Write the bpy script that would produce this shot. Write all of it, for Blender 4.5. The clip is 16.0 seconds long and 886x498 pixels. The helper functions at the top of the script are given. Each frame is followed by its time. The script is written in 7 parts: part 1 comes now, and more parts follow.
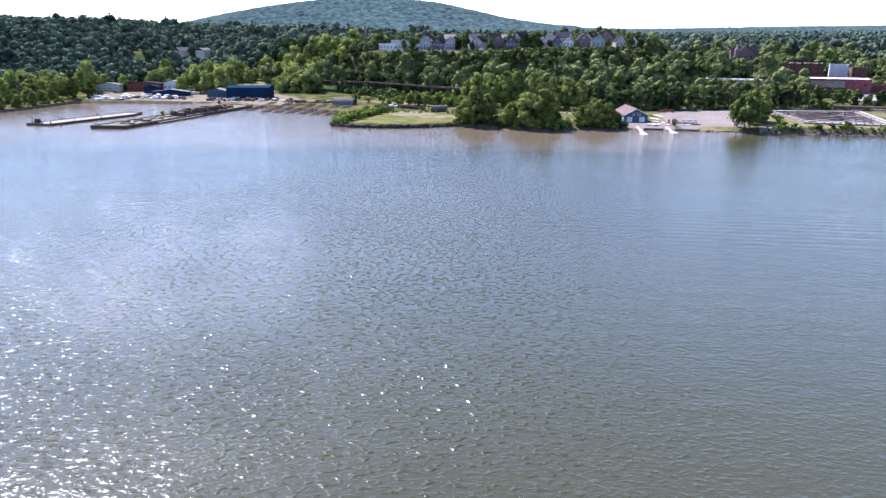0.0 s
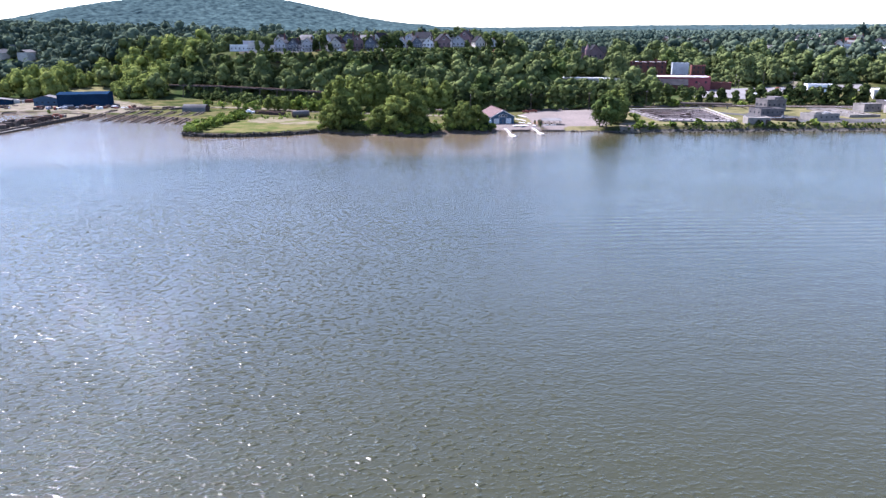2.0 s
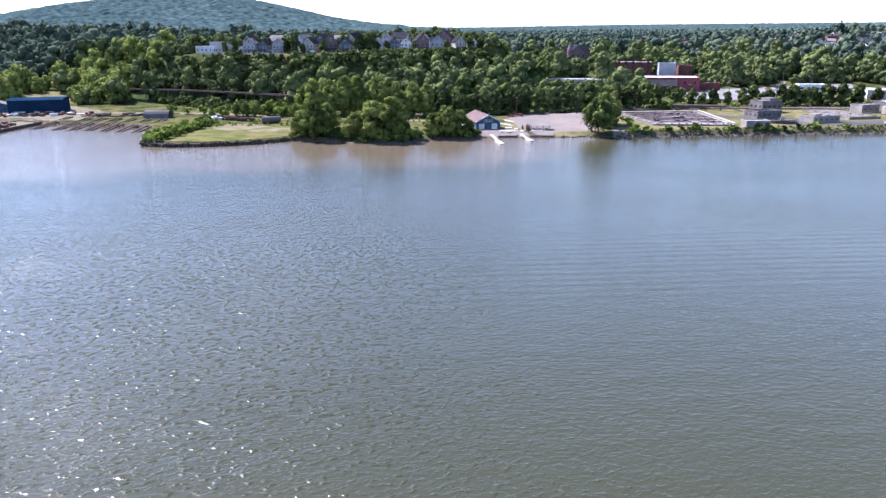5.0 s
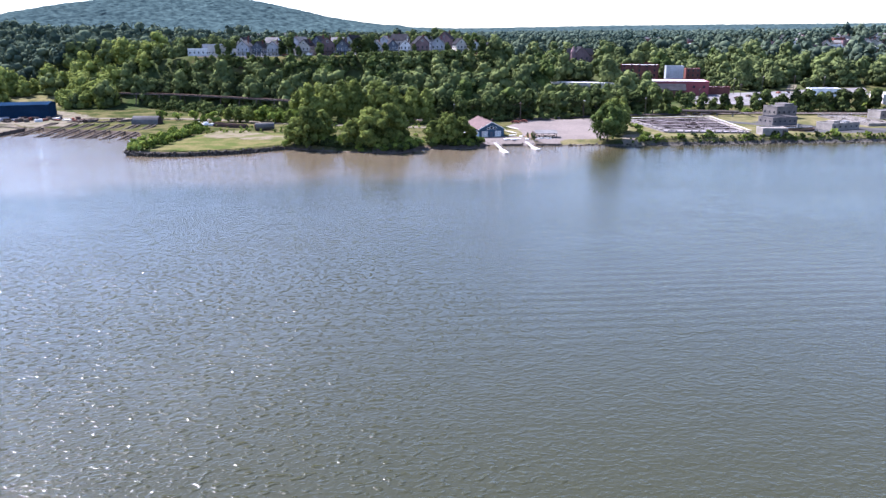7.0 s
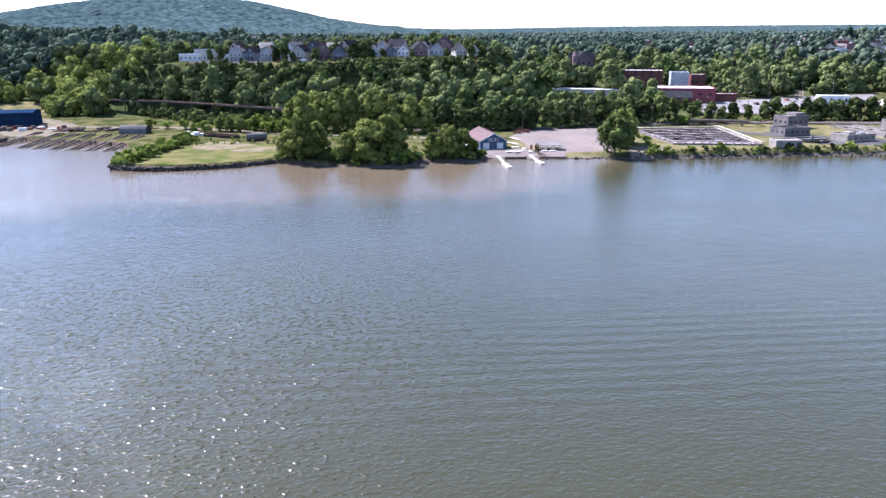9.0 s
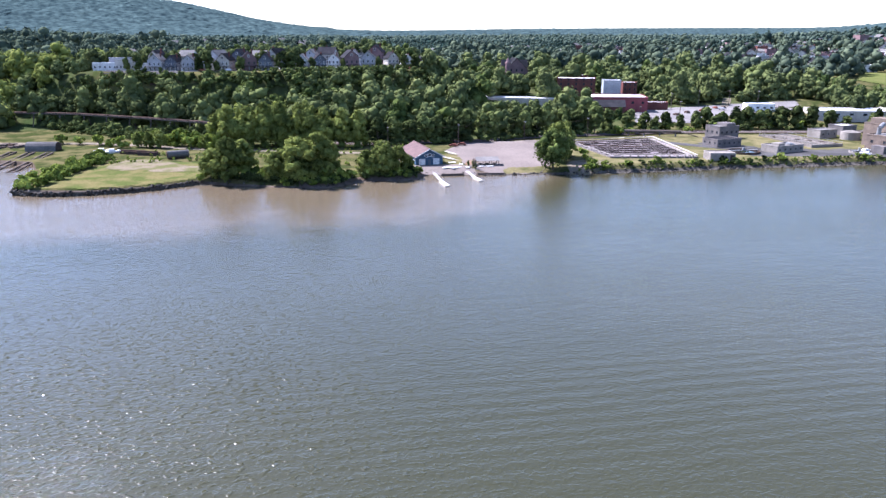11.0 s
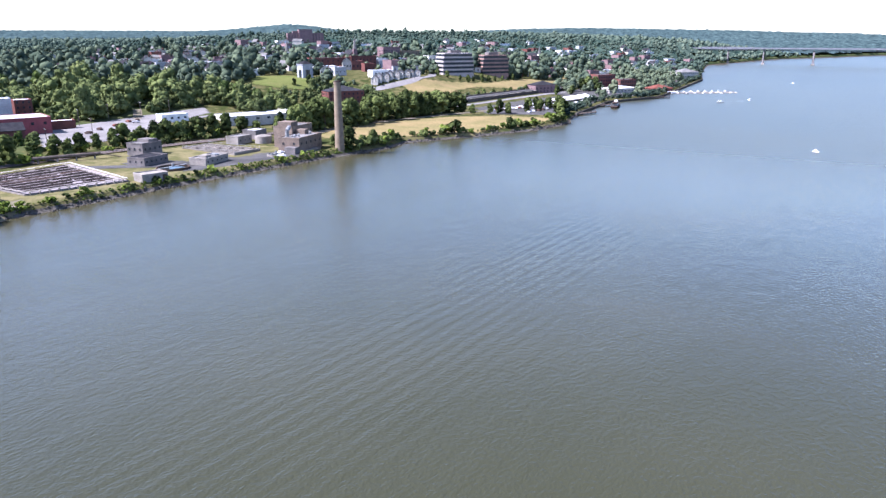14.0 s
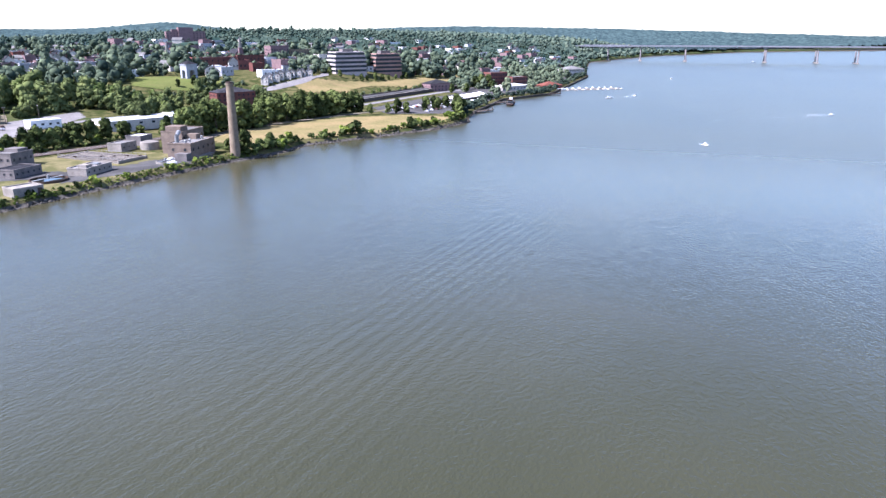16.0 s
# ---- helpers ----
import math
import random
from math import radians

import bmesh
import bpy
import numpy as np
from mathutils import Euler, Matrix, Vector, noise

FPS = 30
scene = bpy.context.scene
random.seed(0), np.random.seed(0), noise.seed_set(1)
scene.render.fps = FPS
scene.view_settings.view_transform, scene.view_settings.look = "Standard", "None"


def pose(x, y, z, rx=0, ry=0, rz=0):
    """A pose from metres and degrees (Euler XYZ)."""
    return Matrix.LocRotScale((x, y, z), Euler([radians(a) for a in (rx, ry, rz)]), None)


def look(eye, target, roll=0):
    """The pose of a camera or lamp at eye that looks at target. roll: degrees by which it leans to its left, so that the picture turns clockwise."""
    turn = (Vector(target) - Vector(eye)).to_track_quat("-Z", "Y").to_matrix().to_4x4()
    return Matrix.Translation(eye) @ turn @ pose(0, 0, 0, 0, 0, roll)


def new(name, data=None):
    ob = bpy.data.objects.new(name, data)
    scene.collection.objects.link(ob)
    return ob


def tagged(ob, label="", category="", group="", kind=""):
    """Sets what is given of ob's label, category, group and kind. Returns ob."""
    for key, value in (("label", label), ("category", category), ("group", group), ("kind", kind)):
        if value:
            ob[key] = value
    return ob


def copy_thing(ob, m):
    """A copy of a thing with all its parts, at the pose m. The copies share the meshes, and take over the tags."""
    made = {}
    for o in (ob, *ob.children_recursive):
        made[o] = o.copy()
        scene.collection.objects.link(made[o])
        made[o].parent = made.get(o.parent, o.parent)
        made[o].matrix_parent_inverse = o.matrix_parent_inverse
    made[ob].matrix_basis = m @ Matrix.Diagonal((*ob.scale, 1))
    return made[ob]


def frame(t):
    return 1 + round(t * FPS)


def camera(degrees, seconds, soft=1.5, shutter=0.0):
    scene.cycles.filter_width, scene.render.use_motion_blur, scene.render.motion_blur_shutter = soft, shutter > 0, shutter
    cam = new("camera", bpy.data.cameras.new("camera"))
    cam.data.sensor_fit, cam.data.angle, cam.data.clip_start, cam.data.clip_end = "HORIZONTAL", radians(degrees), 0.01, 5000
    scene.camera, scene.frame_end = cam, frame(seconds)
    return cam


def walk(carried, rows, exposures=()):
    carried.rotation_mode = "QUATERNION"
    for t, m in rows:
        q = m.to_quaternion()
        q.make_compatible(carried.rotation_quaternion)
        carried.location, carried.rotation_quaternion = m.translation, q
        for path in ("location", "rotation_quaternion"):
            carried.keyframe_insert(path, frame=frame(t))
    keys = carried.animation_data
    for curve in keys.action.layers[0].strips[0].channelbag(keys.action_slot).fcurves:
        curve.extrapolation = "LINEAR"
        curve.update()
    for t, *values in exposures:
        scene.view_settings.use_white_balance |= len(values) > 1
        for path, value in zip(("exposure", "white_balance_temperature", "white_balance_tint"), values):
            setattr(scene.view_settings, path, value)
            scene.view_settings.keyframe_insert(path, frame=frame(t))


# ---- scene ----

# ======== camera and its walk ========
cam = camera(64.17, 16.0, soft=1.45)
PATH = [
    (0, (-80.974, -367.863, 46.051), (-88.675, -272.29, 17.652), 0.08),
    (0.5, (-82.665, -364.454, 46.831), (-73.948, -268.98, 18.393), 0.09),
    (1, (-84.051, -360.832, 47.347), (-72.751, -265.624, 18.929), 0.04),
    (1.5, (-85.145, -357.014, 47.649), (-73.841, -261.829, 19.155), -0.00),
    (2, (-85.959, -353.017, 47.787), (-74.622, -257.865, 19.19), -0.02),
    (2.5, (-86.504, -348.855, 47.809), (-74.751, -253.767, 19.172), -0.07),
    (3, (-86.792, -344.547, 47.766), (-72.595, -249.808, 19.08), -0.10),
    (3.5, (-86.837, -340.109, 47.707), (-72.446, -245.397, 19.027), -0.14),
    (4, (-86.671, -335.569, 47.665), (-72.232, -240.856, 19.012), -0.18),
    (6.5, (-84.438, -312.516, 48.502), (-69.834, -217.795, 19.959), -0.29),
    (7, (-84.039, -308.071, 49.028), (-69.383, -213.355, 20.497), -0.23),
    (7.5, (-83.689, -303.746, 49.697), (-69.005, -209.031, 21.178), -0.22),
    (8, (-83.36, -299.562, 50.504), (-68.614, -204.857, 21.98), -0.18),
    (10.5, (-81.146, -281.382, 56.416), (-62.72, -187.323, 27.895), -0.07),
    (11, (-80.488, -278.294, 57.818), (-56.643, -185.451, 29.33), 0.04),
    (11.5, (-79.77, -275.313, 59.174), (-45.966, -185.613, 30.693), 0.07),
    (12, (-79.0, -272.398, 60.424), (-33.289, -188.12, 32.005), 0.05),
    (12.5, (-78.19, -269.507, 61.51), (-21.295, -192.327, 33.116), 0.01),
    (13, (-77.35, -266.599, 62.371), (-6.763, -201.7, 33.988), -0.04),
    (13.5, (-76.467, -263.665, 62.988), (3.561, -210.828, 34.64), -0.10),
    (14, (-75.503, -260.74, 63.385), (7.159, -212.139, 35.012), -0.20),
    (14.5, (-74.416, -257.859, 63.592), (8.286, -209.395, 35.101), -0.18),
    (15, (-73.164, -255.06, 63.638), (10.662, -208.623, 35.057), -0.16),
    (15.5, (-71.706, -252.379, 63.553), (14.447, -210.436, 34.943), -0.25),
    (16, (-70.001, -249.853, 63.366), (19.059, -214.523, 34.728), -0.29),
]
walk(cam, [(t, look(eye, target, roll)) for t, eye, target, roll in PATH], [(0.0, 1.92, 5500.0, 24.0), (16.0, 1.92, 5500.0, 24.0)])

# ======== world, sun ========
SUN_AZ, SUN_EL = 134.0, 49.0            # degrees from +x towards +y, and above the horizon
world = bpy.data.worlds.new("sky")
scene.world = world
world.use_nodes = True
wn = world.node_tree
sky = wn.nodes.new("ShaderNodeTexSky")
sky.sky_type, sky.sun_disc = "NISHITA", False
sky.sun_elevation, sky.sun_rotation = radians(SUN_EL), radians(90.0 - SUN_AZ)
sky.air_density, sky.dust_density, sky.ozone_density = 1.0, 0.6, 1.6
wn.links.new(sky.outputs["Color"], wn.nodes["Background"].inputs["Color"])
wn.nodes["Background"].inputs["Strength"].default_value = 0.093
sun_data = bpy.data.lights.new("sun", "SUN")
sun_data.energy, sun_data.angle, sun_data.color = 4.8, radians(0.53), (1.0, 0.94, 0.85)
sun = new("sun", sun_data)
sun_way = Vector((math.cos(radians(SUN_AZ)) * math.cos(radians(SUN_EL)), math.sin(radians(SUN_AZ)) * math.cos(radians(SUN_EL)), math.sin(radians(SUN_EL))))
sun.matrix_world = look(sun_way * 500, (0, 0, 0))

# ======== materials ========
def mat(name, a, b=None, scale=0.5, rough=0.8, metal=0.0, bump=0.0, fine=6.0, spread=0.12, random_tint=0.0):
    """A surface of two tones: large stains by one noise, grain by a finer one, in metres."""
    m = bpy.data.materials.new(name)
    m.use_nodes = True
    nt = m.node_tree
    p = nt.nodes["Principled BSDF"]
    co = nt.nodes.new("ShaderNodeNewGeometry")
    big, small = nt.nodes.new("ShaderNodeTexNoise"), nt.nodes.new("ShaderNodeTexNoise")
    big.inputs["Scale"].default_value, small.inputs["Scale"].default_value = scale, scale * fine
    big.inputs["Detail"].default_value, small.inputs["Detail"].default_value = 4, 3
    for n in (big, small):
        nt.links.new(co.outputs["Position"], n.inputs["Vector"])
    ramp = nt.nodes.new("ShaderNodeMapRange")
    ramp.inputs[1].default_value, ramp.inputs[2].default_value = 0.5 - spread, 0.5 + spread
    nt.links.new(big.outputs["Fac"], ramp.inputs[0])
    mix = nt.nodes.new("ShaderNodeMix")
    mix.data_type = "RGBA"
    mix.inputs["A"].default_value = (*a, 1)
    mix.inputs["B"].default_value = (*(b or [v * 0.75 for v in a]), 1)
    nt.links.new(ramp.outputs[0], mix.inputs["Factor"])
    hsv = nt.nodes.new("ShaderNodeHueSaturation")
    grain = nt.nodes.new("ShaderNodeMapRange")
    grain.inputs[1].default_value, grain.inputs[2].default_value = 0.3, 0.7
    grain.inputs[3].default_value, grain.inputs[4].default_value = 0.82, 1.18
    nt.links.new(small.outputs["Fac"], grain.inputs[0])
    nt.links.new(mix.outputs["Result"], hsv.inputs["Color"])
    if random_tint:
        info, wide, mul = nt.nodes.new("ShaderNodeObjectInfo"), nt.nodes.new("ShaderNodeMapRange"), nt.nodes.new("ShaderNodeMath")
        wide.inputs[3].default_value, wide.inputs[4].default_value = 1 - random_tint, 1 + random_tint
        mul.operation = "MULTIPLY"
        nt.links.new(info.outputs["Random"], wide.inputs[0])
        nt.links.new(wide.outputs[0], mul.inputs[0])
        nt.links.new(grain.outputs[0], mul.inputs[1])
        nt.links.new(mul.outputs[0], hsv.inputs["Value"])
    else:
        nt.links.new(grain.outputs[0], hsv.inputs["Value"])
    nt.links.new(hsv.outputs["Color"], p.inputs["Base Color"])
    p.inputs["Roughness"].default_value, p.inputs["Metallic"].default_value = rough, metal
    p.inputs["Specular IOR Level"].default_value = 0.3 if rough < 0.8 else 0.0
    if bump:
        bp = nt.nodes.new("ShaderNodeBump")
        bp.inputs["Distance"].default_value, bp.inputs["Strength"].default_value = bump, 0.8
        nt.links.new(small.outputs["Fac"], bp.inputs["Height"])
        nt.links.new(bp.outputs["Normal"], p.inputs["Normal"])
    return m


def leaf_mat(name, dark, light, dry, through_light=0.28, scale=0.11):
    """Foliage: tone by tree and by leaf, light coming partly through."""
    m = bpy.data.materials.new(name)
    m.use_nodes = True
    nt = m.node_tree
    nt.nodes.remove(nt.nodes["Principled BSDF"])
    geo, info, noise_tex = (nt.nodes.new(k) for k in ("ShaderNodeNewGeometry", "ShaderNodeObjectInfo", "ShaderNodeTexNoise"))
    noise_tex.inputs["Scale"].default_value, noise_tex.inputs["Detail"].default_value = scale, 2
    nt.links.new(geo.outputs["Position"], noise_tex.inputs["Vector"])
    ramp = nt.nodes.new("ShaderNodeValToRGB")
    e = ramp.color_ramp.elements
    e[0].position, e[0].color = 0.25, (*dark, 1)
    e[1].position, e[1].color = 0.72, (*light, 1)
    last = e.new(0.95)
    last.color = (*dry, 1)
    mix = nt.nodes.new("ShaderNodeMath")
    mix.operation = "MULTIPLY_ADD"
    nt.links.new(info.outputs["Random"], mix.inputs[0])
    mix.inputs[1].default_value = 0.34
    leafy = nt.nodes.new("ShaderNodeMath")
    leafy.operation = "MULTIPLY_ADD"
    nt.links.new(geo.outputs["Random Per Island"], leafy.inputs[0])
    leafy.inputs[1].default_value = 0.17
    shift = nt.nodes.new("ShaderNodeMath")
    shift.operation = "SUBTRACT"
    nt.links.new(noise_tex.outputs["Fac"], shift.inputs[0])
    shift.inputs[1].default_value = 0.26
    nt.links.new(shift.outputs[0], leafy.inputs[2])
    nt.links.new(leafy.outputs[0], mix.inputs[2])
    nt.links.new(mix.outputs[0], ramp.inputs["Fac"])
    d, tr, mx = (nt.nodes.new(k) for k in ("ShaderNodeBsdfDiffuse", "ShaderNodeBsdfTranslucent", "ShaderNodeMixShader"))
    nt.links.new(ramp.outputs["Color"], d.inputs["Color"])
    nt.links.new(ramp.outputs["Color"], tr.inputs["Color"])
    mx.inputs[0].default_value = through_light
    nt.links.new(d.outputs[0], mx.inputs[1])
    nt.links.new(tr.outputs[0], mx.inputs[2])
    nt.links.new(mx.outputs[0], nt.nodes["Material Output"].inputs["Surface"])
    return m


GRASS = mat("mown_grass", (0.062, 0.074, 0.022), (0.115, 0.10, 0.042), 0.13, 0.95, 0, 0.05, 10, 0.11)
LAWN = mat("bright_lawn_grass", (0.076, 0.092, 0.026), (0.10, 0.105, 0.035), 0.06, 0.95, 0, 0.05, 14, 0.14)
WEEDS = mat("rough_grass", (0.032, 0.040, 0.013), (0.088, 0.078, 0.034), 0.14, 0.95, 0, 0.08, 9, 0.1)
DRY = mat("dry_grass", (0.185, 0.14, 0.068), (0.135, 0.115, 0.05), 0.05, 0.95, 0, 0.05, 12, 0.16)
FOREST_FLOOR = mat("woodland_floor", (0.035, 0.05, 0.018), (0.055, 0.06, 0.025), 0.05, 1.0, 0, 0.1)
GRAVEL = mat("pale_gravel", (0.165, 0.138, 0.122), (0.128, 0.108, 0.096), 0.06, 0.95, 0, 0.02, 20, 0.2)
DIRT = mat("dry_dirt_track", (0.155, 0.13, 0.10), (0.105, 0.095, 0.06), 0.2, 0.95, 0, 0.02, 9, 0.08)
RUSTY_DIRT = mat("rust_stained_dirt", (0.175, 0.112, 0.07), (0.145, 0.112, 0.085), 0.25, 0.95, 0, 0.02, 9, 0.12)
MUD = mat("wet_shore_mud", (0.075, 0.057, 0.042), (0.115, 0.09, 0.07), 0.3, 0.85, 0, 0.05)
ASPHALT = mat("worn_asphalt", (0.052, 0.050, 0.049), (0.078, 0.075, 0.073), 0.1, 0.95, 0, 0.01, 12)
PALE_LOT = mat("pale_concrete_yard", (0.175, 0.163, 0.155), (0.138, 0.128, 0.122), 0.05, 0.95, 0, 0.01, 14)
SPARSE = mat("sparse_grass_on_dirt", (0.15, 0.124, 0.085), (0.088, 0.088, 0.036), 0.16, 0.95, 0, 0.03, 8, 0.1)
ROCK = mat("rubble_stone", (0.082, 0.074, 0.064), (0.036, 0.032, 0.027), 0.8, 0.9, 0, 0.1, 5, 0.12, 0.35)
CONCRETE = mat("weathered_concrete", (0.25, 0.222, 0.196), (0.165, 0.15, 0.132), 0.3, 0.9, 0, 0.01, 8, 0.14, 0.15)
PINK_BED = mat("dry_pink_sludge_bed", (0.27, 0.235, 0.238), (0.165, 0.145, 0.148), 0.22, 0.95, 0, 0.02, 6, 0.12)
GREY_WALL = mat("grey_block_wall", (0.150, 0.134, 0.128), (0.10, 0.092, 0.09), 0.25, 0.9, 0, 0.01, 9)
BUFF = mat("buff_brick", (0.21, 0.165, 0.118), (0.155, 0.12, 0.088), 0.4, 0.85, 0, 0.01, 9, 0.14)
BRICK = mat("red_brick", (0.15, 0.062, 0.052), (0.105, 0.05, 0.044), 0.3, 0.9, 0, 0.01, 9, 0.14, 0.2)
RED_PAINT = mat("red_painted_wall", (0.21, 0.05, 0.056), (0.155, 0.042, 0.047), 0.2, 0.7, 0, 0.01, 8)
BROWN_STONE = mat("brown_stone", (0.19, 0.125, 0.125), (0.14, 0.095, 0.098), 0.3, 0.85, 0, 0.01, 9, 0.14, 0.1)
SLUDGE_BRICK = mat("brown_grey_brick", (0.19, 0.148, 0.118), (0.14, 0.11, 0.09), 0.3, 0.85, 0, 0.01, 9, 0.14, 0.1)
WHITE = mat("white_paint", (0.66, 0.65, 0.63), (0.52, 0.51, 0.50), 0.3, 0.6, 0, 0.0, 6, 0.15, 0.14)
PLANT_GRASS = mat("thin_yellowed_grass", (0.135, 0.116, 0.058), (0.078, 0.076, 0.032), 0.14, 0.95, 0, 0.05, 9, 0.1)
PALE_STONE = mat("pale_blue_grey_stone", (0.30, 0.305, 0.33), (0.24, 0.245, 0.27), 0.2, 0.9, 0, 0.01, 8, 0.12)
OFFICE_PALE = mat("pale_concrete_band", (0.36, 0.315, 0.30), (0.30, 0.26, 0.25), 0.1, 0.85, 0, 0.01, 9)
OFFICE_BAND = mat("pink_concrete_band", (0.27, 0.175, 0.15), (0.22, 0.145, 0.125), 0.1, 0.85, 0, 0.01, 9)
WHITE_ROOF = mat("white_roof_membrane", (0.56, 0.55, 0.54), (0.42, 0.42, 0.41), 0.12, 0.75, 0, 0.0, 8, 0.16)
CREAM = mat("cream_siding", (0.46, 0.42, 0.37), (0.36, 0.33, 0.29), 0.3, 0.7, 0, 0.0, 8, 0.14, 0.15)
GREY_SIDING = mat("grey_siding", (0.36, 0.355, 0.37), (0.28, 0.28, 0.29), 0.3, 0.7, 0, 0.0, 8, 0.14, 0.15)
SLATE_SIDING = mat("slate_blue_siding", (0.085, 0.098, 0.125), (0.07, 0.08, 0.10), 0.3, 0.75, 0, 0.0, 8)
BLUE = mat("blue_painted_siding", (0.036, 0.075, 0.12), (0.028, 0.06, 0.10), 0.4, 0.7, 0, 0.005, 8)
NAVY = mat("dark_blue_metal_cladding", (0.012, 0.029, 0.058), (0.010, 0.023, 0.046), 0.15, 0.8, 0, 0.005, 8)
SHINGLE = mat("faded_red_shingle", (0.135, 0.094, 0.088), (0.105, 0.076, 0.072), 0.5, 0.9, 0, 0.02, 10)
DARK_ROOF = mat("dark_asphalt_roof", (0.020, 0.020, 0.023), (0.034, 0.033, 0.036), 0.3, 0.95, 0, 0.01, 8, 0.14, 0.25)
GREY_ROOF = mat("grey_gravel_roof", (0.15, 0.142, 0.135), (0.105, 0.10, 0.097), 0.15, 0.95, 0, 0.01, 10, 0.15, 0.2)
METAL = mat("galvanised_metal", (0.22, 0.22, 0.22), (0.17, 0.17, 0.17), 0.4, 0.6, 0.3, 0.0, 8)
SILVER = mat("silver_sheet_cladding", (0.30, 0.32, 0.335), (0.25, 0.265, 0.28), 0.2, 0.6, 0.1, 0.0, 8)
DARK_METAL = mat("rusted_dark_steel", (0.045, 0.036, 0.033), (0.075, 0.05, 0.04), 0.5, 0.85, 0.0, 0.01, 7)
TIMBER = mat("weathered_dark_timber", (0.062, 0.050, 0.043), (0.10, 0.082, 0.07), 0.7, 0.9, 0, 0.02, 7, 0.14, 0.2)
BARK = mat("grey_bark", (0.11, 0.09, 0.07), (0.07, 0.058, 0.045), 0.9, 0.95, 0, 0.03, 6)
GLASS = mat("dark_window_glass", (0.02, 0.025, 0.03), (0.03, 0.035, 0.04), 0.5, 0.08, 0, 0, 4)
RUST_RED = mat("rust_red_steel", (0.17, 0.062, 0.045), (0.12, 0.05, 0.04), 0.4, 0.8, 0.1, 0.0, 7)
BRIDGE_STEEL = mat("weathering_steel", (0.125, 0.128, 0.145), (0.10, 0.104, 0.12), 0.05, 0.85, 0.0, 0.0, 7)
PIER = mat("pinkish_grey_pier_concrete", (0.185, 0.168, 0.168), (0.15, 0.138, 0.14), 0.1, 0.9, 0, 0.0, 7)
SILT = mat("wet_black_silt", (0.020, 0.017, 0.016), (0.032, 0.027, 0.025), 0.3, 0.8, 0, 0.01, 7)
POOL = mat("dark_tank_water", (0.012, 0.014, 0.012), (0.018, 0.02, 0.018), 0.3, 0.05, 0, 0.006, 5)
FOAM = mat("white_foam", (0.75, 0.77, 0.78), (0.60, 0.63, 0.65), 0.6, 0.9, 0, 0.02, 6)
LEAF = leaf_mat("broad_leaves", (0.014, 0.021, 0.009), (0.106, 0.130, 0.041), (0.168, 0.182, 0.064), 0.06)
LEAF_BANK = leaf_mat("riverside_leaves", (0.032, 0.048, 0.015), (0.150, 0.188, 0.052), (0.21, 0.228, 0.078), 0.14)
LEAF_LIGHT = leaf_mat("light_leaves", (0.060, 0.088, 0.017), (0.215, 0.262, 0.052), (0.27, 0.29, 0.08), 0.18)
LEAF_WILLOW = leaf_mat("pale_woodland_leaves", (0.048, 0.064, 0.018), (0.205, 0.236, 0.060), (0.265, 0.275, 0.088), 0.28)
# far leaves: distance haze painted into the colour, bluer than the near woods
LEAF_HILL_HAZE = leaf_mat("hill_woodland_leaves", (0.018, 0.031, 0.034), (0.066, 0.098, 0.094), (0.088, 0.122, 0.112), 0.05, 0.045)
LEAF_DISTANT_HAZE = leaf_mat("distant_woodland_leaves", (0.020, 0.037, 0.030), (0.084, 0.108, 0.078), (0.122, 0.140, 0.096), 0.05, 0.012)
# middle-distance leaves, a bluish haze mixed into their green
LEAF_MID_HAZE = leaf_mat("hazy_woodland_leaves", (0.020, 0.032, 0.026), (0.108, 0.132, 0.080), (0.152, 0.165, 0.100), 0.05, 0.05)
LEAF_FAR = leaf_mat("woodland_leaves", (0.013, 0.020, 0.011), (0.112, 0.134, 0.048), (0.172, 0.184, 0.070), 0.05, 0.05)


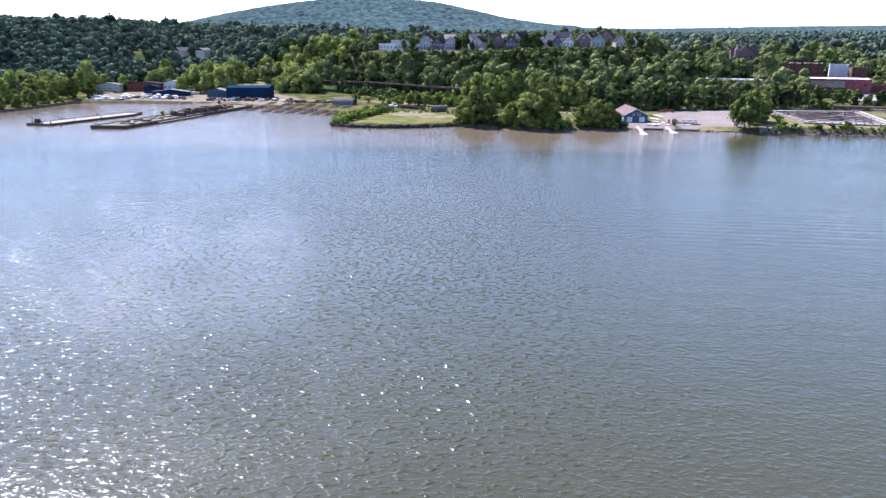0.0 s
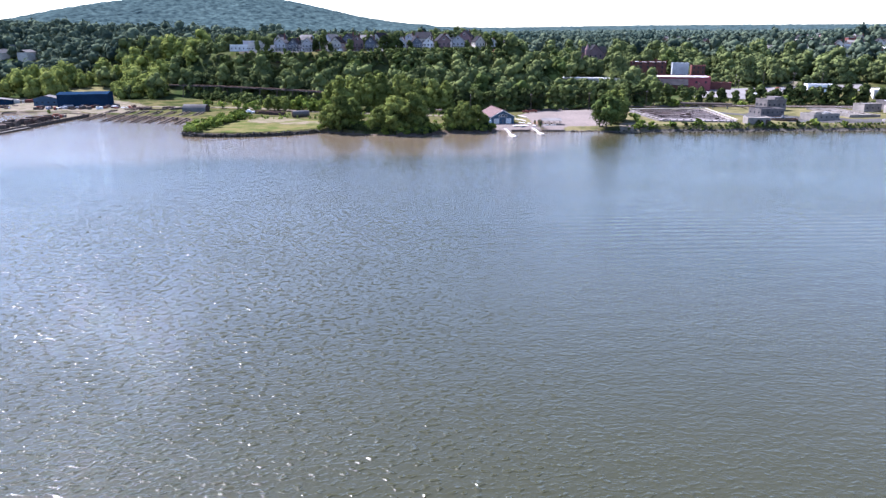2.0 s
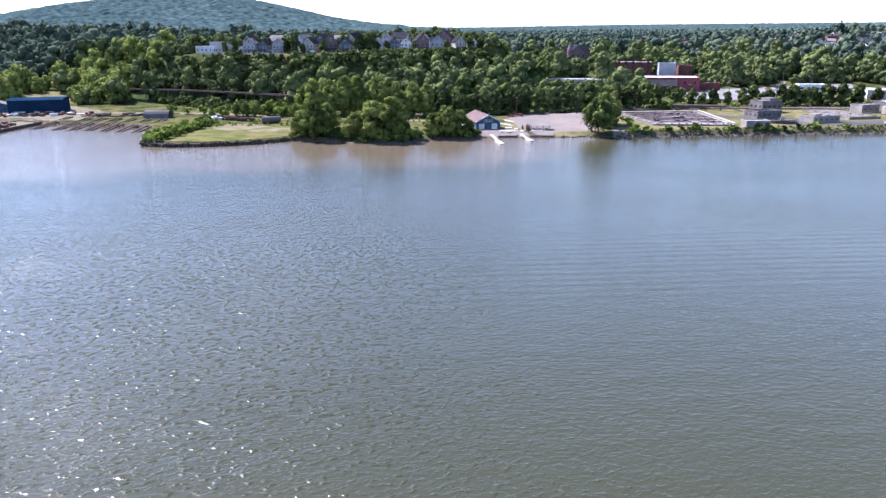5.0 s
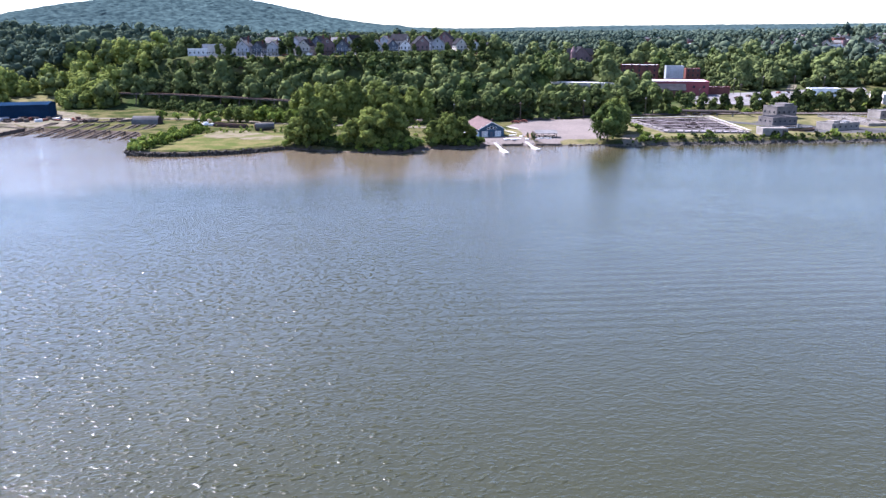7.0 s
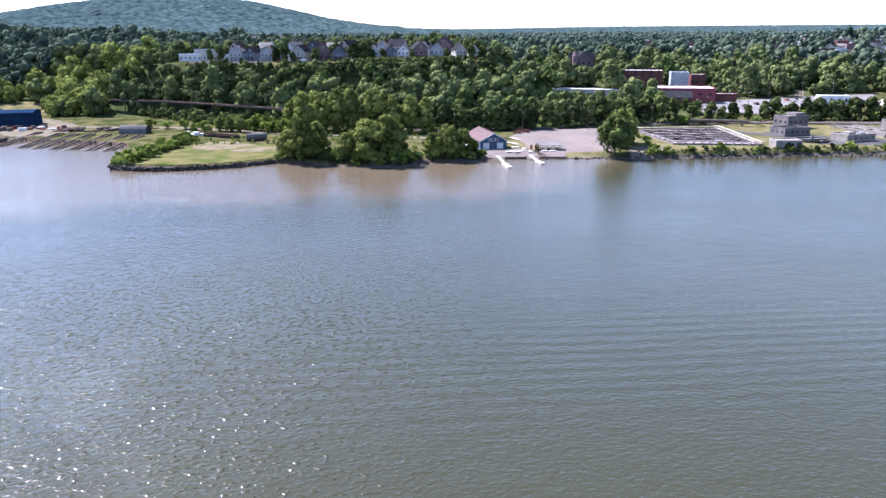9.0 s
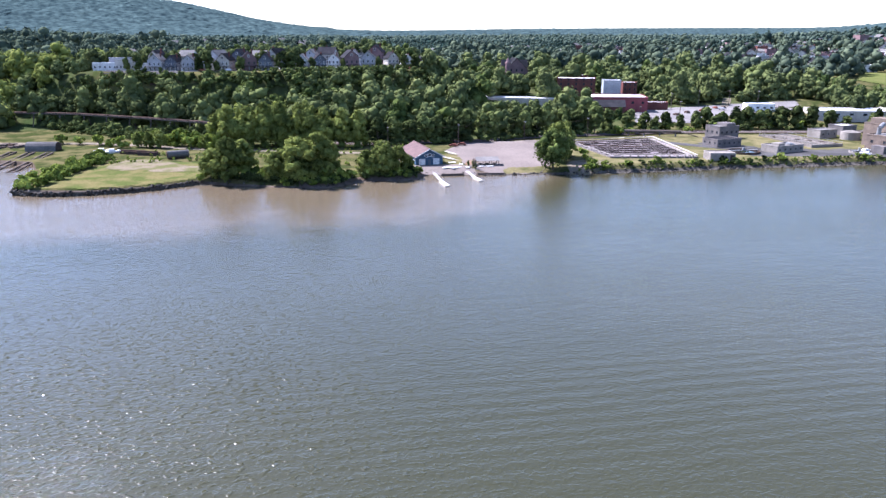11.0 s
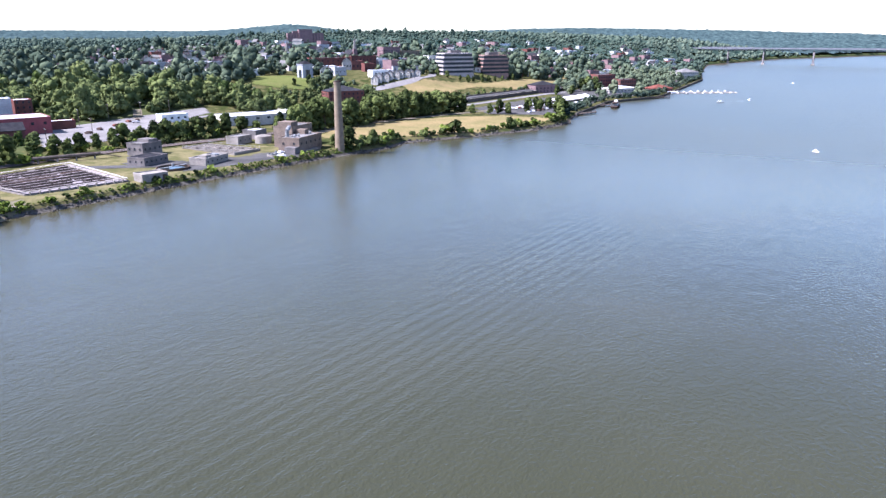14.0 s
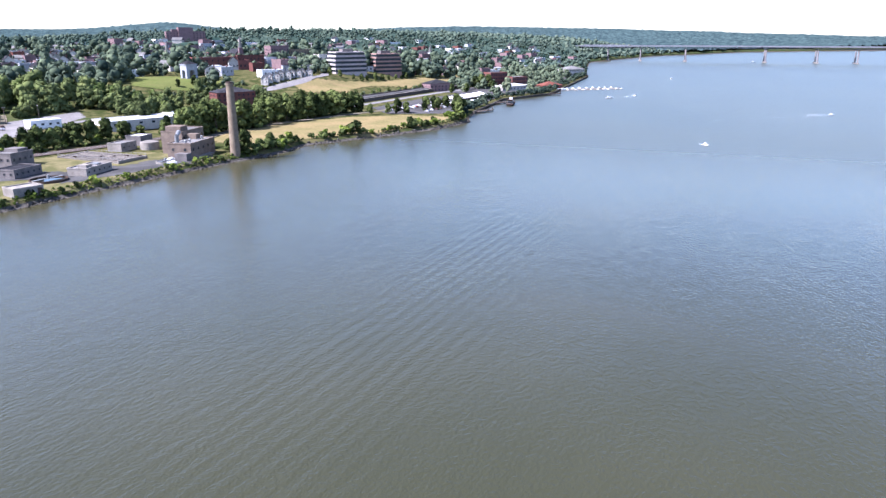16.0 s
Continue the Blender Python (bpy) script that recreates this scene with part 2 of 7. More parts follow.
def water_material():
    m = bpy.data.materials.new("river_water")
    m.use_nodes = True
    nt = m.node_tree
    p = nt.nodes["Principled BSDF"]
    N, Lk = nt.nodes.new, nt.links.new
    geo = N("ShaderNodeNewGeometry")
    def noise_node(scale, detail=3.0, stretch=(1, 1, 1), turn=0.0):
        mp, n = N("ShaderNodeMapping"), N("ShaderNodeTexNoise")
        mp.inputs["Scale"].default_value = stretch
        mp.inputs["Rotation"].default_value = (0, 0, radians(turn))
        n.inputs["Scale"].default_value, n.inputs["Detail"].default_value = scale, detail
        Lk(geo.outputs["Position"], mp.inputs["Vector"])
        Lk(mp.outputs[0], n.inputs["Vector"])
        return n
    def math_node(op, a, b):
        n = N("ShaderNodeMath")
        n.operation = op
        for k, v in enumerate((a, b)):
            if isinstance(v, (int, float)):
                n.inputs[k].default_value = v
            else:
                Lk(v, n.inputs[k])
        return n.outputs[0]
    def remap(src, a, b, c=0.0, d=1.0):
        n = N("ShaderNodeMapRange")
        n.interpolation_type = "SMOOTHSTEP"
        for k, v in enumerate((a, b, c, d), 1):
            n.inputs[k].default_value = v
        Lk(src, n.inputs[0])
        return n.outputs[0]
    sep = N("ShaderNodeSeparateXYZ")
    Lk(geo.outputs["Position"], sep.inputs[0])
    # silt: brown shallows along the bank with a ragged outer edge
    edge = noise_node(0.018, 3)
    reach = math_node("ADD", sep.outputs["Y"], math_node("MULTIPLY", math_node("SUBTRACT", edge.outputs["Fac"], 0.5), 70.0))
    near = remap(reach, -74.0, -38.0)
    upstream = remap(math_node("ADD", sep.outputs["X"], math_node("MULTIPLY", sep.outputs["Y"], -0.75)), 52.0, 22.0)
    silt = math_node("MULTIPLY", near, math_node("ADD", math_node("MULTIPLY", upstream, 0.86), math_node("MULTIPLY", remap(reach, -34.0, 0.0), 0.14)))
    patch = noise_node(0.006, 4)
    deep = N("ShaderNodeMix")
    deep.data_type = "RGBA"
    deep.inputs["A"].default_value, deep.inputs["B"].default_value = (0.030, 0.0300, 0.0132, 1), (0.038, 0.0365, 0.0170, 1)
    Lk(remap(patch.outputs["Fac"], 0.35, 0.65), deep.inputs["Factor"])
    col = N("ShaderNodeMix")
    col.data_type = "RGBA"
    Lk(silt, col.inputs["Factor"])
    Lk(deep.outputs["Result"], col.inputs["A"])
    col.inputs["B"].default_value = (0.100, 0.079, 0.051, 1)
    Lk(col.outputs["Result"], p.inputs["Base Color"])
    p.inputs["IOR"].default_value = 1.333
    Lk(math_node("MAXIMUM", remap(sep.outputs["X"], 60.0, 420.0, 0.0, 0.30), remap(sep.outputs["Y"], -90.0, -180.0, 0.06, 0.095)), p.inputs["Roughness"])
    # waves: wind ripples at two lengths, and trains of boat wash
    r1, r2, r3 = noise_node(0.85, 1.5, (1, 1.6, 1), 20), noise_node(0.28, 2, (1, 1.7, 1), -15), noise_node(2.5, 1.0, (1, 1.4, 1), 25)
    r4 = noise_node(0.10, 3, (1, 2.4, 1), 12)
    calm = noise_node(0.012, 3, (1, 2.2, 1))
    gust = remap(calm.outputs["Fac"], 0.35, 0.7, 0.85, 1.1)
    wind = math_node("ADD", math_node("MULTIPLY", r1.outputs["Fac"], 0.40), math_node("ADD", math_node("MULTIPLY", r2.outputs["Fac"], 0.23), math_node("MULTIPLY", r3.outputs["Fac"], 0.17)))
    wind = math_node("ADD", math_node("MULTIPLY", wind, gust), math_node("MULTIPLY", r4.outputs["Fac"], 0.45))
    mp, wave = N("ShaderNodeMapping"), N("ShaderNodeTexWave")
    mp.inputs["Rotation"].default_value = (0, 0, radians(95))
    Lk(geo.outputs["Position"], mp.inputs["Vector"])
    Lk(mp.outputs[0], wave.inputs["Vector"])
    wave.wave_type, wave.bands_direction, wave.wave_profile = "BANDS", "X", "SIN"
    wave.inputs["Scale"].default_value, wave.inputs["Distortion"].default_value = 0.0873, 1.6
    wave.inputs["Detail"].default_value, wave.inputs["Detail Scale"].default_value = 1.0, 0.3
    where = math_node("MULTIPLY", remap(sep.outputs["Y"], -214.0, -196.0), remap(sep.outputs["Y"], -158.0, -178.0))
    where = math_node("MULTIPLY", where, math_node("MULTIPLY", remap(sep.outputs["X"], -230.0, -60.0), remap(sep.outputs["X"], 230.0, 130.0)))
    wash = math_node("MULTIPLY", math_node("MULTIPLY", wave.outputs["Fac"], where), 0.15)
    # short steep crests where the wind ruffles the upstream water
    crest = noise_node(0.85, 0.6, (1, 1.5, 1), 8)
    ruffled = remap(math_node("ADD", sep.outputs["X"], math_node("MULTIPLY", math_node("SUBTRACT", calm.outputs["Fac"], 0.5), 120.0)), -25.0, -110.0, 0.06, 1.0)
    crests = math_node("MULTIPLY", math_node("MULTIPLY", remap(crest.outputs["Fac"], 0.52, 0.80), math_node("MULTIPLY", ruffled, math_node("MULTIPLY", remap(sep.outputs["Y"], -95.0, -185.0, 0.2, 1.0), remap(sep.outputs["X"], -235.0, -145.0, 0.3, 1.0)))), 0.58)
    h = math_node("ADD", math_node("ADD", wind, wash), crests)
    bp = N("ShaderNodeBump")
    bp.inputs["Distance"].default_value, bp.inputs["Strength"].default_value = 0.30, 1.0
    Lk(h, bp.inputs["Height"])
    Lk(bp.outputs["Normal"], p.inputs["Normal"])
    return m


WATER = water_material()

# ======== lie of the land ========
BANK = [(-5200, 60), (-470, 75), (-446, 82), (-437, 93), (-435, 147), (-367, 143), (-300, 138), (-285, 138), (-272, 122), (-250, 113), (-215, 100),
        (-192, 90), (-181, 65), (-178, 45), (-173, 22), (-145, 17.5), (-121, 22), (-103, 30), (-85, 22), (-70, 16), (-49, 8), (-33, 17),
        (-9, 15), (-5, 24), (18, 17), (47, 11), (60, 7), (95, 3), (135, 0), (162, -2), (195, -6), (235, -11), (254, -16)]
BANK += [(274, -18), (296, -15), (349, -40), (398, -60), (447, -68), (470, -60), (493, -55), (560, -50), (623, -45), (709, -76), (810, -72),
         (1042, -61), (1250, -20), (1635, 38), (2200, -60), (2868, -361), (3500, -1100), (4200, -2400), (5200, -4500)]
BX, BY = np.array(BANK, float).T
EYE_MID = np.array((-46.0, -280.0))


def bank_y(x):
    return np.interp(x, BX, BY)


def step(a, b, v):
    s = np.clip((v - a) / (b - a), 0, 1)
    return s * s * (3 - 2 * s)


def bumps(x, y):
    """Gentle rolling of the ground, from a few crossed waves."""
    return (np.sin(x / 210 + 1.3) * np.cos(y / 260 + 0.4) + 0.5 * np.sin(x / 97 - y / 120) + 0.4 * np.cos(x / 61 + y / 83 + 2))


HILLS = [  # centre, height, half-widths along x' and y', turn in degrees
    (-1078, 3162, 170, 560, 400, -16), (-1680, 2900, 52, 300, 300, -20), (-650, 3200, 24, 230, 300, -16),
    (-800, 640, 38, 330, 240, 30), (-1500, 1500, 62, 700, 420, 30), (2850, 2520, 40, 270, 300, -45),
    (1350, 720, 34, 420, 260, -55), (1900, 300, 30, 420, 260, -70), (3950, 1500, 36, 520, 380, -60), (4150, 900, 31, 520, 380, -70),
    (4250, 250, 34, 520, 380, -80), (4350, -500, 30, 520, 360, -85), (930, 650, 13, 200, 160, 0), (2500, 1300, 26, 500, 420, -40),
    (700, 3300, 14, 900, 500, 0), (300, 1700, 10, 500, 300, 0), (120, 380, 9, 90, 90, 0), (2510, 2174, 28, 135, 260, -47), (-1020, 3120, 9, 90, 200, -16), (-1300, 3080, 7, 110, 200, -16),
]


def land(x, y):
    """Height of the ground at x, y (arrays), z = 0 at the river."""
    x, y = np.asarray(x, float), np.asarray(y, float)
    d = y - bank_y(x)
    shelf = np.interp(x, [-600, -60, -20, 40, 80, 250, 300, 460, 700], [1.9, 1.9, 2.0, 2.0, 3.2, 3.2, 2.6, 2.6, 2.2])
    run = np.interp(x, [-175, -100, -60, -10, 40, 70, 90, 280, 460], [2.0, 3.0, 7.0, 12.0, 9.0, 5.0, 5.0, 6.0, 4.0])
    z = np.where(d < 0, np.maximum(d * 0.12, -3.0), shelf * step(0, 1, d / run))
    b0 = np.interp(x, [-900, -500, -300, -210, -120, -60, 60, 110, 150, 190, 300, 440, 560, 700, 800], [180, 215, 212, 207, 146, 112, 102, 108, 130, 150, 140, 140, 78, 60, 60])
    b1 = np.interp(x, [-900, -500, -300, -210, -120, -60, 60, 110, 150, 190, 300, 440, 560, 700, 800], [420, 400, 300, 234, 204, 186, 190, 260, 280, 300, 260, 232, 150, 150, 220])
    top = np.interp(x, [-900, -500, -300, -200, -150, -60, 12, 34, 62, 90, 130, 200, 300, 440, 560, 700, 800, 1500], [16, 16, 24, 35, 35, 35, 34, 28, 10, 7, 9, 11, 13, 16, 17, 17, 16, 12])
    mid = b1 - np.minimum(np.where(x < 60, 24.0, 999.0), 0.55 * (b1 - b0))
    low = np.where(x < 60, 0.26, 0.36)
    s = low * step(0, 1, (y - b0) / (mid - b0)) + (1 - low) * step(0, 1, (y - mid) / (b1 - mid))
    z = z + s * (top - 2.0)
    yard = step(100, 112, y) * step(190, 150, y) * step(120, 145, x) * step(330, 290, x)
    z = z + yard * np.maximum(6.0 - z, 0)
    far = step(250, 900, y - bank_y(x))
    z = z + far * 3.0 * bumps(x, y)
    r = np.hypot(x - EYE_MID[0], y - EYE_MID[1])
    z = z - step(700, 2200, r) * np.maximum(z - 4.0, 0) * 0.85
    for cx, cy, h, a, b, turn in HILLS:
        c, s_ = math.cos(radians(turn)), math.sin(radians(turn))
        u, v = (x - cx) * c + (y - cy) * s_, -(x - cx) * s_ + (y - cy) * c
        z = z + h * np.exp(-0.5 * ((u / a) ** 2 + (v / b) ** 2)) * step(5, 120, d)
    return z


def land1(x, y):
    return float(land(np.array([x]), np.array([y]))[0])


# ======== mesh helpers ========
class Geo:
    """Collects simple solids into one mesh."""
    def __init__(self):
        self.v, self.f = [], []

    def add(self, verts, faces):
        n = len(self.v)
        self.v += [tuple(p) for p in verts]
        self.f += [tuple(n + i for i in face) for face in faces]
        return self

    def box(self, x0, y0, z0, x1, y1, z1):
        return self.add([(x0, y0, z0), (x1, y0, z0), (x1, y1, z0), (x0, y1, z0), (x0, y0, z1), (x1, y0, z1), (x1, y1, z1), (x0, y1, z1)],
                        [(3, 2, 1, 0), (4, 5, 6, 7), (0, 1, 5, 4), (1, 2, 6, 5), (2, 3, 7, 6), (3, 0, 4, 7)])

    def prism(self, pts, z0, z1):
        n = len(pts)
        return self.add([(*p, z0) for p in pts] + [(*p, z1) for p in pts],
                        [tuple(range(n - 1, -1, -1)), tuple(range(n, 2 * n))] + [(i, (i + 1) % n, n + (i + 1) % n, n + i) for i in range(n)])

    def tube(self, p, q, r0, r1=None, n=8):
        p, q = Vector(p), Vector(q)
        r1 = r0 if r1 is None else r1
        axis = (q - p).normalized()
        a = axis.orthogonal().normalized()
        b = axis.cross(a)
        ring = [(math.cos(2 * math.pi * i / n), math.sin(2 * math.pi * i / n)) for i in range(n)]
        vs = [p + (a * c + b * s) * r0 for c, s in ring] + [q + (a * c + b * s) * r1 for c, s in ring]
        return self.add(vs, [tuple(range(n - 1, -1, -1)), tuple(range(n, 2 * n))] + [(i, (i + 1) % n, n + (i + 1) % n, n + i) for i in range(n)])

    def beam(self, p, q, w, h):
        """A bar of section w x h from p to q, its top at the points."""
        p, q = Vector(p), Vector(q)
        side = (q - p).cross(Vector((0, 0, 1)))
        side = side.normalized() * (w / 2) if side.length > 1e-6 else Vector((w / 2, 0, 0))
        up = side.cross(q - p).normalized() * h
        if up.z < 0:
            up = -up
        vs = [p - side - up, p + side - up, q + side - up, q - side - up, p - side, p + side, q + side, q - side]
        return self.add(vs, [(3, 2, 1, 0), (4, 5, 6, 7), (0, 1, 5, 4), (1, 2, 6, 5), (2, 3, 7, 6), (3, 0, 4, 7)])

    def lathe(self, rings, n=24):
        """One closed body of revolution about z: rings of (z, radius)."""
        k = len(self.v)
        for z, r in rings:
            self.v += [(r * math.cos(2 * math.pi * i / n), r * math.sin(2 * math.pi * i / n), z) for i in range(n)]
        for j in range(len(rings) - 1):
            self.f += [(k + j * n + i, k + j * n + (i + 1) % n, k + (j + 1) * n + (i + 1) % n, k + (j + 1) * n + i) for i in range(n)]
        self.f += [tuple(k + i for i in range(n - 1, -1, -1)), tuple(k + (len(rings) - 1) * n + i for i in range(n))]
        return self

    def gable(self, w, d, z, rise, over=0.5, thick=0.25):
        """Two sloping slabs over a w x d plan, ridge along y."""
        a, b = w / 2 + over, d / 2 + over
        zz = z - rise * over / (w / 2)
        for s in (-1, 1):
            vs = [(s * a, -b, zz), (0, -b, z + rise), (0, b, z + rise), (s * a, b, zz)]
            self.add(vs + [(x, y, h + thick) for x, y, h in vs], [(3, 2, 1, 0), (4, 5, 6, 7), (0, 1, 5, 4), (1, 2, 6, 5), (2, 3, 7, 6), (3, 0, 4, 7)])
        return self

    def hip(self, w, d, z, rise, over=0.5):
        a, b = w / 2 + over, d / 2 + over
        r = max(d / 2 - w / 2, 0.3)
        return self.add([(-a, -b, z), (a, -b, z), (a, b, z), (-a, b, z), (0, -r, z + rise), (0, r, z + rise)],
                        [(3, 2, 1, 0), (0, 1, 4), (1, 2, 5, 4), (2, 3, 5), (3, 0, 4, 5)])

    def mesh(self, name, material, smooth=False):
        me = bpy.data.meshes.new(name)
        me.from_pydata(self.v, [], self.f)
        me.materials.append(material)
        if smooth:
            me.shade_smooth()
        return me


def array_mesh(name, verts, faces, material):
    """A mesh from numpy arrays; faces all with the same number of corners."""
    me = bpy.data.meshes.new(name)
    k = faces.shape[1]
    me.vertices.add(len(verts))
    me.vertices.foreach_set("co", np.ascontiguousarray(verts, np.float32).ravel())
    me.loops.add(faces.size)
    me.loops.foreach_set("vertex_index", np.ascontiguousarray(faces, np.int32).ravel())
    me.polygons.add(len(faces))
    me.polygons.foreach_set("loop_start", np.arange(0, faces.size, k, dtype=np.int32))
    me.update(calc_edges=True)
    me.materials.append(material)
    return me


def part(name, geo, material, parent, label="", smooth=False):
    me = geo.mesh(name, material, smooth) if isinstance(geo, Geo) else geo
    ob = new(name, me)
    ob.parent = parent
    if label:
        ob["label"] = label
    return ob


def thing(name, label, category, at=None, group="", kind=""):
    ob = new(name)
    ob.empty_display_size = 0.5
    if at is not None:
        ob.matrix_basis = at
    return tagged(ob, label, category, group, kind)


def solid(name, geo, material, label, category, at=None, group="", kind="", smooth=False):
    ob = new(name, geo.mesh(name, material, smooth) if isinstance(geo, Geo) else geo)
    if at is not None:
        ob.matrix_basis = at
    return tagged(ob, label, category, group, kind)


def on_land(x, y, rz=0, lift=0.0):
    return pose(x, y, land1(x, y) + lift, 0, 0, rz)


# ======== ground, water ========
def build_ground():
    xs = np.concatenate([np.linspace(-5200, -700, 46)[:-1], np.linspace(-700, -480, 20)[:-1], np.arange(-480, 520, 2.5), np.linspace(520, 1300, 110)[:-1], np.linspace(1300, 5200, 90)])
    vs = np.concatenate([[-2500, -900, -300, -80, -30, -12, -5, -2, -0.8], np.arange(0, 8, 0.8), np.arange(8, 110, 3.0), np.arange(110, 340, 6.0), np.geomspace(340, 5400, 75)])
    X, V = np.meshgrid(xs, vs)
    Y = bank_y(X) + V
    Z = land(X, Y)
    n, m = X.shape
    idx = np.arange(n * m).reshape(n, m)
    faces = np.stack([idx[:-1, :-1], idx[:-1, 1:], idx[1:, 1:], idx[1:, :-1]], -1).reshape(-1, 4)
    me = array_mesh("ground", np.stack([X, Y, Z], -1).reshape(-1, 3), faces, FOREST_FLOOR)
    me.materials.append(WEEDS)
    me.materials.append(MUD)
    me.materials.append(ROCK)
    cx, cv = (X[:-1, :-1] + X[1:, 1:]) / 2, (V[:-1, :-1] + V[1:, 1:]) / 2
    cy = bank_y(cx) + cv
    kind = np.zeros(cx.shape, np.int32)
    b0 = np.interp(cx, [-900, -500, -300, -210, -120, -60, 60, 110, 150, 190, 300, 440, 560, 700, 800], [180, 215, 212, 207, 146, 112, 102, 108, 130, 150, 140, 140, 78, 60, 60])
    kind[(cy < b0 - 6) & (cx > -480) & (cx < 1100)] = 1
    kind[(cx > 290) & (cx < 1100) & (cy < 330)] = 1
    kind[cv < 1.6] = 2
    kind[(cv < 5.5) & (cx > -60) & (cx < 30)] = 2
    kind[(cv > -1) & (cv < 2.2) & (cx > 30) & (cx < 460)] = 3
    me.polygons.foreach_set("material_index", kind.ravel())
    me.shade_smooth()
    tagged(new("ground", me), "grassy and wooded river bank rising to distant hills", "ground", kind="structure")


build_ground()
solid("water", Geo().add([(-5200, -4800, 0), (5200, -4800, 0), (5200, 5200, 0), (-5200, 5200, 0)], [(0, 1, 2, 3)]), WATER,
      "broad brown-green river with wind ripples and silt", "river", kind="structure")


def inside(px, py, poly):
    hit = np.zeros(px.shape, bool)
    for (x0, y0), (x1, y1) in zip(poly, poly[1:] + poly[:1]):
        cross = ((y0 > py) != (y1 > py)) & (px < (x1 - x0) * (py - y0) / (y1 - y0 + 1e-9) + x0)
        hit ^= cross
    return hit


def patch(name, poly, material, label, category, lift=0.12, cell=1.5, ragged=1.2):
    """A surface laid over the ground inside an outline, with an uneven edge."""
    (x0, y0), (x1, y1) = np.min(poly, 0), np.max(poly, 0)
    xs, ys = np.arange(x0, x1 + cell, cell), np.arange(y0, y1 + cell, cell)
    X, Y = np.meshgrid(xs, ys)
    cx, cy = X[:-1, :-1] + cell / 2, Y[:-1, :-1] + cell / 2
    wob = ragged * bumps(cx * 25, cy * 25)
    keep = inside(cx + wob, cy + wob * 0.7, poly)
    idx = np.arange(X.size).reshape(X.shape)
    faces = np.stack([idx[:-1, :-1], idx[:-1, 1:], idx[1:, 1:], idx[1:, :-1]], -1)[keep]
    used, inv = np.unique(faces, return_inverse=True)
    P = np.stack([X, Y, land(X, Y) + lift], -1).reshape(-1, 3)[used]
    return tagged(new(name, array_mesh(name, P, inv.reshape(-1, 4), material)), label, category, kind="structure")


def ribbon(name, pts, width, material, label, category, lift=0.15, stepping=3.0):
    """A road laid along a line over the ground."""
    pts = np.array(pts, float)
    s = np.r_[0, np.cumsum(np.hypot(*np.diff(pts, axis=0).T))]
    t = np.linspace(0, s[-1], max(2, int(s[-1] / stepping)))
    x, y = np.interp(t, s, pts[:, 0]), np.interp(t, s, pts[:, 1])
    for _ in range(4):
        x[1:-1], y[1:-1] = (x[:-2] + 2 * x[1:-1] + x[2:]) / 4, (y[:-2] + 2 * y[1:-1] + y[2:]) / 4
    dx, dy = np.gradient(x), np.gradient(y)
    l = np.hypot(dx, dy)
    nx, ny = -dy / l, dx / l
    rows = [np.stack([x + nx * o, y + ny * o, land(x + nx * o, y + ny * o) + lift], -1) for o in np.linspace(-width / 2, width / 2, 4)]
    P = np.stack(rows, 1)
    idx = np.arange(P.shape[0] * 4).reshape(-1, 4)
    f = np.stack([idx[:-1, :-1], idx[1:, :-1], idx[1:, 1:], idx[:-1, 1:]], -1).reshape(-1, 4)
    return tagged(new(name, array_mesh(name, P.reshape(-1, 3), f, material)), label, category, kind="structure")

# ======== ground surfaces ========
patch("gravel_yard", [(28, 93), (72, 82), (66, 55), (56, 24), (47, 14), (30, 15), (18, 24), (14, 50), (14, 70)], GRAVEL, "pale pinkish gravel yard by the boathouse", "gravel yard")
patch("boathouse_apron", [(-9, 36), (14, 34), (18, 22), (17, 17.5), (-5, 24.5), (-8, 27)], GRAVEL, "pale trodden gravel apron before the boathouse", "gravel apron", 0.16, 1.0, 0.6)
patch("spit_lawn", [(-172, 24), (-146, 20), (-121, 24.5), (-104, 33), (-96, 52), (-108, 70), (-150, 76), (-172, 66)], GRASS, "mown green grass on the point", "lawn")
patch("dirt_clearing", [(-150, 62), (-128, 50), (-104, 46), (-100, 58), (-118, 66), (-128, 80), (-146, 84)], SPARSE, "bare pale dirt clearing on the point", "dirt clearing", 0.2, 1.2, 2.0)
patch("plant_lawn", [(72, 9), (135, 3), (195, -2), (232, -5), (235, 12), (205, 60), (160, 78), (120, 80), (78, 74), (66, 30)], PLANT_GRASS, "thin mown grass round the treatment plant", "lawn")
patch("dry_field", [(262, 2), (285, -8), (300, -8), (340, -33), (398, -53), (445, -60), (452, -48), (440, -12), (405, 18), (345, 40), (300, 46), (268, 34)], DRY, "broad straw-coloured dry grass field", "field")
patch("tower_lawn", [(404, 232), (430, 262), (458, 288), (486, 268), (494, 225), (486, 190), (455, 191), (440, 198), (414, 214)], LAWN, "open green lawn below the stone tower", "lawn", 0.3, 2.0)
patch("pale_yard", [(140, 112), (172, 107), (219, 125), (289, 157), (306, 184), (281, 183), (210, 177), (168, 175)], PALE_LOT, "broad pale concrete yard beside the red factory", "yard", 0.2, 2.0, 0.5)
patch("office_slope", [(518, 126), (552, 100), (604, 104), (660, 78), (760, 62), (880, 60), (880, 92), (740, 112), (660, 112), (606, 124), (560, 140), (528, 148)], DRY, "sloping yellow-green grass below the office blocks", "grass slope", 0.3, 3.0)
patch("riverside_car_park", [(440, 0), (470, -40), (540, -45), (640, -35), (640, 10), (560, 25), (470, 30)], ASPHALT, "worn grey riverside car park", "car park", 0.2, 2.0, 0.5)
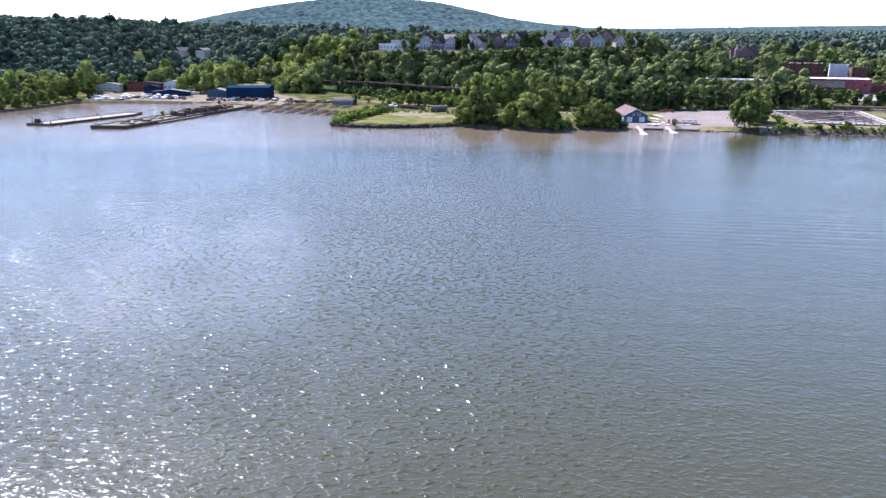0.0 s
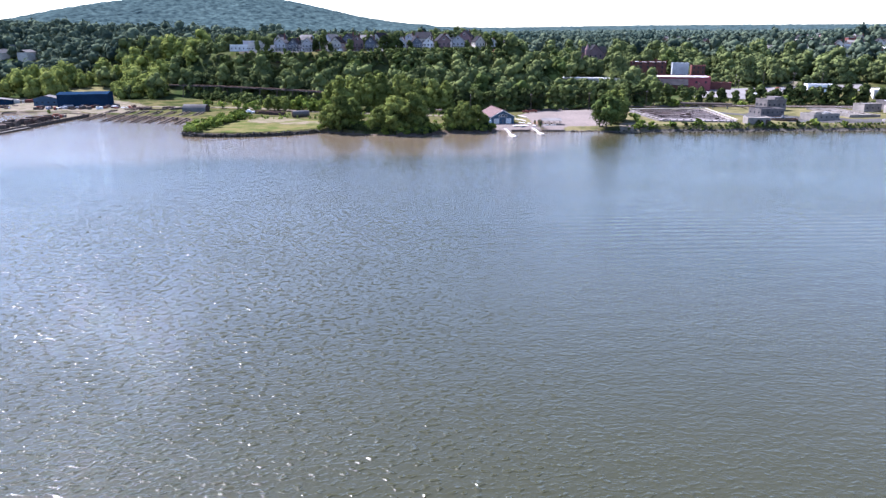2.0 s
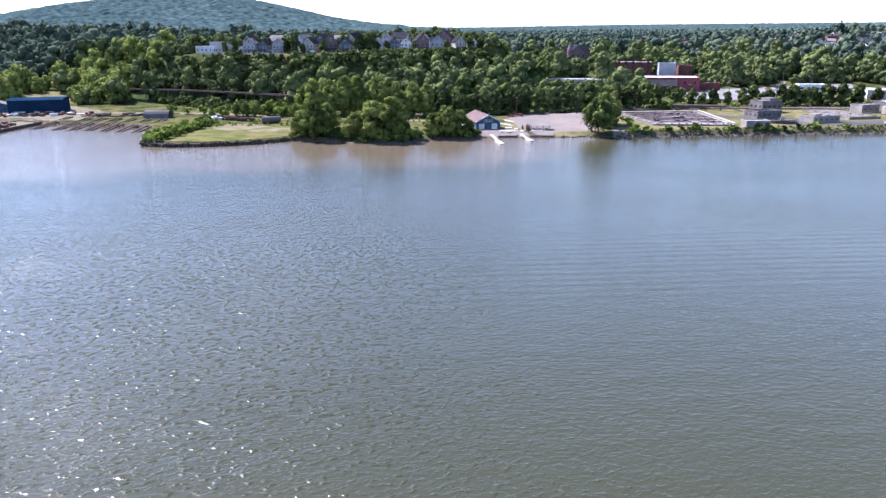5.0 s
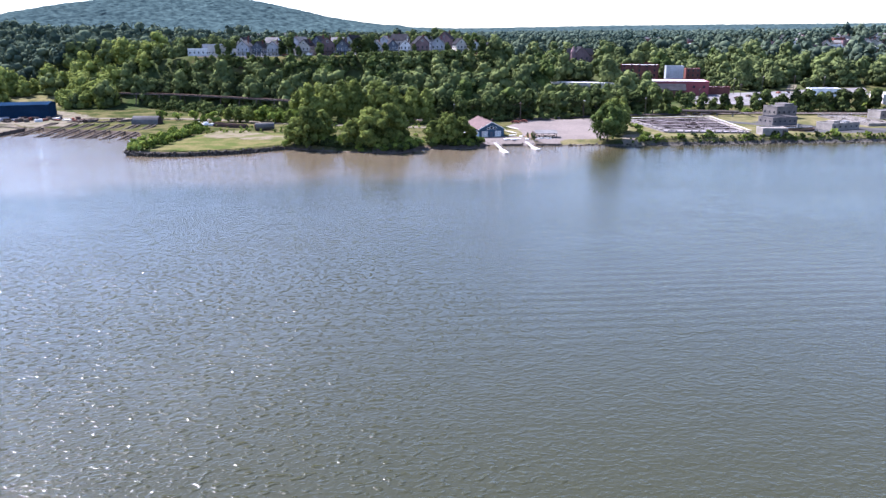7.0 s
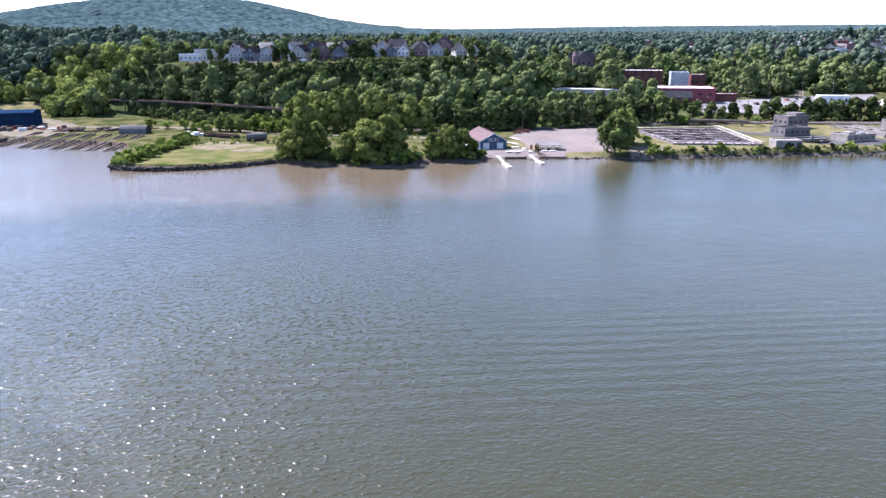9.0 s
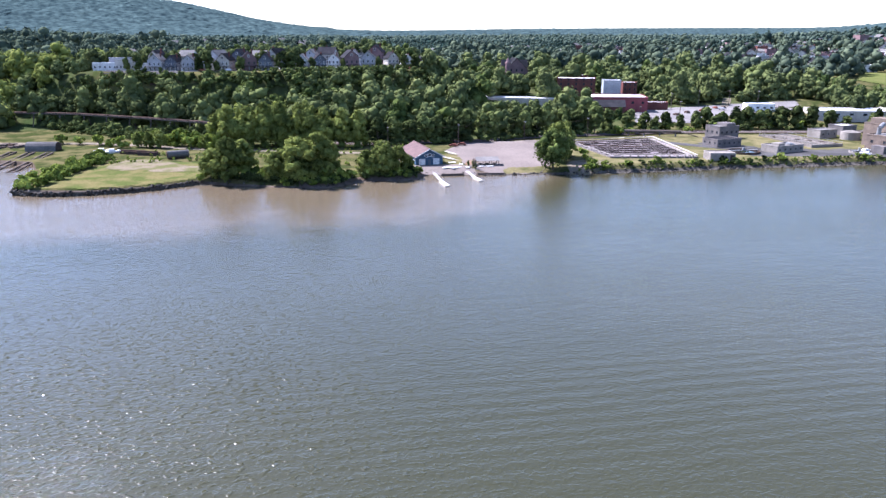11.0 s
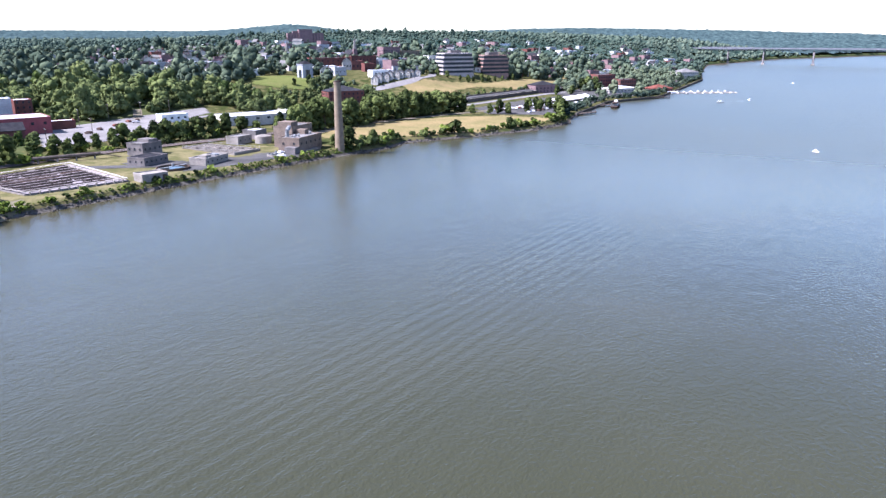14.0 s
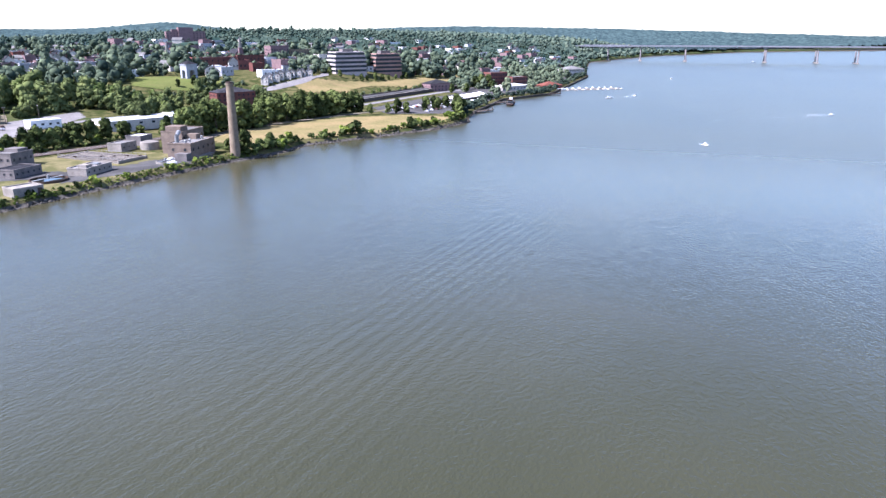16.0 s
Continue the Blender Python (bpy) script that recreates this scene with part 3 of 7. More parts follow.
ribbon("riverside_track", [(-330, 162), (-250, 156), (-178, 140), (-150, 127), (-115, 108), (-87, 97), (-63, 90), (-33, 75), (-12, 70)], 6.0, DIRT, "pale dirt track along the bank", "track")
ribbon("plant_road", [(120, 66), (150, 34), (172, 14), (196, 6), (214, -2), (232, 2)], 7.0, ASPHALT, "worn asphalt road through the treatment plant", "road", 0.22)
ribbon("bluff_road", [(-192, 229), (-160, 216), (-100, 203), (-20, 198), (40, 200), (80, 215)], 7.0, ASPHALT, "asphalt street along the top of the bluff", "road", 0.3)
ribbon("bluff_verge", [(-200, 226), (-160, 209), (-100, 196), (-20, 190), (40, 191)], 7.0, GRASS, "strip of mown grass at the bluff's edge", "verge", 0.3)
ribbon("field_track", [(268, 40), (310, 50), (370, 38), (420, 24), (470, 10)], 6.0, DIRT, "pale track beside the dry field", "track", 0.25)
patch("bank_path", [(57, 8), (64, 5.5), (76, 8), (80, 20), (72, 26), (60, 22)], DIRT, "bare pale dirt on the bank beside the tree", "bare ground", 0.16, 1.0, 1.6)
ribbon("town_road", [(446, 140), (456, 154), (490, 159), (515, 154), (548, 146), (592, 150), (620, 168)], 9.0, PALE_LOT, "pale street climbing to the offices", "road", 0.35)
ribbon("yard_road", [(262, 142), (292, 140), (330, 134), (372, 122), (400, 100), (436, 72)], 8.0, PALE_LOT, "pale road past the stores", "road", 0.3)
ribbon("hill_road", [(238, 172), (250, 188), (262, 206)], 6.0, DIRT, "pale steep road up the wooded slope", "road", 0.3)

# ======== vegetation ========
rng = np.random.default_rng(7)
ICO = (1 + 5 ** 0.5) / 2
ICO_V = np.array([(-1, ICO, 0), (1, ICO, 0), (-1, -ICO, 0), (1, -ICO, 0), (0, -1, ICO), (0, 1, ICO), (0, -1, -ICO), (0, 1, -ICO), (ICO, 0, -1), (ICO, 0, 1), (-ICO, 0, -1), (-ICO, 0, 1)]) / math.hypot(1, ICO)
ICO_F = np.array([(0, 11, 5), (0, 5, 1), (0, 1, 7), (0, 7, 10), (0, 10, 11), (1, 5, 9), (5, 11, 4), (11, 10, 2), (10, 7, 6), (7, 1, 8),
                  (3, 9, 4), (3, 4, 2), (3, 2, 6), (3, 6, 8), (3, 8, 9), (4, 9, 5), (2, 4, 11), (6, 2, 10), (8, 6, 7), (9, 8, 1)])


def lobes_of(r, seed, count, tall, low=0.0, spread=0.62, fat=(0.24, 0.42)):
    """Centres and radii of the leafy masses of a crown of radius 1 and height tall."""
    g = np.random.default_rng(seed)
    c = []
    while len(c) < count:
        p = g.uniform(-1, 1, 3)
        if (p ** 2).sum() < 1 and (p ** 2).sum() > 0.12:
            c.append(p)
    c = np.array(c)
    c[:, :2] *= spread * (1.0 - 0.35 * np.clip(c[:, 2:], 0, 1))
    c[:, 2] = low + tall * (0.46 + 0.42 * c[:, 2])
    return c * [r, r, 1], r * g.uniform(*fat, count)


def leaf_quads(centres, radii, n, size, seed, droop=0.0):
    """Leaf sprays spread over the masses, facing outwards."""
    g = np.random.default_rng(seed)
    which = g.choice(len(centres), n, p=radii ** 2 / (radii ** 2).sum())
    d = g.normal(size=(n, 3))
    d[:, 2] += 0.25
    d /= np.linalg.norm(d, axis=1)[:, None]
    rad = radii[which] * g.uniform(0.7, 1.16, n)
    pos = centres[which] + d * rad[:, None] * [1, 1, 0.85]
    if droop:
        pos[:, 2] -= droop * g.uniform(0, 1, n) * (np.hypot(pos[:, 0], pos[:, 1]) > 0.45 * np.abs(pos[:, :2]).max())
    nrm = d + [0, 0, 0.12] + g.normal(scale=0.24, size=(n, 3))
    nrm /= np.linalg.norm(nrm, axis=1)[:, None]
    a = np.cross(nrm, g.normal(size=(n, 3)))
    a /= np.linalg.norm(a, axis=1)[:, None]
    b = np.cross(nrm, a)
    s = (size * g.uniform(0.6, 1.3, n))[:, None]
    bend = nrm * s * 0.25
    q = np.stack([pos - a * s - b * s * 0.5 - bend, pos + a * s * 0.7 - b * s * 0.6, pos + a * s + b * s * 0.55 - bend, pos - a * s * 0.6 + b * s * 0.65], 1)
    return q.reshape(-1, 3)


def core_mesh(centres, radii, seed, k=0.78):
    g = np.random.default_rng(seed)
    V = (ICO_V[None] * (radii[:, None, None] * k * g.uniform(0.85, 1.12, (len(radii), 12, 1))) * [1, 1, 0.85] + centres[:, None]).reshape(-1, 3)
    F = (ICO_F[None] + 12 * np.arange(len(radii))[:, None, None]).reshape(-1, 3)
    return V, F


def crown_arrays(r, tall, seed, lobes, leaves, size, low, droop=0.0, spread=0.62, fat=(0.24, 0.42)):
    c, rad = lobes_of(r, seed, lobes, tall, low, spread, fat)
    Q = leaf_quads(c, rad, leaves, size, seed + 1, droop)
    V, F = core_mesh(c, rad, seed + 2)
    quads = np.arange(len(Q)).reshape(-1, 4)
    tri = np.concatenate([quads[:, [0, 1, 2]], quads[:, [0, 2, 3]], F + len(Q)])
    return np.concatenate([Q, V]), tri


def trunk_geo(h, r, limbs, seed, lean=0.0, reach=0.35):
    g = np.random.default_rng(seed)
    geo = Geo()
    pts = [(lean * h * (k / 4) ** 2 + g.normal() * 0.02 * h * (k > 0), g.normal() * 0.02 * h * (k > 0), h * k / 4 - (0.5 if k == 0 else 0)) for k in range(5)]
    for k in range(4):
        geo.tube(pts[k], pts[k + 1], r * (1 - 0.2 * k), r * (0.8 - 0.2 * k) + 0.02, 7)
    for i in range(limbs):
        k = 1 + i % 3
        a = 2 * math.pi * i / limbs + g.uniform(-0.4, 0.4)
        p = Vector(pts[k])
        q = p + Vector((math.cos(a) * reach * h, math.sin(a) * reach * h, h * 0.28))
        geo.tube(p, q, r * 0.42, r * 0.12, 5)
    return geo


def make_tree(label, category, h, r, seed, lobes, leaves, size, leaf, low=0.18, droop=0.0, limbs=5, lean=0.0, spread=0.62, name="tree", group="", fat=(0.24, 0.42)):
    """A tree of height h and crown radius r, at the origin."""
    ob = thing(name, label, category, group=group)
    part("trunk", trunk_geo(h * 0.72, max(0.16, h * 0.022), limbs, seed, lean), BARK, ob, "grey bark")
    V, T = crown_arrays(r, h * (1 - low), seed, lobes, leaves, size, h * low, droop, spread, fat)
    V[:, 0] += lean * h * 0.5
    part("crown", array_mesh("crown", V, T, leaf), leaf, ob)
    return ob


def place(ob, x, y, s=1.0, rz=0.0, sz=None, lift=0.0):
    return copy_thing(ob, pose(x, y, land1(x, y) + lift, 0, 0, rz) @ Matrix.Diagonal((s, s, sz or s, 1)))


ROUND = [make_tree("dense dark green broadleaf tree in full leaf", "tree", 18.5, 6.6, 11 + 5 * i, 24, 680, 0.9, LEAF, 0.02, spread=0.66, fat=(0.30, 0.46)) for i in range(4)]
TALL = [make_tree("tall light green poplar-like tree in full leaf", "tree", 25, 8.0, 51 + 5 * i, 40, 2100, 0.74, LEAF_WILLOW, 0.0, spread=0.7, fat=(0.27, 0.44)) for i in range(3)]
BANKT = [make_tree("large spreading riverside tree with low leafy limbs", "tree", 20.0, 8.2, 81 + 5 * i, 54, 3600, 0.52, LEAF_WILLOW, 0.0, 1.0, spread=0.84, fat=(0.15, 0.34)) for i in range(4)]
BUSH = [make_tree("low leafy green bush", "bush", 4.0, 2.6, 121 + 5 * i, 7, 120, 0.58, LEAF_LIGHT, 0.0, limbs=3, spread=0.8, name="bush") for i in range(3)]
SHRUB = [make_tree("dense dark shrub on the bank", "shrub", 3.0, 2.2, 151 + 5 * i, 6, 100, 0.5, LEAF, 0.0, limbs=3, spread=0.8, name="shrub") for i in range(2)]


def stand(kinds, spots, jitter=0.12):
    for x, y, s in spots:
        k = kinds[int(rng.integers(len(kinds)))]
        place(k, x, y, s * rng.uniform(1 - jitter, 1 + jitter), rng.uniform(0, 360), s * rng.uniform(1 - jitter, 1 + jitter))


# garden trees round the bluff houses
for i in range(30):
    x = -212 + i * 8.6 + rng.uniform(-3, 3)
    base = 213 + 0.27 * max(0, -x - 100)
    stand(ROUND, [(x, base + 17 + rng.uniform(-3, 6), rng.uniform(0.48, 0.72))])
for x, s in ((-176, 0.5), (-168, 0.62), (-127, 0.62), (-121, 0.7), (-115, 0.45), (-99, 0.6), (-73, 0.66), (-66, 0.7), (-60, 0.5), (-52, 0.45), (-31, 0.4), (-7, 0.45), (10, 0.6), (18, 0.66), (27, 0.7), (38, 0.75), (46, 0.8)):
    stand(ROUND, [(x, 203 + 0.27 * max(0, -x - 100), s)])
# big trees at the water's edge
stand(BANKT, [(-97, 31, 0.7), (-90, 27, 0.98), (-85, 34, 0.9), (-69, 23, 0.72), (-61, 20, 1.0), (-53, 19, 1.04), (-47, 25, 0.76), (-57, 29, 0.85), (-31, 24, 0.62), (-24, 22, 0.76), (-16.5, 24, 0.62), (-12, 26, 0.36)], 0.05)
stand(BUSH, [(-78, 27, 1.0), (-76, 24, 0.9), (-79, 30, 1.1), (-38, 24, 0.8), (-39, 22, 0.7), (-102, 31, 1.0), (-7, 25, 0.9), (-44, 14, 0.8), (-66, 16, 0.9), (-54, 12.5, 0.8)])
# trees round the basin of the boatyard
stand(BANKT, [(-449, 92, 0.6), (-444, 103, 0.55), (-452, 110, 0.75), (-444, 118, 0.5), (-446, 130, 0.6), (-455, 126, 0.8), (-462, 100, 0.9), (-470, 96, 0.9), (-480, 98, 0.9)])
stand(TALL, [(-452, 150, 0.72), (-444, 160, 0.78), (-460, 160, 0.85), (-436, 172, 0.7), (-470, 148, 0.9)])
stand(BUSH, [(-438, 98 + 7 * i, rng.uniform(0.6, 1.0)) for i in range(8)])
# light green row between track and river trees
stand(TALL, [(-104, 112, 0.9), (-97, 107, 0.98), (-88, 108, 0.94), (-79, 106, 1.0), (-71, 104, 1.02), (-62, 103, 1.0), (-54, 101, 0.95), (-46, 99, 0.95), (-92, 116, 0.95), (-74, 114, 1.0), (-58, 110, 0.98), (-37, 96, 0.85), (-29, 95, 0.8)], 0.07)
# lone tree on the bank, and its neighbour
lone = make_tree("lone riverside tree with drooping leafy limbs", "tree", 18.5, 8.6, 203, 46, 3800, 0.40, LEAF_BANK, 0.22, 4.5, 7, 0.03, 0.8, fat=(0.14, 0.30))
lone.matrix_basis = on_land(51.5, 14.0, 40)
stand(TALL, [(58, 27, 0.84), (64, 34, 0.72)])
stand(BUSH, [(71, 24, 0.8), (74, 32, 0.9), (76, 40, 0.8), (68, 36, 0.8), (75, 47, 0.7), (73, 55, 0.7), (70, 18, 0.7), (77, 60, 0.8)])
# row along the railway
for i in range(17):
    x = -18 + i * 8.2
    stand(ROUND, [(x + rng.uniform(-2, 2), 99 + rng.uniform(-3, 3) - 0.02 * x, 0.9 + 0.1 * rng.uniform(-1, 1))])
P = np.stack([rng.uniform(-30, 124, 130), np.zeros(130)], -1)
P[:, 1] = 93.5 - 0.03 * P[:, 0] + rng.uniform(-2, 5, 130)
ROW_GROWTH = P
# plant screen trees
for x, y in rng.uniform((112, 84), (262, 100), (46, 2)):
    stand(SHRUB if x % 2 < 1 else BUSH, [(x, y - 0.12 * max(0, x - 160), rng.uniform(0.7, 1.6))])
stand(ROUND, [(142, 93, 0.5), (150, 95, 0.55), (184, 92, 0.62), (188, 95, 0.55), (212, 88, 0.62), (222, 86, 0.66), (236, 90, 0.6), (126, 95, 0.72), (134, 90, 0.62), (160, 96, 0.5), (168, 92, 0.6), (176, 95, 0.74), (178, 90, 0.5), (192, 88, 0.7), (200, 90, 0.76), (206, 86, 0.66), (218, 84, 0.76), (226, 80, 0.7),
              (232, 86, 0.62), (240, 84, 0.7), (246, 76, 0.6), (252, 70, 0.55), (263, 62, 0.6), (276, 72, 0.6), (285, 64, 0.7), (294, 70, 0.65), (272, 56, 0.55)])
# wood behind the field
for i in range(46):
    x = 272 + i * 3.7
    stand(ROUND, [(x, 57 - 0.15 * (x - 276) + rng.uniform(-7, 12), 0.95 + 0.15 * rng.uniform(-1, 1))])
# bushes along the plant's bank and the field's edge
for i in range(52):
    x = rng.uniform(66, 250)
    stand(SHRUB if i % 3 else BUSH, [(x, float(bank_y(x)) + rng.uniform(2.2, 5.5), rng.uniform(0.35, 1.0))])
for i in range(40):
    x = 258 + i * 4.9
    clump = 1.15 + 0.85 * math.sin(0.9 * i) * math.cos(0.37 * i)
    stand(BUSH if i % 3 == 0 else SHRUB, [(x, float(bank_y(x)) + 6 + rng.uniform(-1.5, 2.5), (1.0 if i % 3 == 0 else 1.3) * clump * rng.uniform(0.75, 1.2))])
    stand(SHRUB, [(x + 2.4, float(bank_y(x)) + 5, clump * rng.uniform(0.5, 0.9))])
stand(ROUND, [(249, -7, 0.62), (254, -5, 0.45), (245, 0, 0.42), (259, -9, 0.4), (268, -10, 0.45), (273, -7, 0.4)])
stand(SHRUB, [(247, -10, 1.8), (254, -11, 1.6), (259, -12, 1.7), (265, -11, 1.5), (270, -13, 1.3), (251, -12, 1.4)])
# thicket on the west side of the point
for i in range(58):
    u = i / 57
    stand(BUSH, [(-173 + 14 * u + rng.uniform(-3, 7), 26 + 66 * u + rng.uniform(-2, 2), rng.uniform(0.7, 1.35))])
# undergrowth below the riverside trees
for i in range(44):
    x = -97 + i * 2.05
    if not -37 < x < -30:
        stand(BUSH if i % 2 else SHRUB, [(x, float(bank_y(x)) + rng.uniform(4.5, 9), rng.uniform(0.8, 1.5))])
stand(BUSH, [(-152 + 4 * i + rng.uniform(-2, 2), 138 - 2.6 * i + rng.uniform(-5, 5), rng.uniform(1.2, 2.3)) for i in range(13)])
# trees by the track and the railway bridge
stand(BANKT, [(-142, 119, 0.55), (-136, 116, 0.5), (-149, 122, 0.42), (-110, 108, 0.4), (-104, 106, 0.4)])
stand(BUSH, [(-158, 122, 1.6), (-128, 120, 1.8), (-172, 132, 1.5), (-184, 138, 1.4), (-196, 142, 1.5), (-119, 112, 1.6), (-165, 127, 1.3)])
# car park and waterfront trees
stand(ROUND, [(436 + 7 * i + rng.uniform(-9, 9), 2 - 2.5 * i + rng.uniform(-9, 9), rng.uniform(0.35, 0.7)) for i in range(12)] + [(468, -52, 0.7), (476, -50, 0.8), (484, -44, 0.9), (496, -46, 0.6), (440, 26, 0.6), (400, 60, 0.5)])


stand(ROUND, [(360, 66, 0.8), (372, 60, 0.85), (384, 62, 0.8), (396, 54, 0.7), (300, 84, 0.7), (306, 78, 0.8), (258, 92, 0.5), (452, 206, 0.5), (446, 196, 0.55), (438, 212, 0.4)])


# ---- woods as one mass: many crowns in one mesh ----
TEMPLATES = {}


def template(key, r, tall, lobes, leaves, size, low):
    if key not in TEMPLATES:
        TEMPLATES[key] = [crown_arrays(r, tall, 300 + 7 * i + len(key), lobes, leaves, size, low, 0, 0.56 if lobes > 5 else 0.64, (0.36, 0.50) if lobes > 5 else (0.34, 0.52)) for i in range(4)]
    return TEMPLATES[key]


def woods(name, xy, sizes, key, spec, label, material=None, sink=0.0):
    """All crowns of a wood in one mesh."""
    temps = template(key, *spec)
    pick = rng.integers(0, 4, len(xy))
    ang = rng.uniform(0, 2 * math.pi, len(xy))
    z = land(xy[:, 0], xy[:, 1]) - sink
    AV, AF, n = [], [], 0
    for k, (V, F) in enumerate(temps):
        m = np.where(pick == k)[0]
        if not len(m):
            continue
        c, s = np.cos(ang[m])[:, None], np.sin(ang[m])[:, None]
        sz = sizes[m][:, None]
        P = np.stack([(V[:, 0] * c - V[:, 1] * s) * sz + xy[m, 0][:, None], (V[:, 0] * s + V[:, 1] * c) * sz + xy[m, 1][:, None],
                      V[None, :, 2] * sz * rng.uniform(0.85, 1.2, len(m))[:, None] + z[m][:, None]], -1)
        AF.append((F[None] + (n + np.arange(len(m)) * len(V))[:, None, None]).reshape(-1, 3))
        AV.append(P.reshape(-1, 3))
        n += P.shape[0] * P.shape[1]
    me = array_mesh(name, np.concatenate(AV), np.concatenate(AF), material or LEAF_FAR)
    return tagged(new(name, me), label, "woods", kind="stuff")


def jitter_grid(x0, x1, y0, y1, pitch):
    X, Y = np.meshgrid(np.arange(x0, x1, pitch), np.arange(y0, y1, pitch * 0.9))
    P = np.stack([X.ravel(), Y.ravel()], -1)
    P += rng.uniform(-0.42, 0.42, P.shape) * pitch
    return P


def in_view(P, near, far):
    d = P - EYE_MID
    r, a = np.hypot(d[:, 0], d[:, 1]), np.degrees(np.arctan2(d[:, 1], d[:, 0]))
    return (r > near) & (r < far) & (a > -12) & (a < 140)


CLEAR = [  # open or built ground kept free of woods
    [(-205, 228), (-150, 209), (-100, 197), (52, 196), (66, 210), (66, 226), (-100, 226), (-205, 246)],
    [(40, 196), (128, 214), (134, 150), (262, 96), (345, 60), (360, 150), (308, 162), (310, 187), (280, 187), (205, 187), (180, 236), (150, 256), (100, 226), (60, 214)],
    [(112, 318), (142, 318), (142, 346), (112, 346)],
    [(228, 170), (246, 168), (272, 208), (258, 212)],
    [(398, 232), (430, 262), (464, 284), (490, 262), (500, 235), (452, 186), (424, 208)], [(375, 105), (428, 105), (428, 142), (375, 142)],
    [(440, 60), (640, 30), (1000, 10), (1000, 40), (800, 90), (740, 130), (640, 150), (600, 166), (500, 176), (450, 160), (440, 110)],
    [(-438, 120), (-250, 90), (-190, 150), (-260, 190), (-420, 232), (-452, 190)], [(-330, 170), (-290, 170), (-300, 260), (-350, 260)],
    [(-30, 60), (60, 60), (60, 92), (-190, 145), (-190, 90)],
]


def wooded(P):
    keep = np.ones(len(P), bool)
    for poly in CLEAR:
        keep &= ~inside(P[:, 0], P[:, 1], poly)
    keep &= P[:, 1] > bank_y(P[:, 0]) + np.where((P[:, 0] > 640) & (P[:, 0] < 1060), 85, 14) * np.where(P[:, 0] < -440, 0.4, np.where(P[:, 0] > 1120, 0.25, 1))
    b0 = np.interp(P[:, 0], [-900, -500, -300, -210, -120, -60, 60, 110, 150, 190, 300, 440], [160, 165, 200, 212, 152, 116, 108, 112, 130, 160, 150, 160])
    return keep & ((P[:, 1] > b0) | (P[:, 0] < -470) | (P[:, 0] > 640))


def city_density(P):
    """How built-up the ground is, 0 to 1."""
    c = np.exp(-0.5 * (((P[:, 0] - 640) / 260) ** 2 + ((P[:, 1] - 330) / 170) ** 2)) * 0.55
    c += np.exp(-0.5 * (((P[:, 0] - 1150) / 260) ** 2 + ((P[:, 1] - 120) / 150) ** 2)) * 0.35
    c += np.exp(-0.5 * (((P[:, 0] - 430) / 220) ** 2 + ((P[:, 1] - 560) / 170) ** 2)) * 0.45
    return c


CITY = jitter_grid(330, 1500, 60, 900, 27.0)
CITY = CITY[(rng.uniform(0, 1, len(CITY)) < 0.85 * city_density(CITY)) & (CITY[:, 1] > bank_y(CITY[:, 0]) + 30)]
CITY = CITY[(CITY[:, 0] > 520) | (CITY[:, 1] > 300)]
VILLAS = jitter_grid(-900, 1300, 330, 1150, 46.0)
VILLAS = VILLAS[(rng.uniform(0, 1, len(VILLAS)) < 0.42) & in_view(VILLAS, 620, 1350) & (VILLAS[:, 0] > -500) & (np.hypot(*(VILLAS - EYE_MID).T) > 760)]
for poly in CLEAR:
    CITY = CITY[~inside(CITY[:, 0], CITY[:, 1], poly)]
    VILLAS = VILLAS[~inside(VILLAS[:, 0], VILLAS[:, 1], poly)]


def open_round(P, spots, r):
    """Leaves out crowns that stand on or close before a house."""
    way = EYE_MID - spots
    way = way / np.linalg.norm(way, axis=1)[:, None]
    ok = np.ones(len(P), bool)
    for k in (0.0, 11.0, 22.0):
        q = spots + way * k
        for x, y in q:
            ok &= (P[:, 0] - x) ** 2 + (P[:, 1] - y) ** 2 > r * r
    return P[ok]


def thinned(P, power=1.0):
    return P[rng.uniform(0, 1, len(P)) > 0.85 * power * city_density(P)]


SEEN = [  # ground point, height kept open to the river, half-width
    *[(x, 203 + 0.27 * max(0, -x - 100), 37.5, 9) for x in range(-180, 30, 14)],
    (84, 216, 11, 12), (106, 204, 11, 12), (128, 330, 22, 12), (146, 230, 15, 14), (150, 160, 10, 18), (172, 165, 8, 12),
    (408, 230, 13, 14), (432, 248, 15, 16), (424, 195, 12, 16), (450, 210, 14, 22), (478, 232, 17, 16), (388, 132, 9, 18), (900, 616, 33, 34), (200, 150, 6, 30), (250, 150, 6, 30), (540, 205, 15, 20), (600, 250, 17, 40),
]


def kept_low(P, sizes, tall):
    """Sizes of crowns so that none stands before the open views to the river."""
    eye, z = np.array((-46.0, -275.0, 62.0)), land(P[:, 0], P[:, 1])
    for x, y, zt, half in SEEN:
        d = np.array((x, y)) - eye[:2]
        l = np.hypot(*d)
        q = P - eye[:2]
        along, side = (q @ d) / l, np.abs(q[:, 0] * d[1] - q[:, 1] * d[0]) / l
        m = (along < l) & (along > 200) & (side < half * along / l + 2)
        most = (eye[2] + (zt - eye[2]) * along / l - z) / tall
        sizes = np.where(m, np.minimum(sizes, most), sizes)
    return sizes


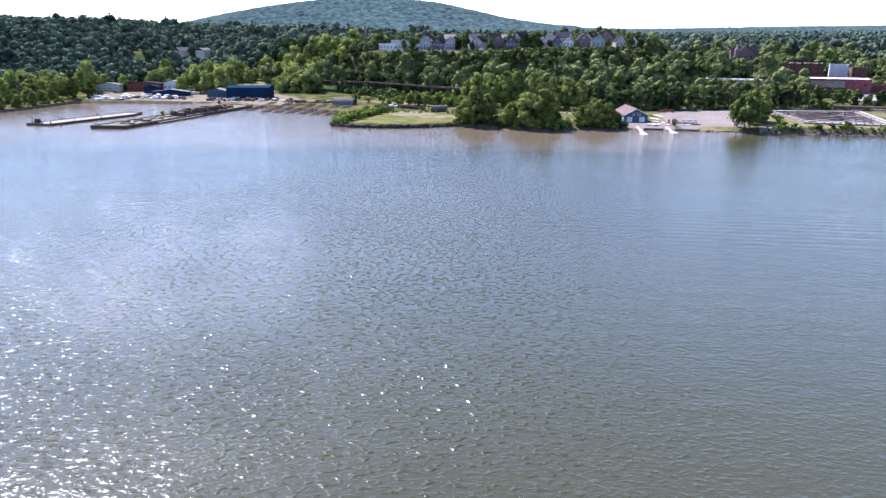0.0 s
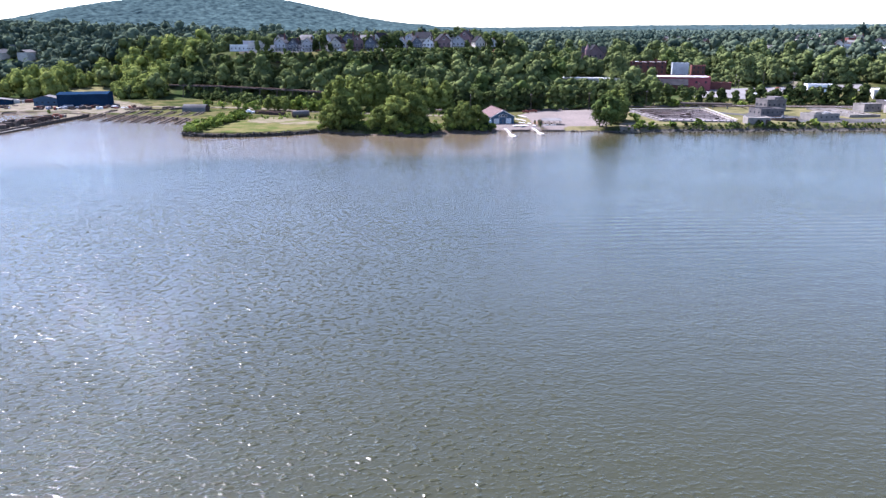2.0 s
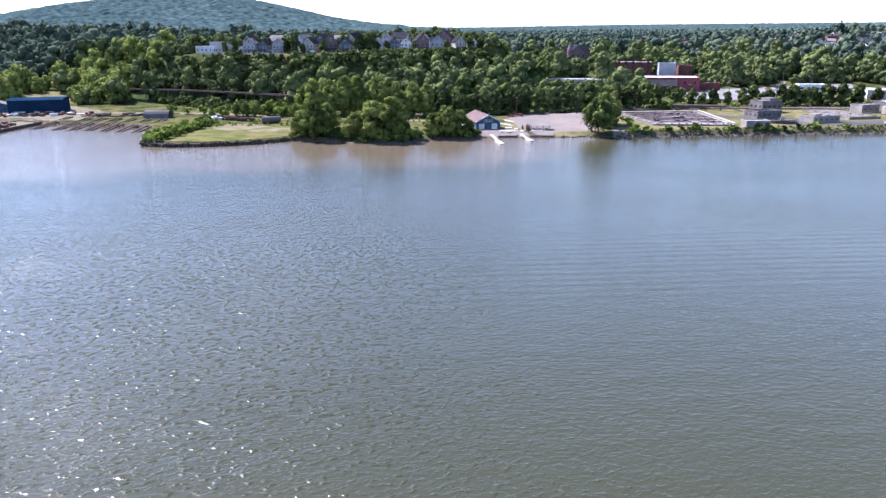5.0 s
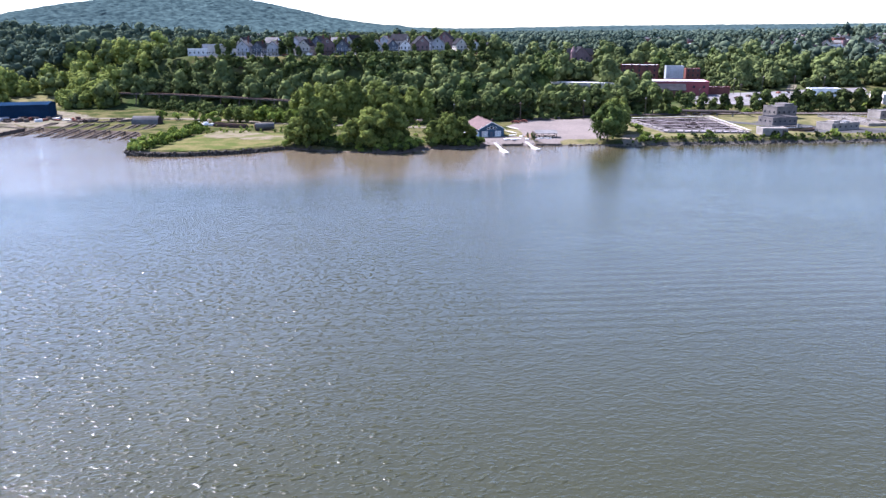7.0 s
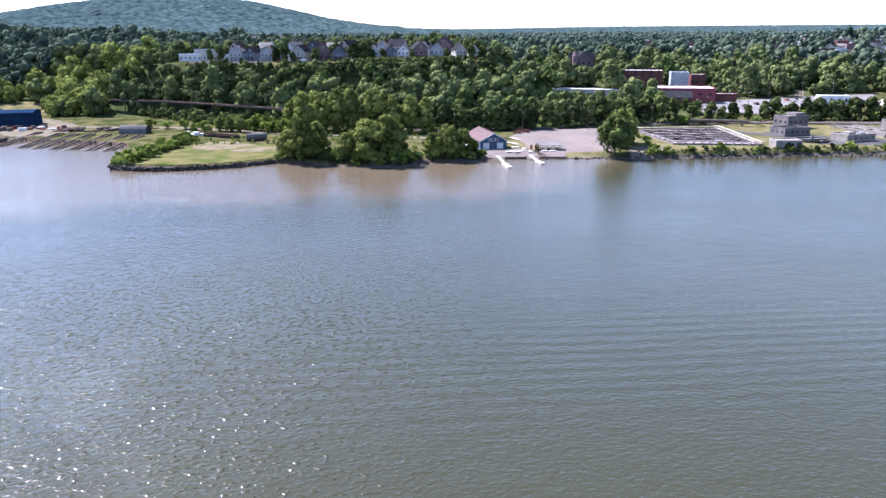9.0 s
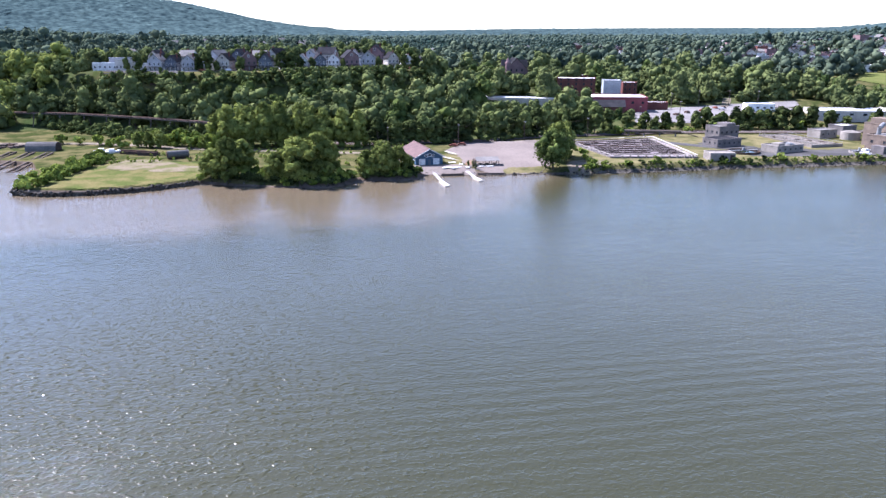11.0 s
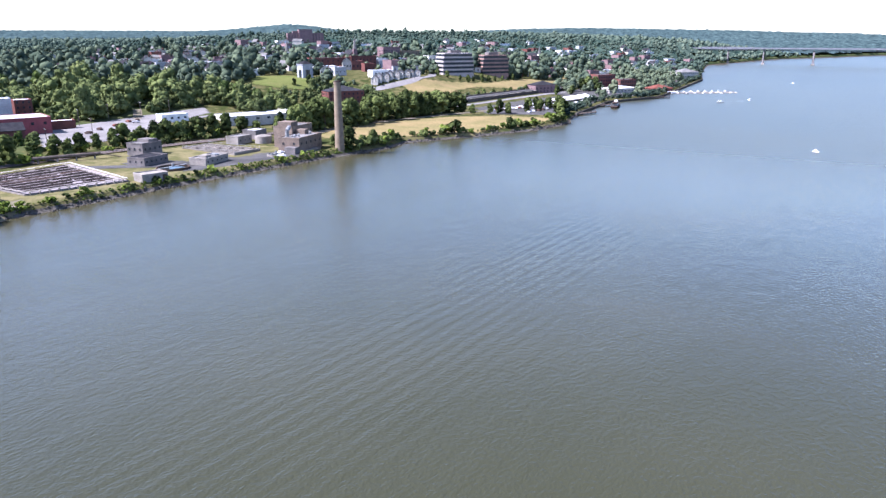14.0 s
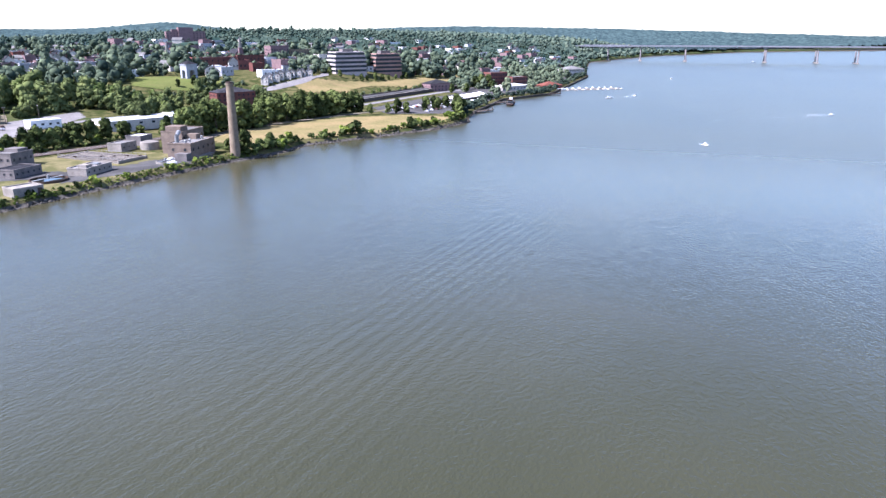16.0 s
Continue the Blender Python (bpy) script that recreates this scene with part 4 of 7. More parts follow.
P = jitter_grid(-560, 440, 84, 460, 12.4)
P = thinned(P[wooded(P) & in_view(P, 0, 650)])
S = np.maximum(kept_low(P, rng.uniform(0.62, 1.28, len(P)), 18.5), 0.18)
S = np.where((P[:, 1] > 225) & (P[:, 0] > -240) & (P[:, 0] < 75), S * 0.62, S)
pale = (np.sin(P[:, 0] / 23 + 1) * np.cos(P[:, 1] / 19) + 0.9 * rng.uniform(-1, 1, len(P)) > 0.85) | ((P[:, 0] < -235) & (P[:, 1] < 330) & (rng.uniform(0, 1, len(P)) < 0.75))
woods("bluff_woods", P[~pale], S[~pale], "near", (8.8, 17.0, 15, 270, 0.98, 0.2), "dense summer woods covering the bluff")
west = P[:, 0] < -200
woods("light_green_woods", P[pale & west], S[pale & west], "near", (8.8, 17.0, 15, 270, 0.98, 0.2), "pale green trees crowding behind the boatyard", LEAF_WILLOW)
woods("mixed_woods", P[pale & ~west], S[pale & ~west], "near", (8.8, 17.0, 15, 270, 0.98, 0.2), "lighter green trees scattered through the woods", LEAF_BANK)
x = rng.uniform(-218, -72, 60)
P = np.stack([x, 210 - 0.63 * (x + 206) + rng.uniform(4, 10, 60)], -1)
woods("trestle_trees", P, rng.uniform(0.5, 0.8, 60), "near", (8.8, 17.0, 15, 270, 0.98, 0.2), "young trees crowding behind the trestle")
P = rng.uniform((296, 112), (470, 190), (75, 2))
P = P[[min(math.hypot(x - a, y - b) for a, b in ((277, 98), (330, 92), (402, 118), (424, 205), (352, 120))) > 23 for x, y in P]]
woods("store_trees", P, rng.uniform(0.4, 0.85, len(P)), "near", (8.8, 17.0, 15, 270, 0.98, 0.2), "trees standing among the stores and the brick warehouse")
u = rng.uniform(0, 1, 80)
P = np.stack([184 + 126 * u, 190 + rng.uniform(-1, 16, 80)], -1)
P = P[~inside(P[:, 0], P[:, 1], [(228, 165), (246, 163), (272, 208), (258, 212)])]
woods("yard_trees", P, rng.uniform(0.25, 0.62, len(P)), "near", (8.8, 17.0, 15, 270, 0.98, 0.2), "dark bushes and young trees along the back of the yard")
# bushes filling the steep edge of the bluff
P = jitter_grid(-260, 70, 150, 246, 4.2)
edge = 199 + 0.29 * np.maximum(0, -P[:, 0] - 100)
P = P[(P[:, 1] < edge - np.where(P[:, 0] < -140, 2, 6)) & (P[:, 1] > edge - 44) & (P[:, 0] < np.where(P[:, 1] > 212, -148, 70)) & (P[:, 1] > 215 - 0.63 * (P[:, 0] + 206))]
S = np.clip(kept_low(P, rng.uniform(0.7, 1.6, len(P)), 4.5), np.where(P[:, 0] < -150, 0.85, 0.6), 1.6)
more = np.random.default_rng(31)
x = more.uniform(-246, -118, 110)
P = np.concatenate([P, np.stack([x, np.interp(x, [-246, -230, -185, -124], [248, 241, 222, 201]) + more.uniform(-14, -1.5, 110)], -1)])
S = np.concatenate([S, more.uniform(0.55, 1.05, 110)])
woods("bluff_scrub", P, S, "scrub", (3.2, 4.6, 4, 48, 0.68, 0.0), "tangled bushes on the steep edge of the bluff", LEAF)
# scrub below the railway trestle
U, W = rng.uniform(0, 1, 230), rng.uniform(0, 1, 230)
P = np.stack([-226 + 122 * U, 204 - 0.66 * (-20 + 122 * U) - 3 - 30 * W * (0.4 + 0.6 * U)], -1)
woods("trestle_scrub", P, rng.uniform(0.5, 1.5, 230) * (1.25 - 0.8 * W), "scrub", (3.2, 4.6, 4, 48, 0.68, 0.0), "tangled bushes and saplings below the trestle", LEAF)
# bushes added to give the dark shade at the foot of the railway row
woods("row_undergrowth", ROW_GROWTH, rng.uniform(0.35, 0.75, 130), "scrub", (3.2, 4.6, 4, 48, 0.68, 0.0), "low bushes added for the dark shade below the railway trees", LEAF)
# weeds on the point, along the track, the bank and the plant
P = np.stack([rng.uniform(-178, 62, 900), rng.uniform(16, 104, 900)], -1)
P = P[(P[:, 1] > 86) & (P[:, 0] < 0) | (P[:, 0] < -34) & (P[:, 0] > -172) & (P[:, 1] > 72) | (P[:, 0] > -98) & (P[:, 0] < -12) & (P[:, 1] > 38) & (P[:, 1] < 64) & (rng.uniform(0, 1, 900) < 0.5)]
woods("track_weeds", P, rng.uniform(0.1, 0.42, len(P)), "scrub", (3.2, 4.6, 4, 48, 0.68, 0.0), "rough weeds and low bushes beside the track", LEAF_LIGHT)
# bushes put in to darken the shaded mud under the riverside trees
x = rng.uniform(-100, -8, 120)
x = x[(x < -40) | (x > -33)]
P = np.stack([x, bank_y(x) + rng.uniform(3.0, 8.0, len(x))], -1)
woods("waterline_undergrowth", P, rng.uniform(0.3, 0.75, len(x)), "scrub", (3.2, 4.6, 4, 48, 0.68, 0.0), "bushes added to darken the muddy shore below the trees", LEAF)
x = rng.uniform(62, 250, 420)
P = np.stack([x, bank_y(x) + rng.uniform(1.8, 6.5, 420)], -1)
woods("bank_weeds", P, rng.uniform(0.08, 0.3, len(P)), "scrub", (3.2, 4.6, 4, 48, 0.68, 0.0), "yellow-green weeds above the stone bank", LEAF_LIGHT)
P = jitter_grid(-1500, 1500, -60, 1100, 14.6)
P = open_round(thinned(P[wooded(P) & in_view(P, 650, 1150)]), np.concatenate([CITY, VILLAS]), 6.5)
S = kept_low(P, rng.uniform(0.5, 1.45, len(P)) * (1.0 + 0.22 * np.sin(P[:, 0] / 47 + P[:, 1] / 71) * np.cos(P[:, 1] / 39)), 16.0)
S = np.where((P[:, 0] > -260) & (P[:, 0] < 70) & (P[:, 1] < 900), S * 0.55, S)
P, S = P[S > 0.25], S[S > 0.25]
woods("middle_woods", P, S, "middle", (10.6, 15.5, 7, 42, 1.55, 0.3), "broadleaf woods on the rising ground, haze in the leaf colour", LEAF_MID_HAZE)


def canopy(name, near, far, cell, tall, rough, material, label):
    """Woods too far off to tell trees apart: one uneven roof of leaves over the ground."""
    xs, ys = np.arange(-4800, 5000, cell), np.arange(-1900, 4800, cell)
    X, Y = np.meshgrid(xs, ys)
    X = X + rng.uniform(-0.35, 0.35, X.shape) * cell
    Y = Y + rng.uniform(-0.35, 0.35, Y.shape) * cell
    Z = land(X, Y) + tall + rng.normal(0, rough, X.shape)
    C = np.stack([X[:-1, :-1].ravel(), Y[:-1, :-1].ravel()], -1)
    keep = wooded(C) & in_view(C, near, far) & (rng.uniform(0, 1, len(C)) > 0.9 * city_density(C))
    spots = np.concatenate([CITY, VILLAS])
    ahead = EYE_MID - spots
    spots = np.concatenate([spots, spots + 12 * ahead / np.linalg.norm(ahead, axis=1)[:, None]])
    for x, y in spots[np.hypot(*(spots - EYE_MID).T) > near - 30]:
        keep &= (C[:, 0] - x) ** 2 + (C[:, 1] - y) ** 2 > 130
    idx = np.arange(X.size).reshape(X.shape)
    faces = np.stack([idx[:-1, :-1], idx[:-1, 1:], idx[1:, 1:], idx[1:, :-1]], -1).reshape(-1, 4)[keep]
    faces = np.concatenate([faces[:, :3], faces[:, [0, 2, 3]]])
    used, inv = np.unique(faces, return_inverse=True)
    P = np.stack([X, Y, Z], -1).reshape(-1, 3)[used]
    return tagged(new(name, array_mesh(name, P, inv.reshape(-1, 3), material)), label, "woods", kind="stuff")


# these far woods carry their haze in the leaf colour
canopy("distant_woods", 1140, 2400, 14.0, 4.0, 1.5, LEAF_DISTANT_HAZE, "distant rolling broadleaf woods")
canopy("far_hill_woods", 2390, 4950, 15.5, 7.0, 2.2, LEAF_HILL_HAZE, "far wooded hills along the horizon")
P = jitter_grid(-1900, 1900, -100, 1750, 16.8)
P = open_round(thinned(P[wooded(P) & in_view(P, 1140, 1700)], 0.8), np.concatenate([CITY, VILLAS]), 10.0)
S = kept_low(P, rng.uniform(0.45, 1.12, len(P)) * (1.0 + 0.18 * np.sin(P[:, 0] / 83 + P[:, 1] / 131)), 15.0)
woods("distant_tree_tops", P[S > 0.2], S[S > 0.2], "distant", (9.5, 13, 2, 6, 2.0, 1.0), "rounded crowns of the distant woods", LEAF_DISTANT_HAZE)
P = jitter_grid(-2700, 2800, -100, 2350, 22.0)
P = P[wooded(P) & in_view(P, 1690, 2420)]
woods("hill_tree_tops", P, rng.uniform(0.7, 1.3, len(P)), "hill", (13.0, 12, 1, 2, 3.0, 0.0), "rounded crowns of the farthest woods", LEAF_DISTANT_HAZE)

# ======== buildings ========
def window_mesh(w, h, frame=None):
    """A window in one piece: a proud frame with the glass set back in it."""
    frame = frame or WHITE
    key = f"window {w:.2f} {h:.2f} {frame.name}"
    if key not in bpy.data.meshes:
        f = 0.14
        def rect(a, b, y):
            return [(-a, y, -b), (a, y, -b), (a, y, b), (-a, y, b)]
        g = Geo().add(rect(w / 2 + f, h / 2 + f, 0) + rect(w / 2 + f, h / 2 + f, -0.1) + rect(w / 2, h / 2, -0.1) + rect(w / 2, h / 2, -0.02),
                      [(3, 2, 1, 0)] + [(k + i, k + (i + 1) % 4, k + 4 + (i + 1) % 4, k + 4 + i) for k in (0, 4, 8) for i in range(4)] + [(12, 13, 14, 15)])
        me = g.mesh(key, frame)
        me.materials.append(GLASS)
        me.polygons[13].material_index = 1
    return bpy.data.meshes[key]


def add_window(parent, x, y, z, turn, w, h, frame=None):
    win = part("window", window_mesh(w, h, frame), None, parent)
    win.matrix_basis = pose(x, y, z, 0, 0, turn)
    return win


def window_rows(parent, w, d, cols, rows, z0, dz, ww, wh, sides="NSEW", side_cols=None, frame=None):
    """Rows of windows round a w x d block centred on the parent."""
    for side in sides:
        n = cols if side in "NS" else (side_cols or max(1, round(cols * d / w)))
        span = w if side in "NS" else d
        for r in range(rows):
            for c in range(n):
                u, z = -span / 2 + span * (c + 0.5) / n, z0 + r * dz
                if side == "S":
                    add_window(parent, u, -d / 2, z, 0, ww, wh, frame)
                elif side == "N":
                    add_window(parent, u, d / 2, z, 180, ww, wh, frame)
                elif side == "E":
                    add_window(parent, w / 2, u, z, 90, ww, wh, frame)
                else:
                    add_window(parent, -w / 2, u, z, -90, ww, wh, frame)


def gable_walls(w, d, h, rise):
    g = Geo().box(-w / 2, -d / 2, -1.5, w / 2, d / 2, h)
    if rise:
        for y0, y1 in ((-d / 2, -d / 2 + 0.3), (d / 2 - 0.3, d / 2)):
            g.add([(-w / 2, y0, h), (w / 2, y0, h), (0, y0, h + rise), (-w / 2, y1, h), (w / 2, y1, h), (0, y1, h + rise)],
                  [(0, 1, 2), (5, 4, 3), (0, 3, 4, 1), (1, 4, 5, 2), (2, 5, 3, 0)])
    return g


def block(name, label, category, at, w, d, h, wall, roof, style="flat", rise=0.0, windows=None, group="", roof_label=""):
    """A building: walls, roof (flat with parapet, gable along y, or hip) and windows."""
    ob = thing(name, label, category, at, group)
    part("wall", gable_walls(w, d, h, rise if style == "gable" else 0), wall, ob)
    if style == "flat":
        part("roof", Geo().box(-w / 2 + 0.3, -d / 2 + 0.3, h + 0.004, w / 2 - 0.3, d / 2 - 0.3, h + 0.15), roof, ob, roof_label)
        p = Geo()
        for a in ((-w / 2 - 0.1, -d / 2 - 0.1, w / 2 + 0.1, -d / 2 + 0.3), (-w / 2 - 0.1, d / 2 - 0.3, w / 2 + 0.1, d / 2 + 0.1),
                  (-w / 2 - 0.1, -d / 2 + 0.3, -w / 2 + 0.3, d / 2 - 0.3), (w / 2 - 0.3, -d / 2 + 0.3, w / 2 + 0.1, d / 2 - 0.3)):
            p.box(a[0], a[1], h + 0.004, a[2], a[3], h + 0.55)
        part("parapet", p, wall, ob)
    elif style == "gable":
        part("roof", Geo().gable(w, d, h + 0.02, rise), roof, ob, roof_label)
    else:
        part("roof", Geo().hip(w, d, h + 0.02, rise), roof, ob, roof_label)
    if windows:
        window_rows(ob, w, d, *windows, frame=None if wall in (WHITE, CREAM, GREY_SIDING, SLATE_SIDING) else wall)
    return ob


# ---- boathouse ----
def build_boathouse():
    w, d, h, rise = 12.4, 26.0, 3.6, 3.2
    ob = thing("boathouse", "blue wooden boathouse with a faded red shingle roof", "boathouse", on_land(-2.2, 49.5, 4))
    part("wall", gable_walls(w, d, h, rise), BLUE, ob)
    part("roof", Geo().gable(w, d, h + 0.02, rise, 0.7, 0.22), SHINGLE, ob, "faded reddish shingle roof")
    part("ridge_cap", Geo().beam((0, -d / 2 - 0.7, h + rise + 0.36), (0, d / 2 + 0.7, h + rise + 0.36), 0.5, 0.12), SHINGLE, ob)
    f = Geo()
    for s in (-1, 1):
        f.beam((s * (w / 2 + 0.7), -d / 2 - 0.75, h - 0.2), (0, -d / 2 - 0.75, h + rise + 0.25), 0.12, 0.35)
    part("bargeboard", f, WHITE, ob, "white bargeboard")
    for x in (-3.4, 3.2):
        door = part("door", Geo().box(x - 1.45, -d / 2 - 0.1, -0.1, x + 1.45, -d / 2 - 0.003, 2.6), WHITE, ob, "white roller door")
        g = Geo()
        for k in range(4):
            g.box(x - 1.4, -d / 2 - 0.13, 0.5 + k * 0.55, x + 1.4, -d / 2 - 0.103, 0.56 + k * 0.55)
        part("panel_joint", g, GREY_SIDING, door)
    part("door", Geo().box(-0.6, -d / 2 - 0.09, -0.1, 0.6, -d / 2 - 0.003, 2.2), SLATE_SIDING, ob, "dark blue entrance door")
    add_window(ob, -1.6, -d / 2, 3.9, 0, 1.1, 0.9)
    add_window(ob, 0.0, -d / 2, 4.2, 0, 1.2, 1.1)
    add_window(ob, 1.6, -d / 2, 3.9, 0, 1.1, 0.9)
    for k in range(6):
        add_window(ob, w / 2, -10 + k * 4.0, 2.0, 90, 1.2, 1.0)
        add_window(ob, -w / 2, -10 + k * 4.0, 2.0, -90, 1.2, 1.0)


build_boathouse()


def gangway(x0, y0, x1, y1, xr, label):
    """A white floating dock: a sloping ramp from the bank and a float at its end."""
    ob = thing("boat_dock", label, "dock", group="docks at the boathouse")
    mid = (x0 + (x1 - x0) * 0.55, y0 + (y1 - y0) * 0.55)
    ramp = Geo().beam((x0, y0, 1.9), (*mid, 0.62), 1.4, 0.25)
    part("ramp", ramp, CREAM, ob)
    part("float", Geo().beam((*mid, 0.55), (x1, y1, 0.55), 2.2, 0.55), CREAM, ob)
    for s in (-1, 1):
        g = Geo()
        dx, dy = x1 - x0, y1 - y0
        l = math.hypot(dx, dy)
        ox, oy = -dy / l * s * 0.7, dx / l * s * 0.7
        g.beam((x0 + ox, y0 + oy, 2.7), (mid[0] + ox, mid[1] + oy, 1.5), 0.08, 0.08)
        for k in range(5):
            u = k / 4
            px, py, pz = x0 + (mid[0] - x0) * u + ox, y0 + (mid[1] - y0) * u + oy, 1.9 + (0.62 - 1.9) * u
            g.box(px - 0.04, py - 0.04, pz - 0.1, px + 0.04, py + 0.04, pz + 0.85)
        part("handrail", g, METAL, ob)


gangway(-1.5, 20.0, 0.3, -1.5, 0, "white floating dock with a sloping ramp")
gangway(13.5, 19.5, 16.0, 4.5, 0, "white floating dock with a sloping ramp")

# ---- treatment plant ----
def chimney(x, y, base, top, r0, r1):
    ob = thing("chimney", "tall tapered buff brick chimney stack", "chimney", pose(x, y, base))
    h = top - base
    part("shaft", Geo().lathe([(h * k / 12 - (1.5 if k == 0 else 0), r0 + (r1 - r0) * k / 12) for k in range(13)]), BUFF, ob)
    part("crown_ring", Geo().tube((0, 0, h - 1.4), (0, 0, h - 0.5), r1 * 1.12, r1 * 1.16, 24), BUFF, ob)
    part("cap", Geo().tube((0, 0, h - 0.5), (0, 0, h + 0.15), r1 * 1.08, r1 * 1.02, 24), DARK_METAL, ob, "sooty dark cap")
    lad = Geo()
    for s in (-0.25, 0.25):
        lad.tube((r0 + 0.25, s, 0.5), (r1 + 0.25, s, h), 0.05, n=4)
    for k in range(40):
        u = k / 39
        x_ = r0 + (r1 - r0) * u + 0.25
        lad.box(x_ - 0.03, -0.25, 0.6 + u * (h - 1), x_ + 0.03, 0.25, 0.66 + u * (h - 1))
    part("ladder", lad, DARK_METAL, ob, "iron ladder")


chimney(241, -7, 2.2, 38.0, 2.5, 1.7)


def settling_basin():
    """The wide open tank by the river: drained beds between dark broken walkways."""
    ob = thing("settling_basin", "wide drained concrete settling basin with dark rusted walkways", "settling basin", pose(0, 0, 0))
    a, b, c, d = Vector((80, 70)), Vector((84, 25)), Vector((123, 15)), Vector((128, 68))
    g_ = random.Random(5)
    def at(u, v):
        p = (a * (1 - u) + d * u) * v + (b * (1 - u) + c * u) * (1 - v)
        return p.x, p.y
    part("floor", Geo().prism([at(0, 0), at(1, 0), at(1, 1), at(0, 1)], 2.2, 4.0), PINK_BED, ob, "pale pink drained bed")
    for p, q in (((0, 0), (1, 0)), ((1, 0), (1, 1)), ((1, 1), (0, 1)), ((0, 1), (0, 0))):
        part("rim_wall", Geo().beam((*at(*p), 3.9), (*at(*q), 3.9), 0.6, 1.7), CONCRETE, ob)
        part("coping", Geo().beam((*at(*p), 4.87), (*at(*q), 4.87), 0.75, 0.22), CREAM if p != (0, 0) and q != (0, 0) else CONCRETE, ob, "worn pale coping")
    part("side_channel", Geo().beam((*at(0.93, 0.02), 4.5), (*at(0.93, 0.98), 4.5), 0.9, 0.9), CONCRETE, ob)
    for k in range(1, 9):
        v = k / 9
        part("channel_wall", Geo().beam((*at(0.01, v), 4.3), (*at(0.92, v), 4.3), 0.8, 0.8), SILT, ob)
        u = 0.02 + 0.05 * g_.random()
        while u < 0.88:
            l = min(0.9 - u, 0.22 + 0.35 * g_.random())
            part("walkway", Geo().beam((*at(u, v + 0.022), 4.75), (*at(u + l, v + 0.022), 4.75), 1.7, 0.22), g_.choice((DARK_METAL, SILT, SILT)), ob)
            rail = Geo()
            n = max(2, int(l / 0.08))
            for i in range(n + 1):
                x, y = at(u + l * i / n, v + 0.03)
                rail.box(x - 0.06, y - 0.06, 3.9, x + 0.06, y + 0.06, 5.6)
            rail.beam((*at(u, v + 0.03), 5.6), (*at(u + l, v + 0.03), 5.6), 0.12, 0.12)
            part("railing", rail, SILT, ob)
            u += l + 0.02 + 0.09 * g_.random()
    for i in range(3):
        u = 0.2 + 0.25 * i
        part("cross_wall", Geo().beam((*at(u, 0.02), 4.1), (*at(u + 0.01, 0.98), 4.1), 0.4, 0.5), CONCRETE, ob)
    for i in range(18):
        u, v = 0.03 + 0.85 * g_.random(), (g_.randrange(8) + 0.6) / 9
        part("scum_box", Geo().beam((*at(u, v), 4.4), (*at(u + 0.03 + 0.04 * g_.random(), v), 4.4), 1.0 + g_.random(), 0.9), g_.choice((DARK_METAL, TIMBER, CONCRETE)), ob)
    for i in range(11):
        x, y = at(0.04 + i * 0.09, -0.012)
        part("buttress", Geo().box(x - 0.3, y - 0.5, 2.0, x + 0.3, y + 0.2, 4.75), CONCRETE, ob)


settling_basin()
PLANT_RZ = 10.0
b1 = block("control_building", "grey two-storey flat-roofed plant building", "plant building", pose(167, 64, 3.2, 0, 0, PLANT_RZ), 13, 10, 6.0, GREY_WALL, GREY_ROOF, windows=(4, 1, 3.4, 3.4, 1.2, 1.2, "SEW"))
part("penthouse", Geo().box(0, -3, 6.1, 6, 4, 7.6), GREY_WALL, b1)
block("pump_house", "low grey plant building with a flat dark roof", "plant building", pose(153, 42, 3.2, 0, 0, PLANT_RZ), 15, 10, 3.4, GREY_WALL, DARK_ROOF, windows=(5, 1, 1.9, 3, 1.0, 0.9, "SEW"))
b3 = block("pipe_shed", "small white concrete shed with a dark doorway", "shed", pose(130.5, 9, 3.0, 0, 0, -11), 11, 8, 3.2, CONCRETE, CONCRETE)
# closed dark sheet on the wall, standing in for the shade of the opening
part("doorway", Geo().box(3.2, -4.06, 0, 5.0, -4.003, 2.8), DARK_METAL, b3, "dark panel for the shade inside the doorway")
b4 = block("sludge_house", "low concrete plant building with rooftop boxes", "plant building", pose(172, 20, 3.2, 0, 0, 13), 17, 9, 3.0, CONCRETE, GREY_ROOF, windows=(5, 1, 1.7, 3, 1.0, 0.8, "SE"))
part("roof_box", Geo().box(-5, -2, 3.1, -1, 2, 4.2), CONCRETE, b4)
part("roof_box", Geo().box(2, -2, 3.1, 5, 1, 3.8), METAL, b4)


def round_tank(x, y, r, h, label, roof=None, wall=CONCRETE):
    ob = thing("round_tank", label, "tank", on_land(x, y))
    n = 28
    g = Geo().lathe([(-1, r), (h, r), (h, r - 0.4), (0, r - 0.4)], n)
    part("tank_wall", g, wall, ob)
    if roof:
        part("lid", Geo().tube((0, 0, h + 0.004), (0, 0, h + 0.7), r, r * 0.3, n), roof, ob)
    else:
        part("water_surface", Geo().tube((0, 0, -0.5), (0, 0, min(h - 0.55, 0.45)), r - 0.41, None, n), POOL, ob, "dark still water")
        part("bridge_walkway", Geo().beam((-r, 0, h + 0.25), (r, 0, h + 0.25), 1.0, 0.2), METAL, ob)
        part("drive_motor", Geo().tube((0, 0, h + 0.25), (0, 0, h + 1.5), 0.6, 0.5, 10), METAL, ob)


round_tank(152, 22, 7.2, 1.0, "round dark-walled clarifier tank half full of dark water", wall=DARK_METAL)
round_tank(205, 7, 4.2, 1.0, "small round open tank with dark water")
round_tank(230.5, 42, 4.6, 3.8, "round grey concrete digester tank", CONCRETE)
